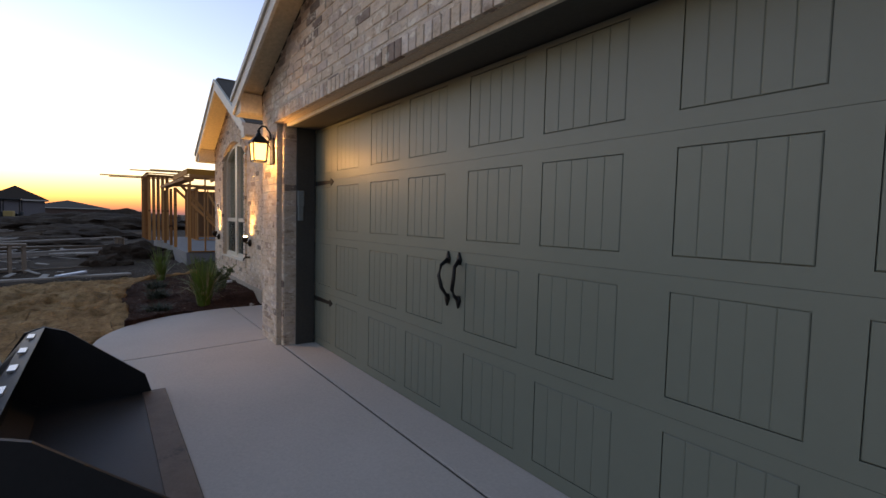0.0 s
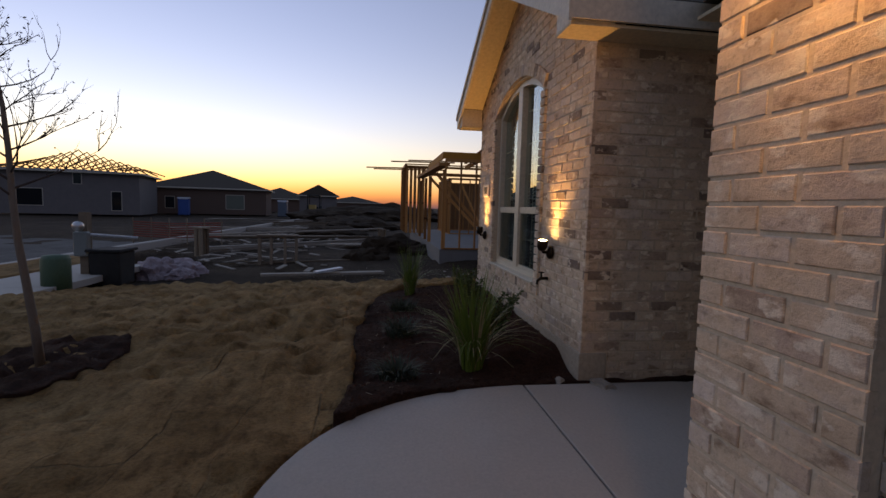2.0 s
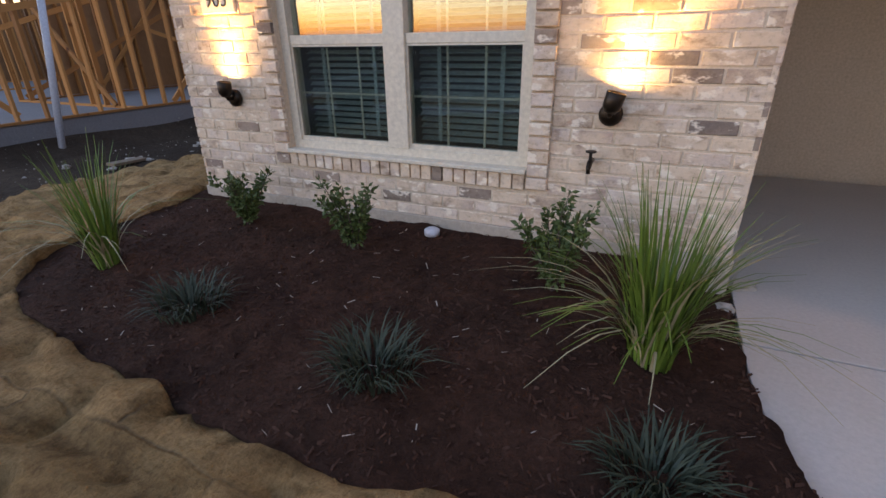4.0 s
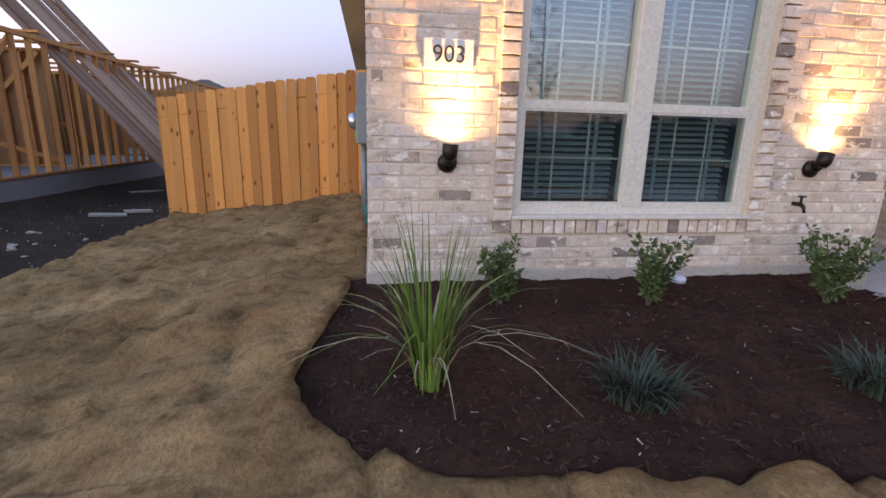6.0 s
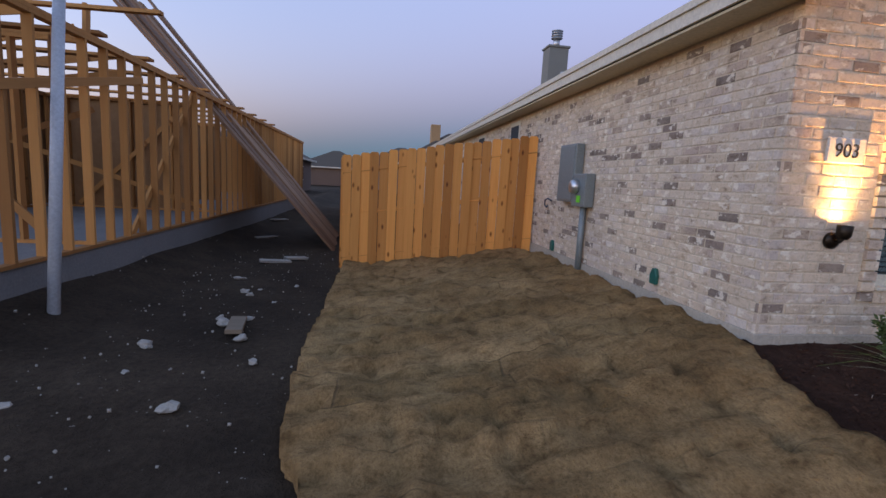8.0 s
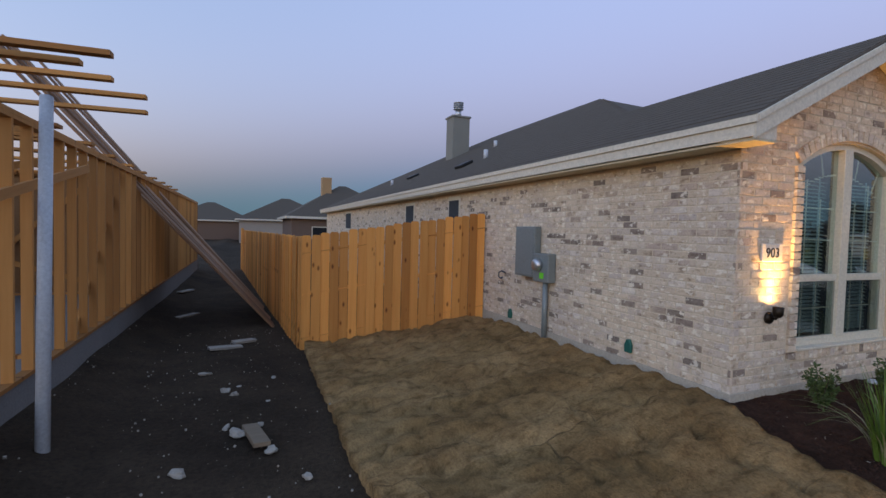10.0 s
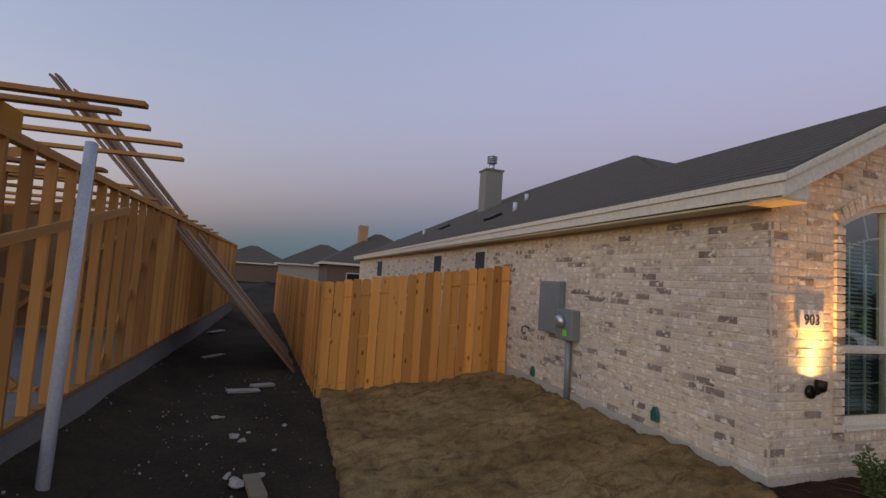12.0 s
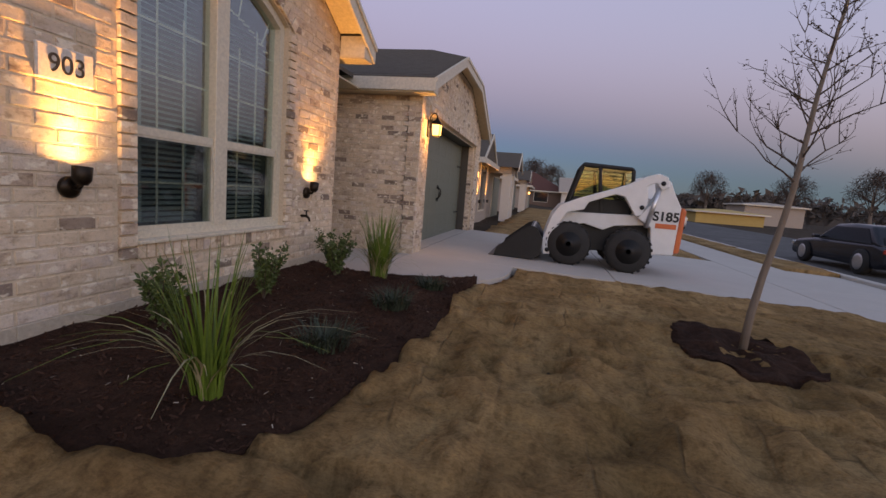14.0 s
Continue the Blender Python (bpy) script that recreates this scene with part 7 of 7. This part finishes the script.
for i, (x, y, r, h) in enumerate(((-4.5, -6.2, 0.35, 0.42), (-4.9, -5.8, 0.42, 0.34), (-4.3, -5.6, 0.25, 0.22))):
    heap(x, y, r, h, i + 51, M_RUBBISH, "heap of pinkish plastic sacks and scraps", "rubbish")
b = bmesh.new()
for k in range(240):
    x, y = rng.uniform(-30, -5.2), rng.uniform(-9, -2.8)
    L, w = rng.uniform(0.06, 0.5), rng.uniform(0.03, 0.08)
    box(b, -L, L, -w, w, 0, 0.02, pose(x, y, -0.40 + rng.uniform(-0.02, 0.03), rng.uniform(-8, 8), rng.uniform(-8, 8), rng.uniform(0, 360)))
single("scattered_offcuts", b, M_PALE, "offcuts and scraps strewn over the soil", "scraps", kind="stuff")

bn = thing("refuse_bin", "dark wheeled refuse bin with lid", "bin", (-3.1, -6.35, GZ))
b = bmesh.new()
prism(b, [(-3.36, 0.0 + GZ), (-2.86, GZ), (-2.80, 0.62 + GZ), (-3.42, 0.62 + GZ)], "y", -6.62, -6.1)
soften(b, 0.03, 2)
part("body", b, M_RUBBER, bn)
b = bmesh.new()
box(b, -3.45, -2.77, -6.66, -6.06, GZ + 0.625, GZ + 0.68)
soften(b, 0.02, 2)
part("lid", b, M_RUBBER, bn)
b = bmesh.new()
lathe(b, [(0.2, 0.0), (0.2, 0.62), (0.17, 0.68), (0.02, 0.70)], (-1.75, -6.5, -0.42), "z", 20)
single("utility_pedestal", b, surface("green_utility_paint", (0.05, 0.10, 0.055), (0.07, 0.135, 0.075), 4, 40, 0.6), "green utility pedestal beside the sidewalk", "utility box", smooth=True)
mp = thing("temporary_meter_post", "timber post with temporary power meter", "power post", (-3.0, -6.75, GZ))
b = bmesh.new()
box(b, -3.07, -2.93, -6.82, -6.68, GZ - 0.1, GZ + 1.35)
part("post", b, M_OSB, mp)
b = bmesh.new()
box(b, -2.93, -2.80, -6.86, -6.62, GZ + 0.55, GZ + 1.0)
soften(b, 0.02)
part("meter_box", b, M_GREYPAINT, mp)
b = bmesh.new()
lathe(b, [(0.09, -2.80), (0.09, -2.74), (0.05, -2.70)], (0, -6.74, GZ + 1.1), "x", 14)
part("dial", b, M_CHROME, mp, "", True)
b = bmesh.new()
tube(b, [(-2.9, -6.7, GZ + 0.95), (-3.3, -6.0, GZ + 0.87)], 0.03, 6)
part("conduit_arm", b, M_PVC, mp)
M_MESH = surface("orange_safety_mesh", (0.34, 0.055, 0.03), (0.46, 0.085, 0.045), 6, 40, 0.7)
bf = thing("safety_fence", "sagging orange safety fencing between stakes", "safety fence", (-12.5, -9.0, GZ))
for k in range(6):
    b = bmesh.new()
    y = -10.6 + k * 0.62
    tube(b, [(-12.8 - 0.05 * k, y, GZ - 0.05), (-12.8 - 0.05 * k, y, GZ + 0.95)], 0.025, 5)
    part("stake", b, M_OSB, bf)
for k in range(7):
    b = bmesh.new()
    z = GZ + 0.25 + k * 0.09
    tube(b, [(-12.8, -10.6, z), (-12.9, -9.3, z - 0.06), (-13.05, -7.5, z)], 0.02, 4)
    part("strand", b, M_MESH, bf)


def cabin(x, y, turn, paint, label):
    th = thing("portable_toilet", label, "portable toilet", (x, y, -0.5), "portable toilets")
    m = pose(x, y, -0.5, 0, 0, turn)
    for nm, mat, bx in (("body", paint, (-0.55, 0.55, -0.55, 0.55, 0.1, 2.0)), ("door", paint, (0.55, 0.59, -0.4, 0.4, 0.2, 1.9)), ("base", M_IRON, (-0.6, 0.6, -0.6, 0.6, 0.0, 0.1)), ("vent_strip", M_PVC, (0.552, 0.575, -0.5, 0.5, 1.92, 1.99))):
        b = bmesh.new()
        box(b, *bx)
        soften(b, 0.015)
        b.transform(m)
        part(nm, b, mat, th)
    b = bmesh.new()
    prism(b, [(-0.6, 2.0), (0.6, 2.0), (0.5, 2.18), (-0.5, 2.18)], "y", -0.6, 0.6)
    b.transform(m)
    part("roof", b, M_PVC, th, "pale moulded roof")


cabin(-53.5, -24.3, 10, surface("blue_moulded_plastic", (0.01, 0.08, 0.30), (0.02, 0.11, 0.38), 2, 20, 0.5), "blue moulded portable toilet")
cabin(-58, -13.8, 0, surface("grey_blue_plastic", (0.10, 0.14, 0.18), (0.14, 0.18, 0.22), 2, 20, 0.5), "grey-blue moulded portable toilet")
tc = thing("tractor", "dark tractor with roofed cab parked on the lots", "tractor", (-61, -10.3, -0.5))
for y in (-11.1, -9.5):
    b = bmesh.new()
    lathe(b, [(0.3, 0), (0.8, 0.02), (0.85, 0.1), (0.85, 0.35), (0.8, 0.42), (0.3, 0.44)], (-62.2, y - 0.2, 0.35), "y", 20)
    part("rear_wheel", b, M_RUBBER, tc, "", True)
    b = bmesh.new()
    lathe(b, [(0.2, 0), (0.48, 0.02), (0.5, 0.08), (0.5, 0.24), (0.2, 0.28)], (-59.9, y, 0.0), "y", 16)
    part("front_wheel", b, M_RUBBER, tc, "", True)
for nm, mat, bx in (("bonnet", M_YELLOW, (-61.2, -59.4, -10.7, -9.9, 0.4, 1.2)), ("cab_roof", M_IRON, (-63.0, -61.0, -11.2, -9.4, 2.45, 2.6)), ("seat_deck", M_IRON, (-62.9, -61.2, -10.9, -9.7, 0.5, 0.95))):
    b = bmesh.new()
    box(b, *bx)
    soften(b, 0.05, 2)
    part(nm, b, mat, tc)
for x in (-62.9, -61.1):
    for y in (-11.1, -9.5):
        b = bmesh.new()
        tube(b, [(x, y, 0.8), (x, y, 2.5)], 0.06, 6)
        part("cab_post", b, M_IRON, tc)


# ---- distant trees: thin crowns of many small twigs ----
def winter_tree(x, y, h, seed):
    rg = random.Random(seed)
    th = thing("winter_tree", "leafless tree with a dense twiggy crown", "tree", (x, y, -0.4), "trees at the street end")
    b = bmesh.new()
    tube(b, [(x, y, -0.4), (x + 0.2, y, h * 0.3), (x, y + 0.2, h * 0.6)], [h * 0.03, h * 0.022, h * 0.012], 7)
    part("trunk", b, M_BARK, th)
    b = bmesh.new()
    for k in range(9):
        a = k * 2.4 + rg.uniform(-0.4, 0.4)
        q = Vector((x + math.cos(a) * h * 0.30, y + math.sin(a) * h * 0.30, h * rg.uniform(0.55, 0.85)))
        tube(b, [(x, y, h * rg.uniform(0.22, 0.45)), q], [h * 0.012, h * 0.004], 4, False)
    for k in range(900):
        a, e, f = rg.uniform(0, math.tau), rg.uniform(-0.35, 1.5), rg.uniform(0.25, 1.0) ** 0.6
        R = h * 0.40 * f * (1 + 0.35 * noise.noise((math.cos(a) * 1.7, math.sin(a) * 1.7 + e, seed)))
        q = Vector((x, y, h * 0.55)) + Vector((math.cos(a) * math.cos(e), math.sin(a) * math.cos(e), math.sin(e) * 0.95)) * R
        d = Vector((rg.gauss(0, 1), rg.gauss(0, 1), rg.gauss(0.6, 0.8))).normalized() * h * rg.uniform(0.04, 0.10)
        tube(b, [q - d, q + d], [h * 0.0035, h * 0.0012], 3, False)
    tagged(part("crown", b, M_TWIG, th), kind="stuff")


for i, (x, y, h) in enumerate(((92, 0.5, 9), (96, -3, 8), (110, -24, 8), (100, -33, 9), (96, -46, 9), (88, -54, 10), (90, -62, 10), (84, -72, 10), (78, -80, 10), (105, -15, 8))):
    winter_tree(x, y, h, i + 70)
b = bmesh.new()
for k in range(1500):
    a = rng.uniform(-1.15, 0.35) if k < 1000 else rng.uniform(2.0, 4.6)
    r = rng.uniform(150, 210)
    c = Vector((r * math.cos(a), r * math.sin(a), -0.5))
    hh = rng.uniform(3.0, 6.5) * (1 + 0.4 * noise.noise((a * 9, 0, 0))) * (1.25 if a < 0 and k < 1000 else 0.8 if k < 1000 else 0.4)
    w = hh * rng.uniform(0.4, 0.6)
    for j in range(26):
        t, e, f = rng.uniform(0, math.tau), rng.uniform(0.0, 1.5), rng.uniform(0.4, 1.0)
        q = c + Vector((w * f * math.cos(t) * math.cos(e), w * f * math.sin(t) * math.cos(e), hh * (0.35 + 0.62 * f * math.sin(e))))
        u = Vector((rng.gauss(0, 1), rng.gauss(0, 1), rng.gauss(0, 1))) * hh * 0.10
        v = Vector((rng.gauss(0, 1), rng.gauss(0, 1), rng.gauss(0, 1))) * hh * 0.10
        b.faces.new([b.verts.new(p) for p in (q - u, q + v, q + u)])
    tr3 = [b.verts.new(p) for p in (c + Vector((-w * 0.7, 0, 0)), c + Vector((0, w * 0.7, 0)), c + Vector((w * 0.7, -w * 0.4, 0)), c + Vector((0, 0, hh * 0.5)))]
    for f in ((0, 1, 3), (1, 2, 3), (2, 0, 3)):
        b.faces.new([tr3[m] for m in f])
single("far_woods", b, surface("bare_woodland", (0.075, 0.056, 0.043), (0.13, 0.10, 0.08), 0.4, 3, 0.95, 0, 0.5, 0.3), "dark belt of bare woodland at the horizon", "woods", kind="stuff")

# ---- the long brick faces, laid last ----
lay_bricks(west, (0.007, 21.8, 0.20), -90, 21.8 - 0.0, 0.0, SOFFIT - 0.2, lambda z: west_blocked(z + 0.20), (19.4, 21.8))
lay_bricks(east, (W1 - 0.007, 0.0, 0.0), 90, 2.7, 0.0, SOFFIT, lambda z: [], (0, 1.2))
lay_bricks(gwest, (G0 + 0.007, 2.7, 0.0), -90, 2.7 - GY, 0.0, SOFFIT - 0.03, lambda z: [], (2.0, 3.2))
